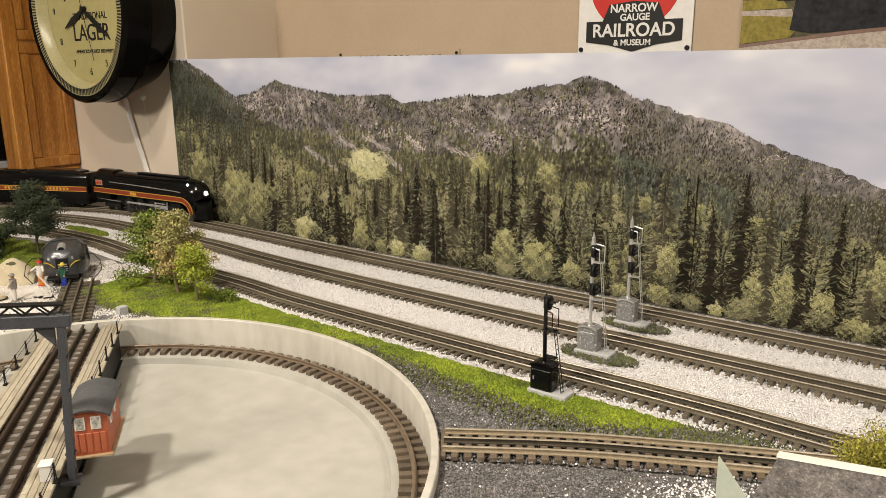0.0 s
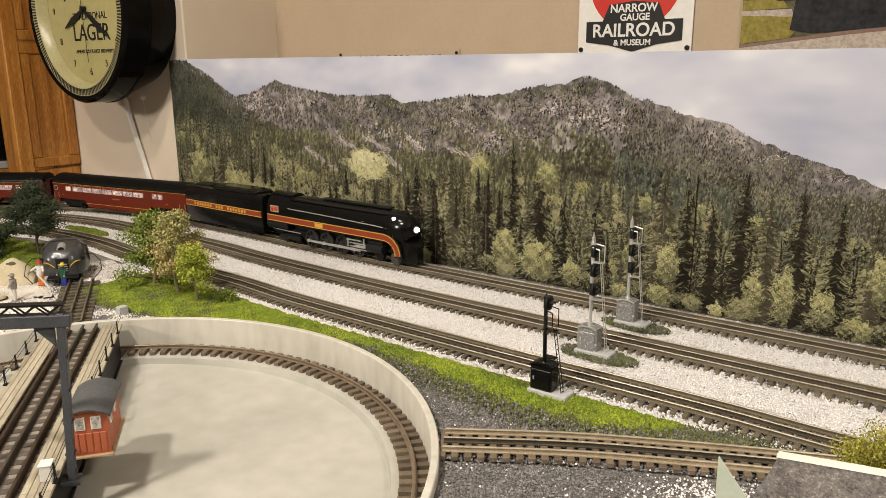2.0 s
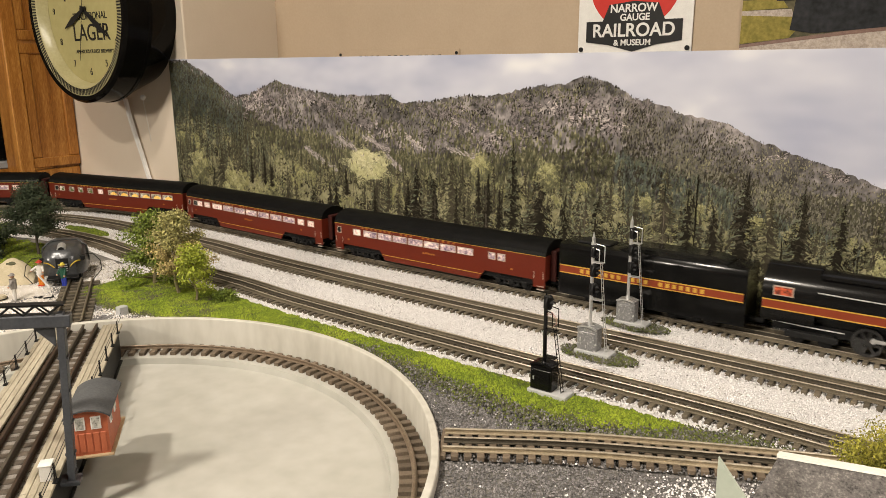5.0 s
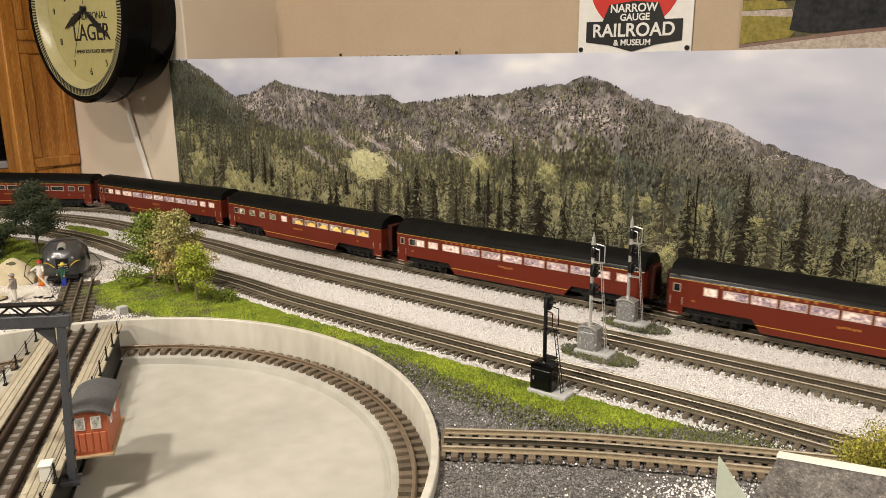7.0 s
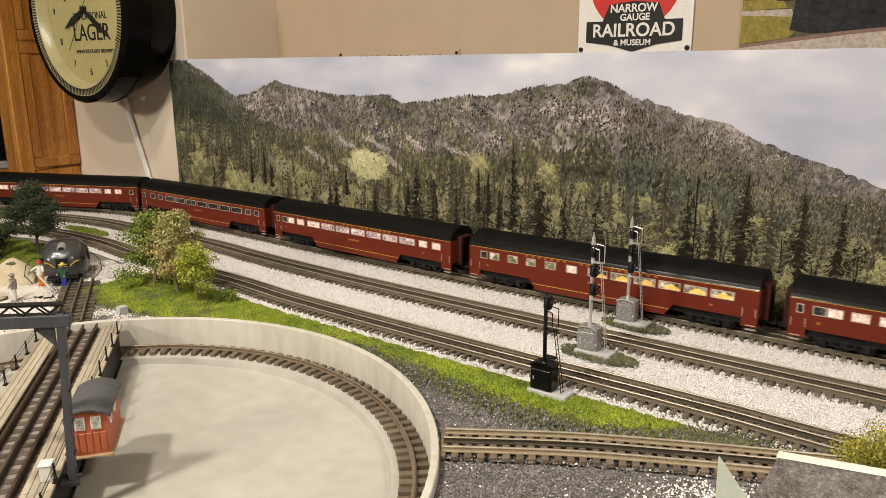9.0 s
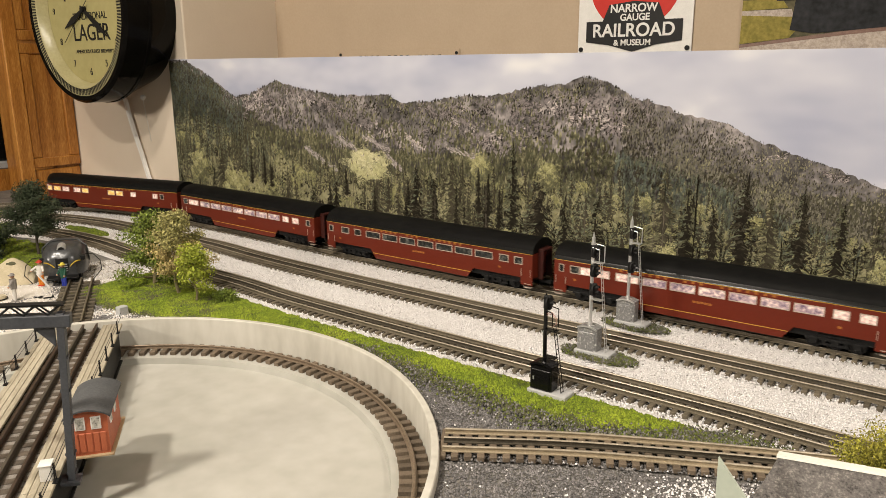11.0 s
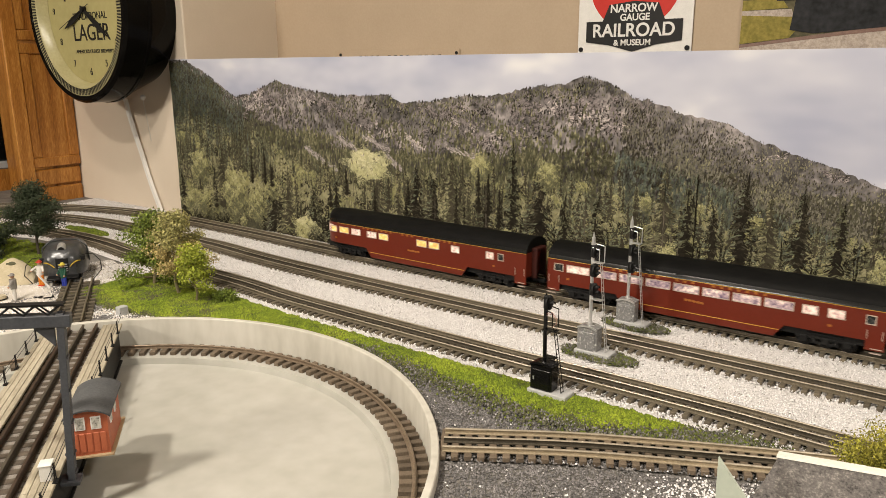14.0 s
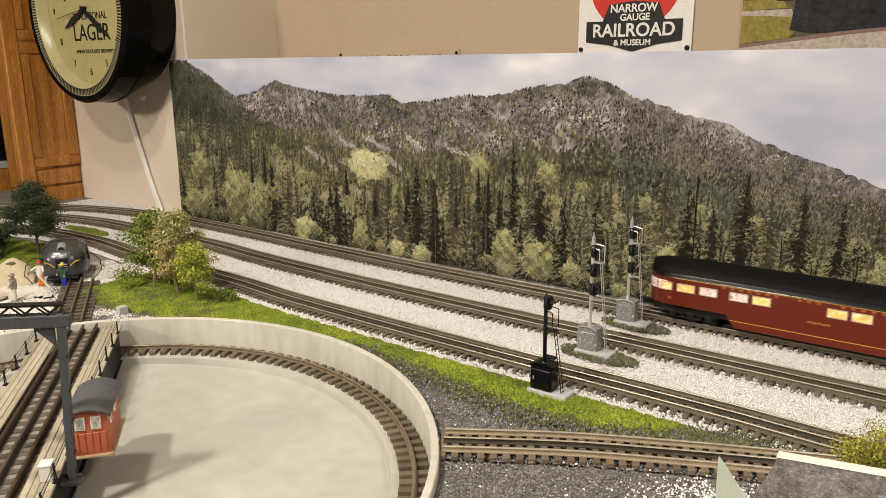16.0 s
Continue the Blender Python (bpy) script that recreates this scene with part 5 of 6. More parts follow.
def signal(x, y, h, paint, label, heads, white_base):
    sgn = thing("railway_signal", label, "signal", at=pose(x, y, -0.0095), group="lineside signals")
    part("base", M().box((0.008, 0, 0.0025), (0.046, 0.022, 0.011), ch=0.0008), WHITE if white_base else GREYBASE, sgn, "pale concrete base")
    cabm = M().box((0, 0, 0.0215), (0.026, 0.0155, 0.029), ch=0.001)
    arch = [(-0.013 + 0.026 * k / 8, 0.0345 + 0.0028 * math.sin(math.pi * k / 8)) for k in range(9)]
    cabm.loft([[(a, -0.0088, z), (a, 0.0088, z), (a, 0.0088, z + 0.0015), (a, -0.0088, z + 0.0015)] for a, z in arch])
    cabinet = part("relay_cabinet", cabm, SPECKLED if heads > 1 else paint, sgn)
    part("arch_trim", M().loft([[(a, -0.0092, z), (a, -0.0080, z), (a, -0.0080, z + 0.0022), (a, -0.0092, z + 0.0022)] for a, z in arch]), paint, cabinet)
    part("door", M().box((0, -0.0082, 0.02), (0.021, 0.0012, 0.022), ch=0.0004), SPECKLED if heads > 1 else paint, cabinet)
    part("handle", M().box((-0.008, -0.0091, 0.021), (0.0012, 0.001, 0.004)), STEEL, cabinet)
    part("mast", M().cyl((0, 0, 0.034), (0, 0, h), 0.0022, 10).cyl((0, 0, 0.034), (0, 0, 0.042), 0.0042, 10, r2=0.0026).cyl((0, 0, h), (0, 0, h + 0.006), 0.0014, 8, r2=0.0004).cyl((0, 0, h - 0.009), (0, 0, h - 0.006), 0.0027, 10), paint, sgn, smooth=True)
    for j in range(heads):
        z = h - (0.017 if heads > 1 else 0.004) - 0.0235 * j
        hd = part("signal_head", M().cyl((0.0028, 0, z), (0.0046, 0, z), 0.0078, 16).box((0.0022, 0.0, z), (0.0085, 0.0062, 0.0155), ch=0.0012), DARKMETAL, sgn)
        for dz in (-0.003, 0.003) if heads > 1 else (0.0,):
            hood = M()
            ring = [(0.0022 * math.cos(a), 0.0022 * math.sin(a)) for a in (radians(-20 + 22 * q) for q in range(11))]
            hood.loft([[(0.0042, p, z + dz + q), (0.0098, p, z + dz + q), (0.0098, p * 1.15, z + dz + q * 1.15), (0.0042, p * 1.15, z + dz + q * 1.15)] for p, q in ring])
            part("hood", hood, DARKMETAL, hd)
            part("lens", M().cyl((0.0042, 0, z + dz), (0.0047, 0, z + dz), 0.0019, 10), REDPRINT if (heads > 1 and j == 2 and dz < 0) else HEADGLASS, hd)
    lad = M()
    lx0, lx1, lz = 0.0225, 0.011, h - 0.03
    for q in (-1, 1):
        lad.tube([(lx0, q * 0.0026, 0.006), (lx1, q * 0.0026, lz)], 0.0005, 5)
    for j in range(int(lz / 0.0056)):
        t = (j + 0.5) * 0.0056 / lz
        lad.tube([(lx0 + (lx1 - lx0) * t, -0.0026, 0.006 + (lz - 0.006) * t), (lx0 + (lx1 - lx0) * t, 0.0026, 0.006 + (lz - 0.006) * t)], 0.0004, 4)
    part("ladder", lad, paint, sgn)
    for z in ([h - 0.03, h - 0.076] if heads > 1 else [h - 0.034, h - 0.064]):
        part("platform", M().box((0.0075, 0, z), (0.0135, 0.008, 0.0008)).tube([(0.0, 0, z - 0.001), (0.0135, 0.0, z - 0.001)], 0.0006, 5), paint, sgn)
    part("railing", M().tube([(0.0005, 0.003, h - 0.008), (0.0135, 0.003, h - 0.010), (0.0135, 0.003, h - 0.03)], 0.0006, 5).tube([(0.0005, -0.003, h - 0.012), (0.0095, -0.003, h - 0.014), (0.0095, -0.003, h - 0.03)], 0.0006, 5), paint, sgn)
    if heads == 1:
        wires = M()
        for q in (0.0, 0.002):
            wires.tube([(0.002, -0.001, h - 0.016 - q), (0.009, -0.003, h - 0.013 - q), (0.014, -0.003, h - 0.018 - q), (0.013, -0.001, h - 0.026), (0.008, 0, h - 0.03)], 0.0004, 5)
        part("wire", wires, material("pink_wire", [(0.4, 0.22, 0.18), (0.5, 0.3, 0.25)], 0.5), sgn, "loose thin pink wires")
    return sgn


signal(-0.3555, -0.337, 0.109, GLOSSBLACK, "gloss black single-head signal on a pale concrete base", 1, False)
signal(-0.3665, -0.2035, 0.148, SILVER, "silver three-head signal mast with ladder between tracks", 3, False)
signal(-0.3715, -0.0765, 0.146, SILVER, "silver three-head signal mast beside the rear track", 3, False)

# ---- trees ----
BARK = material("pale_bark", [(0.2, 0.16, 0.09), (0.32, 0.27, 0.16)], 0.9, 150, 700, 0.3)
DARKBARK = material("dark_bark", [(0.04, 0.032, 0.022), (0.08, 0.065, 0.045)], 0.9, 150, 700, 0.3)
LEAF = {
    "dark": [material("leaf_dark", [(0.02, 0.032, 0.014), (0.045, 0.06, 0.026)], 0.8, 60, 300, 0.1, island=0.5)],
    "green": [material("leaf_green", [(0.11, 0.16, 0.018), (0.21, 0.26, 0.04)], 0.8, 60, 300, 0.1, island=0.5)],
    "lime": [material("leaf_lime", [(0.24, 0.3, 0.025), (0.42, 0.45, 0.06)], 0.8, 60, 300, 0.1, island=0.45)],
    "autumn": [material("leaf_autumn", [(0.36, 0.29, 0.11), (0.56, 0.45, 0.19)], 0.8, 60, 300, 0.1, island=0.5), material("leaf_olive", [(0.26, 0.25, 0.085), (0.42, 0.38, 0.15)], 0.8, 60, 300, 0.1, island=0.5)],
    "moss": [material("leaf_moss", [(0.2, 0.2, 0.02), (0.4, 0.36, 0.05)], 0.8, 60, 300, 0.1, island=0.5)],
}


def leaves(centres, radii, count, size, seed):
    """Small folded leaves scattered in uneven clumps."""
    r = np.random.default_rng(seed)
    pick = r.integers(0, len(centres), count)
    d = r.normal(0, 1, (count, 3))
    d /= np.linalg.norm(d, axis=1)[:, None]
    p = np.array(centres)[pick] + d * (np.array(radii)[pick] * r.random(count) ** 0.45)[:, None] * np.array([1, 1, 0.72])
    a = r.normal(0, 1, (count, 3))
    a /= np.linalg.norm(a, axis=1)[:, None]
    b = np.cross(a, d + 0.01)
    b /= np.linalg.norm(b, axis=1)[:, None] + 1e-9
    s = (size * r.uniform(0.6, 1.5, count))[:, None]
    q = np.stack([p - a * s, p + b * s * 0.6 + d * s * 0.2, p + a * s, p - b * s * 0.6 + d * s * 0.2], 1)
    return q


def leaf_mesh(name, q, mats, seed):
    n = len(q)
    me = bpy.data.meshes.new(name)
    me.vertices.add(4 * n)
    me.vertices.foreach_set("co", q.ravel())
    me.loops.add(4 * n)
    me.loops.foreach_set("vertex_index", np.arange(4 * n))
    me.polygons.add(n)
    me.polygons.foreach_set("loop_start", np.arange(0, 4 * n, 4))
    for m in mats:
        me.materials.append(m)
    if len(mats) > 1:
        me.polygons.foreach_set("material_index", np.random.default_rng(seed).integers(0, len(mats), n).astype(np.int32))
    me.update(calc_edges=True)
    return me


def tree(name, label, x, y, h, w, leaf, bark, count, size, seed, low=0.3, limbs=14, z=-0.011):
    t = thing(name, label, "tree", at=pose(x, y, z))
    r = random.Random(seed)
    trunk = M()
    pts = [Vector((0, 0, 0))]
    for k in range(1, 5):
        pts.append(Vector((r.uniform(-0.05, 0.05) * w, r.uniform(-0.05, 0.05) * w, h * 0.72 * k / 4)))
    for k in range(4):
        trunk.cyl(pts[k], pts[k + 1], h * 0.022 * (1 - k * 0.2), 8, r2=h * 0.022 * (1 - (k + 1) * 0.2))
    centres, radii = [], []
    for k in range(limbs):
        a = k * 2.4 + r.uniform(-0.4, 0.4)
        f = low + (1 - low) * (k + 0.5) / limbs
        start = pts[0].lerp(pts[4], min(1.0, f * 0.9))
        spread = w / 2 * (1.0 - 0.75 * max(0, f - 0.55) / 0.45) * r.uniform(0.45, 0.95)
        end = Vector((math.cos(a) * spread, math.sin(a) * spread, h * min(0.93, f + r.uniform(-0.02, 0.07))))
        mid_ = start.lerp(end, 0.55) + Vector((0, 0, -0.02 * h))
        trunk.cyl(start, mid_, h * 0.009, 5, r2=h * 0.006).cyl(mid_, end, h * 0.006, 5, r2=h * 0.002)
        centres.append(tuple(end))
        radii.append(w * r.uniform(0.13, 0.22))
        centres.append(tuple(start.lerp(end, 0.62) + Vector((0, 0, h * 0.04))))
        radii.append(w * r.uniform(0.12, 0.19))
    part("trunk", trunk, bark, t)
    part("crown", leaf_mesh("crown", leaves(centres, radii, count, size, seed), leaf, seed), None, t)
    return t


tree("tree", "dark green broad-crowned model tree", -1.445, -0.352, 0.138, 0.12, LEAF["dark"], DARKBARK, 15000, 0.0017, 3, low=0.32, limbs=18)
tree("tree", "golden brown autumn model tree beside the track", -0.992, -0.352, 0.138, 0.105, LEAF["autumn"], BARK, 12500, 0.0016, 4, low=0.28, limbs=20)
tree("tree", "leafy green model tree behind an autumn tree", -1.073, -0.345, 0.125, 0.112, LEAF["green"], BARK, 9500, 0.0018, 5, low=0.08, limbs=20)
tree("tree", "small lime green model tree on the grass", -0.940, -0.36, 0.092, 0.078, LEAF["lime"], BARK, 4400, 0.0018, 6, low=0.36, limbs=18)
tree("bush", "dark green bush beside the dark tree", -1.50, -0.415, 0.075, 0.085, LEAF["dark"], DARKBARK, 4500, 0.002, 8, low=0.1)
tree("bush", "dark green bush at the layout edge", -1.565, -0.385, 0.085, 0.09, LEAF["green"], DARKBARK, 4500, 0.002, 9, low=0.1)
tree("bush", "low green bush under the trees", -0.9, -0.335, 0.022, 0.05, LEAF["green"], BARK, 1500, 0.0016, 19, low=0.1)
tree("bush", "mossy yellow-green bush behind the grey board", -0.03, -0.452, 0.106, 0.1, LEAF["moss"], BARK, 17000, 0.0009, 10, low=0.3, limbs=16)

# ---- ground cover ----


def scatter(n, x0, x1, y0, y1, seed):
    r = np.random.default_rng(seed)
    return r.uniform(x0, x1, n), r.uniform(y0, y1, n), r


def grass_low(x):
    return np.interp(x, [-1.2, -1.0, -0.62, -0.5, -0.42, -0.34, -0.28, -0.23, -0.19], [-0.46, -0.452, -0.352, -0.366, -0.378, -0.386, -0.377, -0.356, -0.325])


gx, gy, gr = scatter(130000, -1.14, -0.18, -0.47, -0.29, 21)
edge = 0.007 * wobble(gx, gy, 70, 2)
inside = (gy > grass_low(gx) + edge) & (gy < line_y(FRONT, gx) - 0.040 + edge * 0.6) & (from_pit(gx, gy) > PIT_R + LIP + 0.004)
gx, gy = gx[inside], gy[inside]
mound = 0.0045 * np.clip((gy - grass_low(gx)) / 0.03, 0, 1) * np.clip((line_y(FRONT, gx) - 0.036 - gy) / 0.02, 0, 1)
gz = -0.0115 + mound + gr.uniform(0, 0.0018, len(gx)) + 0.001 * wobble(gx, gy, 160, 5)
thin = gr.random(len(gx)) < np.clip(0.25 + (gy - grass_low(gx)) / 0.012, 0, 1)
gx, gy, gz = gx[thin], gy[thin], gz[thin]
tuft = 0.7 * speckle(gx, gy, 0.012, 3) + 0.5 * speckle(gx, gy, 0.035, 4) + gr.normal(0, 0.25, len(gx)) + 0.1 - 0.9 * np.clip(1 - (gy - grass_low(gx)) / 0.016, 0, 1) - 0.55 * np.clip((-0.82 - gx) / 0.12, 0, 1)
for low_, high_, mats_, name_, label_ in ((-9, -0.75, [DARKGRASS, GRASS2], "dark_grass", "dark olive foam turf among the grass"), (-0.75, -0.25, [GRASS2, GRASS], "mixed_grass", "dull green foam turf among the grass"), (-0.25, 9, [GRASS], "grass", "bright green foam turf beside the front track")):
    sel = (tuft > low_) & (tuft <= high_)
    stones(name_, np.stack([gx, gy, gz + 0.0006 * np.clip(tuft, -1, 1)], 1)[sel], gr.uniform(0.0009, 0.002, sel.sum()), mats_, label_, "grass", flat=0.9, seed=22)
gxs, lo_, hi_ = np.linspace(-1.12, -0.19, 90), [], []
turf = M()
for x in gxs:
    lo_.append((x, max(float(grass_low(x)) + 0.004, PIT.y + math.sqrt(max((PIT_R + LIP + 0.004) ** 2 - (x - PIT.x) ** 2, 0)) if abs(x - PIT.x) < PIT_R + LIP else -1), -0.0118))
    hi_.append((x, float(line_y(FRONT, x)) - 0.043, -0.0118))
turf.add(lo_ + [(a[0], (a[1] + b[1]) / 2, -0.0085) for a, b in zip(lo_, hi_)] + hi_, [(k + j * 90, k + 1 + j * 90, k + 91 + j * 90, k + 90 + j * 90) for k in range(89) for j in (0, 1)])
structure("grass_base", turf, GRASS, "green turf bed beneath the loose foam", "grass", smooth=True)
hx, hy, hr = scatter(26000, -1.75, -1.28, -0.52, -0.28, 23)
ok = (hy < line_y(FRONT, hx) - 0.04) & (np.hypot((hx + 1.52) / 0.2, (hy + 0.39) / 0.085) + 0.1 * wobble(hx, hy, 50, 4) < 1)
px_, py_, pr_ = scatter(9000, -1.68, -1.46, -0.225, -0.165, 24)
ok2 = (np.hypot((px_ + 1.56) / 0.085, (py_ + 0.192) / 0.017) + 0.15 * wobble(px_, py_, 60, 4) < 1)
ax_, ay_ = np.r_[hx[ok], px_[ok2]], np.r_[hy[ok], py_[ok2]]
stones("grass_patch", np.stack([ax_, ay_, np.where(ay_ > -0.23, -0.0085, -0.0115) + hr.uniform(0, 0.002, len(ax_))], 1), hr.uniform(0.001, 0.002, len(ax_)), [GRASS, GRASS2], "green turf patches between the tracks", "grass", flat=0.9, seed=25)
# dark tufts along the grass edge and round the signal bases
ux, uy, ur = scatter(34000, -0.68, -0.17, -0.43, -0.30, 26)
d = uy - grass_low(ux)
sel = (np.abs(d + 0.004 + 0.006 * wobble(ux, uy, 60, 7)) < ur.gamma(1.5, 0.0075, len(ux))) & (from_pit(ux, uy) > PIT_R + LIP + 0.003) & (uy < line_y(FRONT, ux) - 0.035)
ux, uy = ux[sel], uy[sel]
vx, vy = [ux], [uy]
for x, y, a, b, n in ((-0.353, -0.2055, 0.05, 0.021, 2600), (-0.358, -0.079, 0.048, 0.019, 2400), (-0.338, -0.329, 0.02, 0.012, 500)):
    r0, t0 = ur.random(n) ** 0.5, ur.uniform(0, 6.283, n)
    vx.append(x + a * r0 * np.cos(t0))
    vy.append(y + b * r0 * np.sin(t0))
n = 2600
vx.append(ur.normal(-0.175, 0.03, n))
vy.append(-0.335 + 0.55 * (vx[-1] + 0.175) + ur.normal(0, 0.011, n))
vx, vy = np.concatenate(vx), np.concatenate(vy)
base = np.where((vy > -0.24), -0.0085, -0.0104)
stones("undergrowth", np.stack([vx, vy, base + ur.uniform(0, 0.0038, len(vx))], 1), ur.uniform(0.0009, 0.0018, len(vx)), [DARKGRASS, DARKGRASS, GRASS2, CINDER], "dark olive undergrowth tufts", "undergrowth", flat=0.9, seed=27)
# cinders round the lead track
kx, ky, kr = scatter(130000, -0.62, 0.12, -0.86, -0.30, 28)
out = (from_pit(kx, ky) > PIT_R + LIP + 0.001) & (ky < grass_low(np.minimum(kx, -0.19)) + 0.008 * wobble(kx, ky, 60, 9) + np.where(kx > -0.2, 0.1, 0.0)) & (ky < line_y(FRONT, kx) - 0.038) & (kx > -0.66)
kx, ky = kx[out], ky[out]
sidey = line_y(SIDING, kx)
white = (np.hypot((kx + 0.135) / 0.075, (ky + 0.45) / 0.075) + 0.25 * wobble(kx, ky, 80, 3) + kr.normal(0, 0.32, len(kx)) < 0.4) | (kr.random(len(kx)) < 0.012)
kz = np.where((np.abs(ky - sidey) < 0.03) & (kx > -0.4), -0.0088, -0.0112) + kr.uniform(-0.0005, 0.0008, len(kx))
size = kr.uniform(0.0008, 0.0015, len(kx))
stones("cinders", np.stack([kx, ky, kz], 1)[~white], size[~white], [CINDER], "dark grey cinder ballast round the lead track", "ballast", seed=29)
stones("spilled_ballast", np.stack([kx, ky, kz + 0.0004], 1)[white], size[white], [BALLAST], "white stones scattered into the cinders", "ballast", seed=30)
# stony yard round the short track
wx, wy, wr = scatter(52000, -1.45, -0.93, -0.66, -0.27, 31)
yard = (np.hypot((wx + 1.15) / 0.23, (wy + 0.45) / 0.18) + 0.12 * wobble(wx, wy, 40, 6) < 1) & (from_pit(wx, wy) > PIT_R + LIP + 0.003) & (wy < line_y(FRONT, wx) - 0.04) & ((wy < grass_low(wx) + 0.012) | (wx < -1.08))
wx, wy = wx[yard], wy[yard]
dk = 1.2 * speckle(wx, wy, 0.03, 8) + wr.normal(0, 0.35, len(wx)) + 0.5 * (np.hypot(wx + 1.06, wy + 0.5) < 0.09) > 0.5
stones("yard_gravel", np.stack([wx, wy, np.full(len(wx), -0.0112)], 1)[~dk], wr.uniform(0.0009, 0.0018, (~dk).sum()), [BALLAST, SAND], "pale gravel of the small yard", "gravel", seed=32)
stones("yard_cinders", np.stack([wx, wy, np.full(len(wx), -0.0110)], 1)[dk], wr.uniform(0.0009, 0.0018, dk.sum()), [CINDER], "dark cinders in the small yard", "gravel", seed=33)
sand = M()
sand.add([(-1.2, -0.49, -0.0105)] + [(-1.235 + 0.11 * math.cos(a) * (1 + 0.12 * math.sin(3 * a)), -0.5 + 0.055 * math.sin(a) * (1 + 0.1 * math.cos(4 * a)), -0.0112) for a in (2 * math.pi * k / 40 for k in range(40))], [(0, 1 + k, 1 + (k + 1) % 40) for k in range(40)])
structure("sand_patch", sand, SAND, "pale sandy ground of the yard", "sand", smooth=True)

# ---- yard things ----
NOSEGREY = material("dull_steel_grey", [(0.06, 0.062, 0.066), (0.12, 0.124, 0.13)], 0.28, 40, 300, 0.05, metal=0.5)
YELLOW = plain("yellow_paint", (0.6, 0.42, 0.05), 0.5)
NM = pose(-1.243, -0.402, 0, 0, 0, math.degrees(math.atan2(-APPROACH_DIR.y, -APPROACH_DIR.x)))
nose = thing("diesel_nose_shell", "dull grey rounded diesel locomotive nose at the track end", "locomotive", at=NM)
secs = []
for k in range(12):
    f = k / 11
    x = -0.05 + 0.088 * f
    s = 1.0 if f < 0.5 else max(1 - ((f - 0.5) / 0.5) ** 2.6, 0.0) ** 0.5
    wide, tall = 0.6 + 0.4 * s, 0.62 + 0.38 * s
    secs.append([(x, 0.035 * wide * math.copysign(abs(math.cos(a)) ** 0.55, math.cos(a)), 0.003 + 0.046 * tall * max(math.sin(a), 0) ** 0.6) for a in (math.pi * q / 20 for q in range(21))])
part("shell", M().loft(secs, closed=True), NOSEGREY, nose, smooth=True)
part("headlight", M().cyl((0.010, 0, 0.0465), (0.0265, 0, 0.0435), 0.007, 20), SILVER, nose, "round silver headlight ring", smooth=True)
# Solid black pieces stand in for the shade inside the bore and doorway.
part("bore_shade", M().cyl((0.020, 0, 0.0447), (0.0272, 0, 0.0434), 0.0051, 18), BLACKPRINT, nose)
part("doorway_shade", M().box((0.0362, 0, 0.0235), (0.0052, 0.019, 0.017), ch=0.0006), BLACKPRINT, nose)
for j in range(4):
    part("step", M().box((0.0385, 0.001, 0.0105 + 0.0038 * j), (0.004, 0.014, 0.0011)), STEEL, nose)
part("roof_hoop", M().tube([(-0.022, -0.0365, 0.012), (-0.022, -0.034, 0.038), (-0.022, -0.022, 0.0495), (-0.022, 0.0, 0.0515), (-0.022, 0.022, 0.0495), (-0.022, 0.034, 0.038), (-0.022, 0.0365, 0.012)], 0.0014, 6), NOSEGREY, nose)
for q in (-1, 1):
    part("side_window", M().box((0.0255, q * 0.0235, 0.0325), (0.009, 0.0125, 0.0075), m=pose(0, 0, 0, q * -8, 0, 0), ch=0.0006), BLACKPRINT, nose)
    part("yellow_arc", M().tube([(0.0395 - 0.019 * t ** 3, q * (0.0115 + 0.02 * t), 0.013 + 0.0125 * math.sin(math.pi * (0.12 + 0.62 * t))) for t in (0, 0.17, 0.33, 0.5, 0.67, 0.83, 1.0)], 0.0009, 6), YELLOW, nose, "thin yellow painted arc")
    part("hose", M().tube([(0.01, q * 0.034, 0.03), (0.014, q * 0.046, 0.03), (0.02, q * 0.056, 0.02), (0.03, q * 0.058, 0.006), (0.04, q * 0.046, -0.006)], 0.0007, 5), DARKMETAL, nose)
part("coupler_deck", M().box((0.042, 0, 0.002), (0.034, 0.046, 0.003), ch=0.0006).box((0.06, 0, 0.004), (0.016, 0.007, 0.006)), DARKMETAL, nose)
part("underframe", M().box((-0.01, 0, -0.002), (0.07, 0.05, 0.012)), DARKMETAL, nose)
rock = M()
rr = random.Random(5)
rsec = []
for k in range(9):
    f = k / 8
    s = math.sin(math.pi * (0.08 + 0.84 * f))
    rsec.append([(-0.036 + 0.072 * f, 0.02 * math.cos(a) * (0.5 + 0.5 * s) + rr.uniform(-0.0015, 0.0015), 0.042 * s * max(0, math.sin(a)) ** 0.6 + rr.uniform(-0.001, 0.001)) for a in (math.pi * q / 12 for q in range(13))])
rock.loft(rsec)
rk = thing("sandy_rock", "pale sandy rock mound with a dark hollow", "rock", at=pose(-1.285, -0.468, -0.0115, 0, 0, 40))
part("mound", rock, EARTH, rk, smooth=True)
# Ball in the dark undergrowth colour stands in for a hollow's shade.
part("hollow", M().ball((0.002, -0.0085, 0.0345), 0.0075, 12, sq=(1.25, 0.8, 0.6)), DARKGRASS, rk, "dark ball for the shade of a hollow")
FIG = {n: plain("figure_" + n, c, 0.6) for n, c in (("white", (0.7, 0.68, 0.64)), ("orange", (0.62, 0.2, 0.02)), ("blue", (0.03, 0.05, 0.35)), ("green", (0.02, 0.08, 0.05)), ("grey", (0.28, 0.26, 0.24)), ("skin", (0.5, 0.3, 0.2)), ("red", (0.5, 0.05, 0.03)), ("yellow", (0.6, 0.5, 0.08)))}


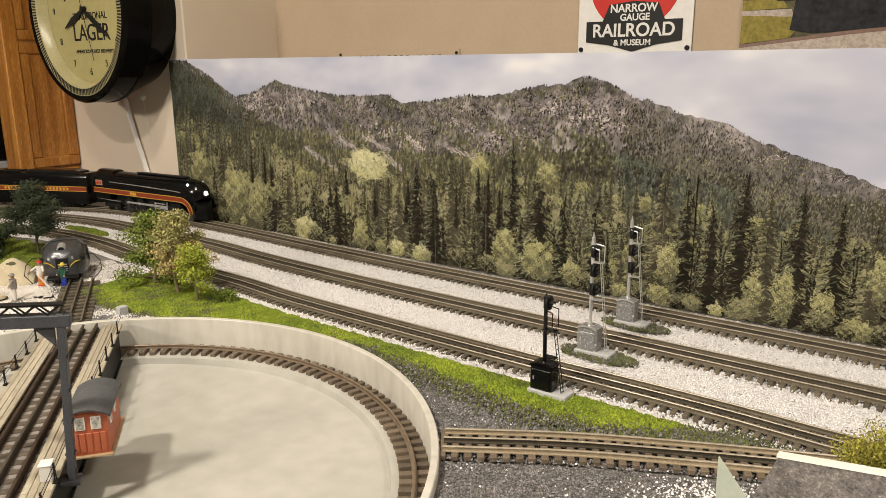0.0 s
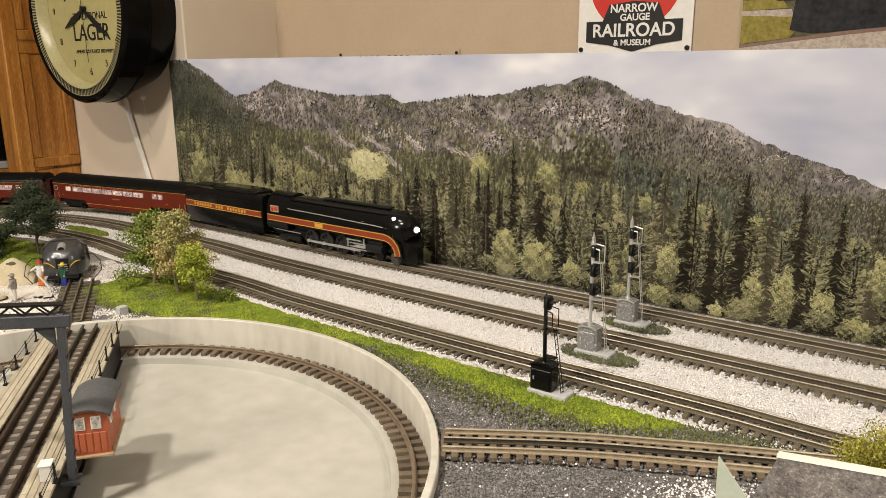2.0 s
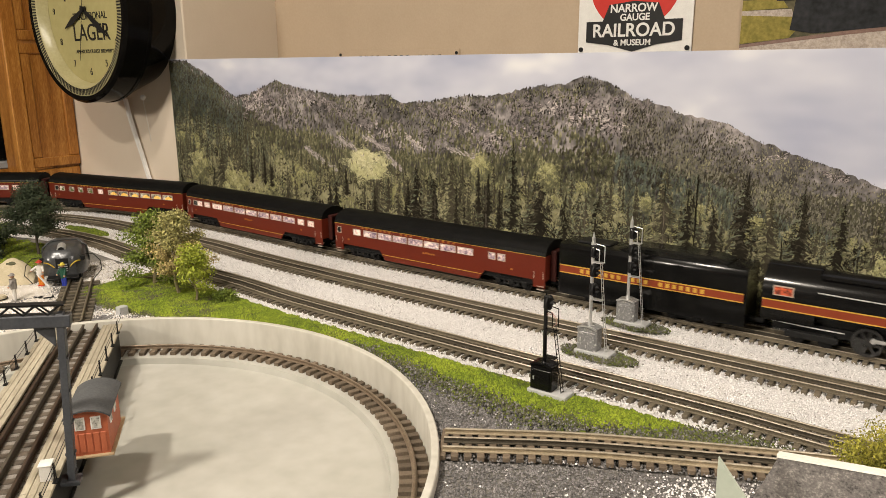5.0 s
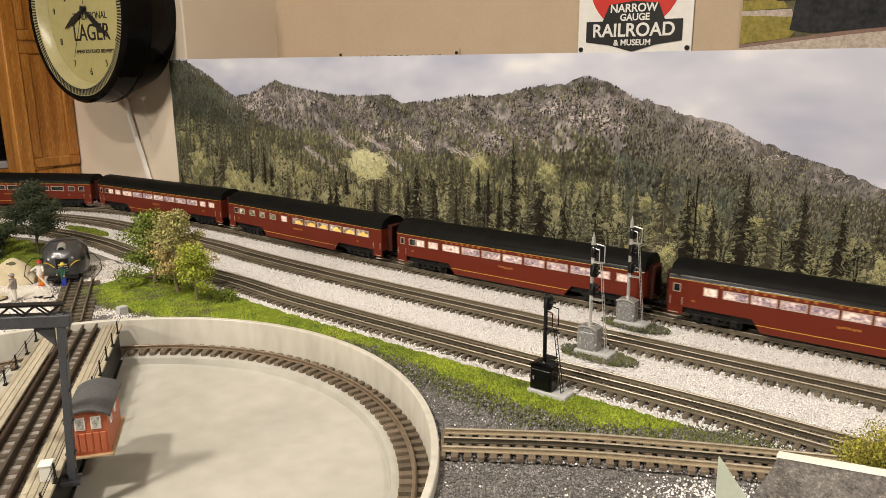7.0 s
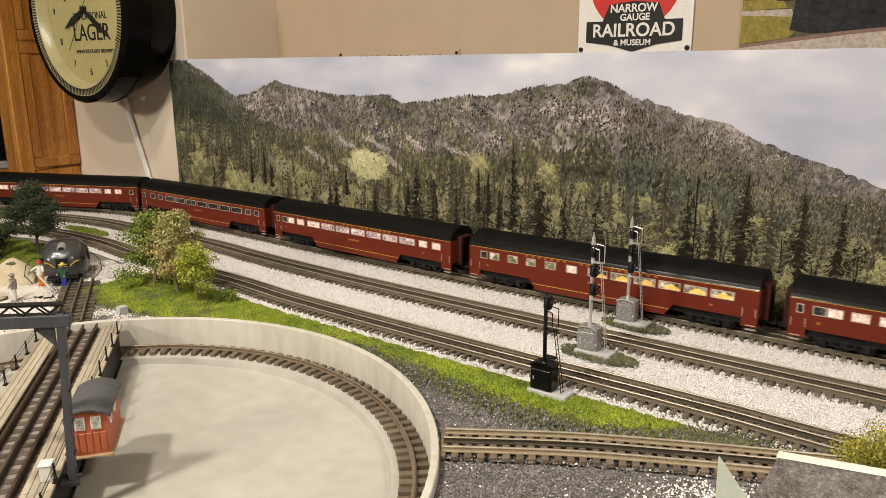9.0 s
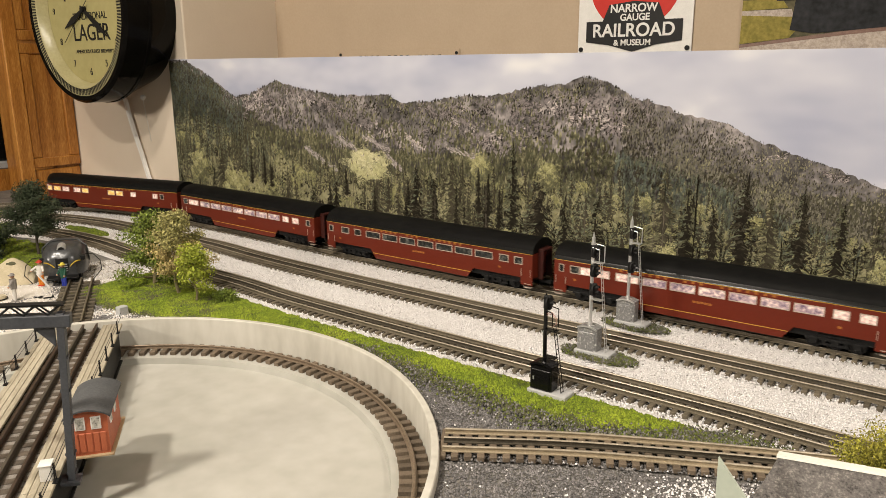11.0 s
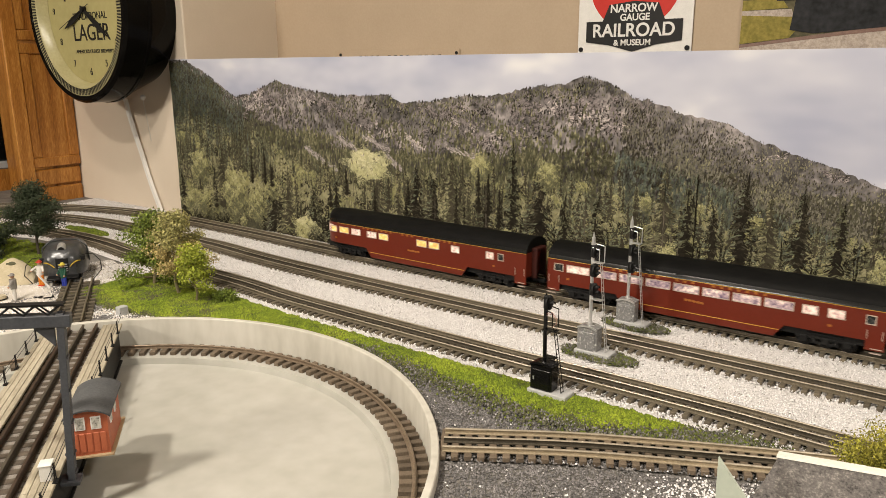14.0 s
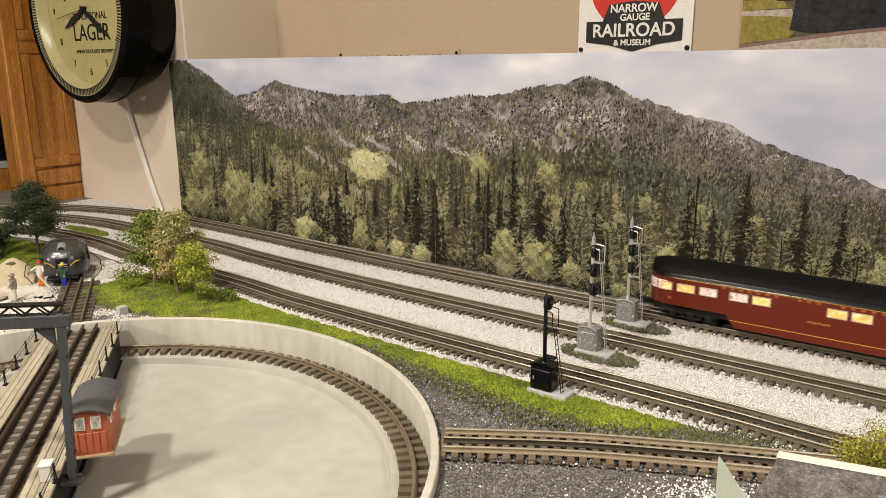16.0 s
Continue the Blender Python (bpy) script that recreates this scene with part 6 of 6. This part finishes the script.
def figure(x, y, turn, legs, shirt, hat, arm, label):
    b = M()
    for q in (-1, 1):
        b.cyl((q * 0.0022, 0, 0.001), (q * 0.002, 0, 0.016), 0.0019, 8, 0, 0.0024).box((q * 0.0022, -0.0012, 0.0009), (0.0034, 0.006, 0.0018), 3, ch=0.0004)
        b.cyl((q * 0.0045, 0, 0.0275), (q * (0.006 + arm), -0.003 - arm * 0.6, 0.0195 + arm * 0.7), 0.0014, 6, 1).ball((q * (0.006 + arm), -0.0035 - arm * 0.6, 0.0188 + arm * 0.7), 0.0014, 6, 2)
    b.cyl((0, 0, 0.0155), (0, 0, 0.0285), 0.0038, 10, 1, 0.0046).ball((0, 0, 0.0325), 0.0029, 10, 2).cyl((0, 0, 0.0338), (0, 0, 0.0363), 0.0031, 10, 3, 0.0022).cyl((0, -0.0006, 0.0336), (0, -0.0006, 0.0341), 0.0043, 10, 3)
    b.box((0, 0, 0.0003), (0.011, 0.009, 0.0006), 1)
    me = b.mesh("figurine", [FIG[legs], FIG[shirt], FIG["skin"], FIG[hat]])
    ob = tagged(new("figurine", me), label, "figurine")
    ob.matrix_basis = pose(x, y, -0.0105, 0, 0, turn) @ Matrix.Scale(1.2, 4)
    return ob


figure(-1.225, -0.452, 20, "orange", "white", "red", 0.004, "small painted figurine in orange trousers and white shirt")
figure(-1.178, -0.438, 10, "blue", "green", "yellow", 0.001, "small painted figurine in blue trousers and green jacket")
figure(-1.178, -0.515, -30, "white", "grey", "grey", 0.002, "small painted figurine in white trousers")
plank = thing("leaning_ladder", "small white ladder leaning by the figurines", "ladder", at=pose(-1.207, -0.449, -0.0105, 0, -32, 60))
for q in (-1, 1):
    part("rail", M().box((0, q * 0.0035, 0.015), (0.0014, 0.0012, 0.03)), WHITE, plank)
for j in range(4):
    part("rung", M().box((0, 0, 0.005 + 0.0065 * j), (0.001, 0.007, 0.001)), WHITE, plank)
drum = thing("cable_drum", "low brown round drum lid on the sand", "drum", at=pose(-1.205, -0.528, -0.0112))
part("lid", M().cyl((0, 0, 0), (0, 0, 0.006), 0.0125, 20, 0, 0.011).cyl((0, 0, 0.006), (0, 0, 0.0068), 0.009, 20), EARTH, drum)
part("rim", M().cyl((0, 0, 0.0018), (0, 0, 0.0032), 0.0131, 20), DARKMETAL, drum)
for x, y, turn in ((-1.165, -0.488, 20), (-1.150, -0.478, 70)):
    tool = thing("scrap_bar", "small dark bar of scrap on the sand", "scrap", at=pose(x, y, -0.0108, 0, 0, turn))
    part("bar", M().box((0, 0, 0.001), (0.015, 0.002, 0.002), ch=0.0004).box((0.006, 0, 0.002), (0.003, 0.006, 0.003), ch=0.0004), DARKMETAL, tool)
marker = thing("concrete_marker", "small pale concrete marker post at the pit edge", "marker", at=pose(-0.985, -0.453, -0.0115))
part("post", M().box((0, 0, 0.006), (0.011, 0.014, 0.013), ch=0.001), GREYBASE, marker)

# ---- foreground: grey granite-papered foam board with a white top edge, and a pale green sheet ----
GRANITE = material("grey_granite_paper", [(0.09, 0.082, 0.08), (0.2, 0.185, 0.178), (0.27, 0.25, 0.235), (0.5, 0.46, 0.42)], 0.85, 260, 900, 0.3, spread=0.34)
FOAMEDGE = material("white_foam_edge", [(0.62, 0.6, 0.54), (0.74, 0.72, 0.66)], 0.8, 60, 500, 0.2)
wallg = thing("granite_board", "grey granite-papered foam board with a white top edge", "wall", at=pose(0, 0, 0))
body = M()
front = [(-0.122, -0.012), (0.2, -0.012), (0.2, 0.142), (-0.0785, 0.1075)]
body.add([(x, -0.555, z) for x, z in front] + [(x, -0.549, z) for x, z in front], [(0, 1, 2, 3), (7, 6, 5, 4), (0, 4, 5, 1), (1, 5, 6, 2), (2, 6, 7, 3), (3, 7, 4, 0)])
part("face", body, GRANITE, wallg)
# The coping is the foam board's white cut edge.
cop = M()
for k in range(12):
    f0, f1 = k / 12, (k + 1) / 12
    cop.loft([[(-0.0795 + 0.2785 * f, -0.5555, 0.1076 + 0.0345 * f), (-0.0795 + 0.2785 * f, -0.5487, 0.1076 + 0.0345 * f), (-0.0795 + 0.2785 * f, -0.549, 0.1090 + 0.0345 * f + 0.0004 * math.sin(k * 3)), (-0.0795 + 0.2785 * f, -0.5545, 0.1090 + 0.0345 * f)] for f in (f0, f1)], caps=(k in (0, 11)))
part("coping", cop, FOAMEDGE, wallg, "white top edge of the foam board")
tri = M()
tp = [(-0.098, -0.0118), (0.012, -0.0118), (-0.100, 0.1237)]
tri.add([(x, -0.605, z) for x, z in tp] + [(x, -0.603, z) for x, z in tp], [(0, 1, 2), (5, 4, 3), (0, 3, 4, 1), (1, 4, 5, 2), (2, 5, 3, 0)])
sheet = thing("plastic_sheet", "pale green frosted plastic corner standing by the board", "sheet")
part("pane", tri, material("frosted_green", [(0.5, 0.56, 0.47), (0.58, 0.63, 0.54)], 0.35, 20, 200, 0.02), sheet)

# ---- wall things ----


def lettering(text, size, mat, at, parent, bold=0.0, name="lettering"):
    cu = bpy.data.curves.new("text", "FONT")
    cu.body, cu.size, cu.align_x, cu.align_y, cu.extrude, cu.offset = text, size, "CENTER", "CENTER", 0.0004, bold
    tmp = bpy.data.objects.new("text", cu)
    me = bpy.data.meshes.new_from_object(tmp)
    bpy.data.objects.remove(tmp)
    me.materials.clear()
    me.materials.append(mat)
    return part(name, me, None, parent, at=at)


CX, CZ, CR, CFRONT = -1.686, 0.464, 0.205, -0.1
CREAM = material("cream_dial", [(0.35, 0.31, 0.13), (0.4, 0.355, 0.16)], 0.5, 12, 100, 0.0)
CM = pose(CX, CFRONT, CZ, 90, 0, 0) @ Matrix.Scale(1.075, 4)     # clock space: x right, y up, z towards the room
clock = thing("wall_clock", "deep round black wall clock with a cream beer dial", "clock", at=CM)


def round_shell(profile, n=72):
    return M().loft([[(r * math.cos(a), r * math.sin(a), z) for r, z in profile] for a in (2 * math.pi * k / n for k in range(n + 1))], closed=True, caps=False)


D = (WALL_Y - CFRONT) / 1.075
part("case", round_shell([(0.150, -0.029), (0.176, -0.006), (0.178, 0.0), (0.186, 0.0), (0.191, -0.006), (0.191, -0.05), (0.1925, -0.052), (0.1925, -0.058), (0.189, -0.06), (0.156, -D), (0.0, -D), (0.0, -0.04)]), material("clock_black", [(0.003, 0.0028, 0.0025), (0.006, 0.0055, 0.005)], 0.1, 30, 300, 0.01, spec=0.05), clock, smooth=True)
part("dial", M().cyl((0, 0, -0.031), (0, 0, -0.025), 0.15, 64), CREAM, clock, "cream printed dial")
part("bezel", round_shell([(0.150, -0.024), (0.1585, -0.004), (0.1605, -0.0025), (0.1765, -0.0015), (0.1765, -0.008), (0.152, -0.033)]), material("bezel_cream", [(0.33, 0.3, 0.15), (0.42, 0.38, 0.21)], 0.3, 20, 200, 0.0), clock, smooth=True)
ticks = M()
for k in range(180):
    ticks.box((0.1685, 0, -0.0018), (0.0135, 0.0029, 0.0014), m=pose(0, 0, 0, 0, 0, 2 * k))
tagged(part("bezel_hatching", ticks, BLACKPRINT, clock), kind="stuff")
for h_ in range(1, 13):
    a = radians(90 - 30 * h_)
    lettering(str(h_), 0.02, BLACKPRINT, pose(0.127 * math.cos(a), 0.127 * math.sin(a), -0.0246), clock, name="numeral")
lettering("TRADITIONAL", 0.0205, BLACKPRINT, pose(0.016, -0.014, -0.0246), clock)
lettering("LAGER", 0.048, BLACKPRINT, pose(0.016, -0.048, -0.0246), clock, 0.0001)
lettering("AMERICA'S OLDEST BREWERY", 0.011, BLACKPRINT, pose(0.022, -0.085, -0.0246), clock)
script = M()
for k in range(9):
    script.tube([(-0.075 + 0.019 * k, 0.02 + 0.003 * k, -0.0247), (-0.069 + 0.019 * k, 0.042 + 0.003 * k, -0.0247), (-0.06 + 0.019 * k, 0.024 + 0.003 * k, -0.0247)], 0.0022, 5)
part("script_mark", script, BLACKPRINT, clock, "dark flowing mark")
for deg, ln in ((124.5, 0.1), (246, 0.088)):
    hand = M()
    hand.loft([[(-w, y, -0.0008), (w, y, -0.0008), (w, y, 0.0008), (-w, y, 0.0008)] for y, w in ((-0.012, 0.002), (0.0, 0.003), (0.03, 0.005), (ln * 0.6, 0.0068), (ln * 0.85, 0.0028), (ln, 0.0006))])
    part("clock_hand", hand, BLACKPRINT, clock, at=pose(0, 0, -0.021, 0, 0, -deg))
part("hub", M().cyl((0, 0, -0.03), (0, 0, -0.017), 0.006, 16), BLACKPRINT, clock)
SECOND = part("second_hand", M().box((0, 0.04, 0), (0.0012, 0.135, 0.0006)), BLACKPRINT, clock, "thin sweeping second hand")
part("pull_switch", M().ball((0.05, -0.182, -D + 0.03), 0.006, 10), STEEL, clock)
chain = M()
for k in range(26):
    chain.ball((0.05, -0.189 - 0.0035 * k, -D + 0.03 - 0.0004 * k), 0.0012, 6)
tagged(part("pull_chain", chain, STEEL, clock), kind="stuff")

CORDMAT = plain("white_cord", (0.84, 0.83, 0.8), 0.4)
cord = thing("power_cord", "white flat power cord hanging down the wall", "cord")
cpts = [(-1.742, 0.0375, 0.262), (-1.735, 0.0385, 0.225), (-1.72, 0.0395, 0.18), (-1.700, 0.0405, 0.13), (-1.682, 0.0405, 0.08), (-1.660, 0.0405, 0.03), (-1.640, 0.0405, -0.009)]
part("cable", M().loft([[(x - 0.0055, y + 0.001, z), (x - 0.0045, y - 0.006, z), (x + 0.0045, y - 0.006, z), (x + 0.0055, y + 0.001, z)] for x, y, z in cpts]), CORDMAT, cord, smooth=True)

# oak cabinet beside the clock
cabt = thing("oak_cabinet", "honey oak cabinet with raised panel door and drawers", "cabinet")
part("carcass", M().box((-2.165, 0.012, 0.43), (0.28, 0.068, 0.93), ch=0.002), OAK, cabt)
part("stile", M().box((-2.017, -0.099, 0.43), (0.022, 0.036, 0.928), ch=0.002), OAK, cabt)


def oak_front(y0, y1, z0, z1, name):
    x = -2.0245
    d = part(name, M().box((x, (y0 + y1) / 2, (z0 + z1) / 2), (0.016, y1 - y0, z1 - z0), ch=0.003), OAK, cabt)
    if z1 - z0 > 0.1:
        f = 0.026
        for yc, zc, sy, sz in (((y0 + y1) / 2, z1 - f / 2, y1 - y0, f), ((y0 + y1) / 2, z0 + f / 2, y1 - y0, f), (y0 + f / 2, (z0 + z1) / 2, f, z1 - z0 - 2 * f), (y1 - f / 2, (z0 + z1) / 2, f, z1 - z0 - 2 * f)):
            part("rail", M().box((x + 0.0095, yc, zc), (0.008, sy - 0.0006, sz - 0.0006), ch=0.0022), OAK, d)
    return d


oak_front(-0.081, 0.0445, 0.405, 0.88, "door")
oak_front(-0.081, 0.0445, 0.081, 0.398, "door")
oak_front(-0.081, 0.0445, 0.032, 0.075, "drawer")
oak_front(-0.081, 0.0445, -0.03, 0.027, "drawer")
low = thing("low_cabinet", "oak lower cabinet under a grey counter", "cabinet")
part("body", M().box((-2.6, -0.02, 0.01), (0.56, 0.13, 0.08), ch=0.002), OAK, low)
part("counter", M().box((-2.6, -0.022, 0.062), (0.56, 0.134, 0.022), ch=0.003), GREYBASE, low)
oven = thing("black_appliance", "glossy black kitchen appliance above the counter", "appliance")
part("housing", M().box((-2.6, 0.005, 0.49), (0.55, 0.08, 0.83), ch=0.004), GLOSSBLACK, oven)
part("trim", M().box((-2.6, -0.037, 0.13), (0.5, 0.006, 0.008), ch=0.001), STEEL, oven)

# signs on the far wall
SY = FAR_Y - 0.003
sign = thing("museum_sign", "white metal railroad museum sign with black banner", "sign", at=pose(-0.5485, SY, 0.357, 90, 0, 0))
part("plate", M().box((0, 0.145, 0), (0.214, 0.29, 0.002), ch=0.0006), WHITE, sign)
part("disc", M().cyl((0, 0.125, 0.001), (0, 0.125, 0.0018), 0.086, 48), REDPRINT, sign, "red round emblem")


def flat(points, z0, z1):
    n = len(points)
    return M().add([(x, y, z0) for x, y in points] + [(x, y, z1) for x, y in points], [tuple(range(n))[::-1], tuple(range(n, 2 * n))] + [(k, (k + 1) % n, n + (k + 1) % n, n + k) for k in range(n)])


part("banner", flat([(-0.09, 0.02), (-0.045, 0.014), (0.0, 0.002), (0.045, 0.014), (0.09, 0.02), (0.09, 0.056), (0.058, 0.056), (0.046, 0.084), (0.0, 0.089), (-0.046, 0.084), (-0.058, 0.056), (-0.09, 0.056)], 0.0018, 0.0026), BLACKPRINT, sign, "black pointed banner")
lettering("NARROW", 0.0195, WHITE, pose(0, 0.0765, 0.0028), sign, 0.0004)
lettering("GAUGE", 0.0165, WHITE, pose(0.003, 0.061, 0.0028), sign, 0.0004)
lettering("RAILROAD", 0.032, WHITE, pose(0, 0.0385, 0.0028), sign, 0.0006)
lettering("& MUSEUM", 0.0145, WHITE, pose(0, 0.0175, 0.0028), sign, 0.0003)
for q in (-1, 1):
    part("grommet", M().cyl((q * 0.1, 0.007, 0.001), (q * 0.1, 0.007, 0.0035), 0.0042, 12).cyl((q * 0.1, 0.007, 0.003), (q * 0.1, 0.007, 0.0042), 0.002, 10), DARKMETAL, sign)
long = thing("station_sign", "long pale station sign mostly hidden by the backdrop", "sign", at=pose(-1.103, SY, 0.31, 90, 0, 0))
part("plate", M().box((0, 0.03, 0), (0.35, 0.062, 0.002), ch=0.0005), TANWALL, long)
for k in range(14):
    if k not in (4, 9):
        part("letter", M().box((-0.105 + 0.0175 * k, 0.0432, 0.0012), (0.008, 0.013, 0.0012), ch=0.0003), BLACKPRINT, long)
for q in (-1, 1):
    part("screw", M().cyl((q * 0.168, 0.0525, 0.001), (q * 0.168, 0.0525, 0.003), 0.0035, 10), DARKMETAL, long)
PGRASS = material("photo_grass", [(0.16, 0.14, 0.03), (0.33, 0.27, 0.07)], 0.5, 60, 200, 0, spec=0.1)
PGRAVEL = material("photo_gravel", [(0.3, 0.25, 0.21), (0.55, 0.48, 0.42)], 0.5, 120, 400, 0, spec=0.1)
PDARK = material("photo_engine", [(0.01, 0.011, 0.012), (0.035, 0.036, 0.04)], 0.5, 25, 120, 0, spec=0.1)
PTREES = material("photo_trees", [(0.05, 0.05, 0.03), (0.16, 0.14, 0.08)], 0.5, 30, 120, 0, spec=0.1)
poster = thing("locomotive_poster", "large photo poster of a black steam engine on gravel", "poster", at=pose(-0.362, SY, 0.358, 90, 0, 0))
part("paper", M().box((0.3, 0.2, 0), (0.6, 0.4, 0.0015)), PTREES, poster)
part("photo_gravel", flat([(0.0, 0.0), (0.6, 0.0), (0.6, 0.06), (0.16, 0.022), (0.0, 0.006)], 0.0008, 0.0012), PGRAVEL, poster)
part("photo_rail", flat([(0.0, 0.004), (0.16, 0.021), (0.34, 0.036), (0.34, 0.041), (0.15, 0.026), (0.0, 0.009)], 0.0012, 0.0015), material("photo_rust", [(0.12, 0.06, 0.04), (0.2, 0.11, 0.08)], 0.4), poster)
part("photo_lawn", flat([(0.0, 0.01), (0.075, 0.018), (0.085, 0.03), (0.08, 0.05), (0.0, 0.055)], 0.0012, 0.0016), PGRASS, poster)
part("photo_lawn", flat([(0.0, 0.062), (0.07, 0.064), (0.06, 0.078), (0.0, 0.078)], 0.0012, 0.0016), PGRASS, poster)
part("photo_path", flat([(0.0, 0.055), (0.08, 0.05), (0.075, 0.062), (0.0, 0.062)], 0.0012, 0.0015), PGRAVEL, poster)
part("photo_engine", flat([(0.075, 0.03), (0.11, 0.024), (0.2, 0.03), (0.34, 0.045), (0.56, 0.06), (0.56, 0.3), (0.2, 0.3), (0.09, 0.11), (0.052, 0.09), (0.052, 0.075), (0.08, 0.075)], 0.0016, 0.002), PDARK, poster)

# ---- the rails and ties, last of the large structure ----
track(BACK, "rearmost three-rail main track on white ballast", 0.0117, TIE_MESH, (-1.95, 0.35))
track(MID, "middle three-rail main track on white ballast", 0.0117, TIE_MESH, (-1.85, 0.35))
track(FRONT, "front three-rail main track beside the grass", 0.0117, TIE_MESH, (-1.7, 0.2))
track(SIDING, "three-rail lead track from the turntable pit", 0.0117, WTIE_MESH, rails=(SIDERAIL, RAILTOP))
A0 = PIT + APPROACH_DIR * (PIT_R + LIP + 0.002)
A1 = PIT + APPROACH_DIR * 0.62
track([(A0.x, A0.y), tuple(((A0 + A1) / 2)[:2]), (A1.x, A1.y)], "short three-rail track running to the pit edge", 0.0175, TIE_MESH, rails=(BLACKRAIL, RAIL))

def motions():
    """The train runs along the rearmost line at an even speed."""
    for car, at0, half in VEHICLES:
        walk(car, [(k * 0.25, car_pose(at0 + SPEED * k * 0.25, half)) for k in range(65)])
    for wheel, x, y, z, r, loco_at in DRIVERS:
        rows = []
        for k in range(0, 241):
            t = k / 15.0
            turn = math.degrees(SPEED * t / r)
            rows.append((t, pose(x, y, z, 0, turn, 0)))
        walk(wheel, rows)
    for rod, x, y, z, r, throw in RODS:
        rows = []
        for k in range(0, 241):
            t = k / 15.0
            a = SPEED * t / r
            rows.append((t, pose(x + throw * math.sin(a), y, z + throw * math.cos(a))))
        walk(rod, rows)
    walk(SECOND, [(float(t), pose(0, 0, -0.0185, 0, 0, -(166 + 6 * t))) for t in range(0, 17, 2)])


motions()
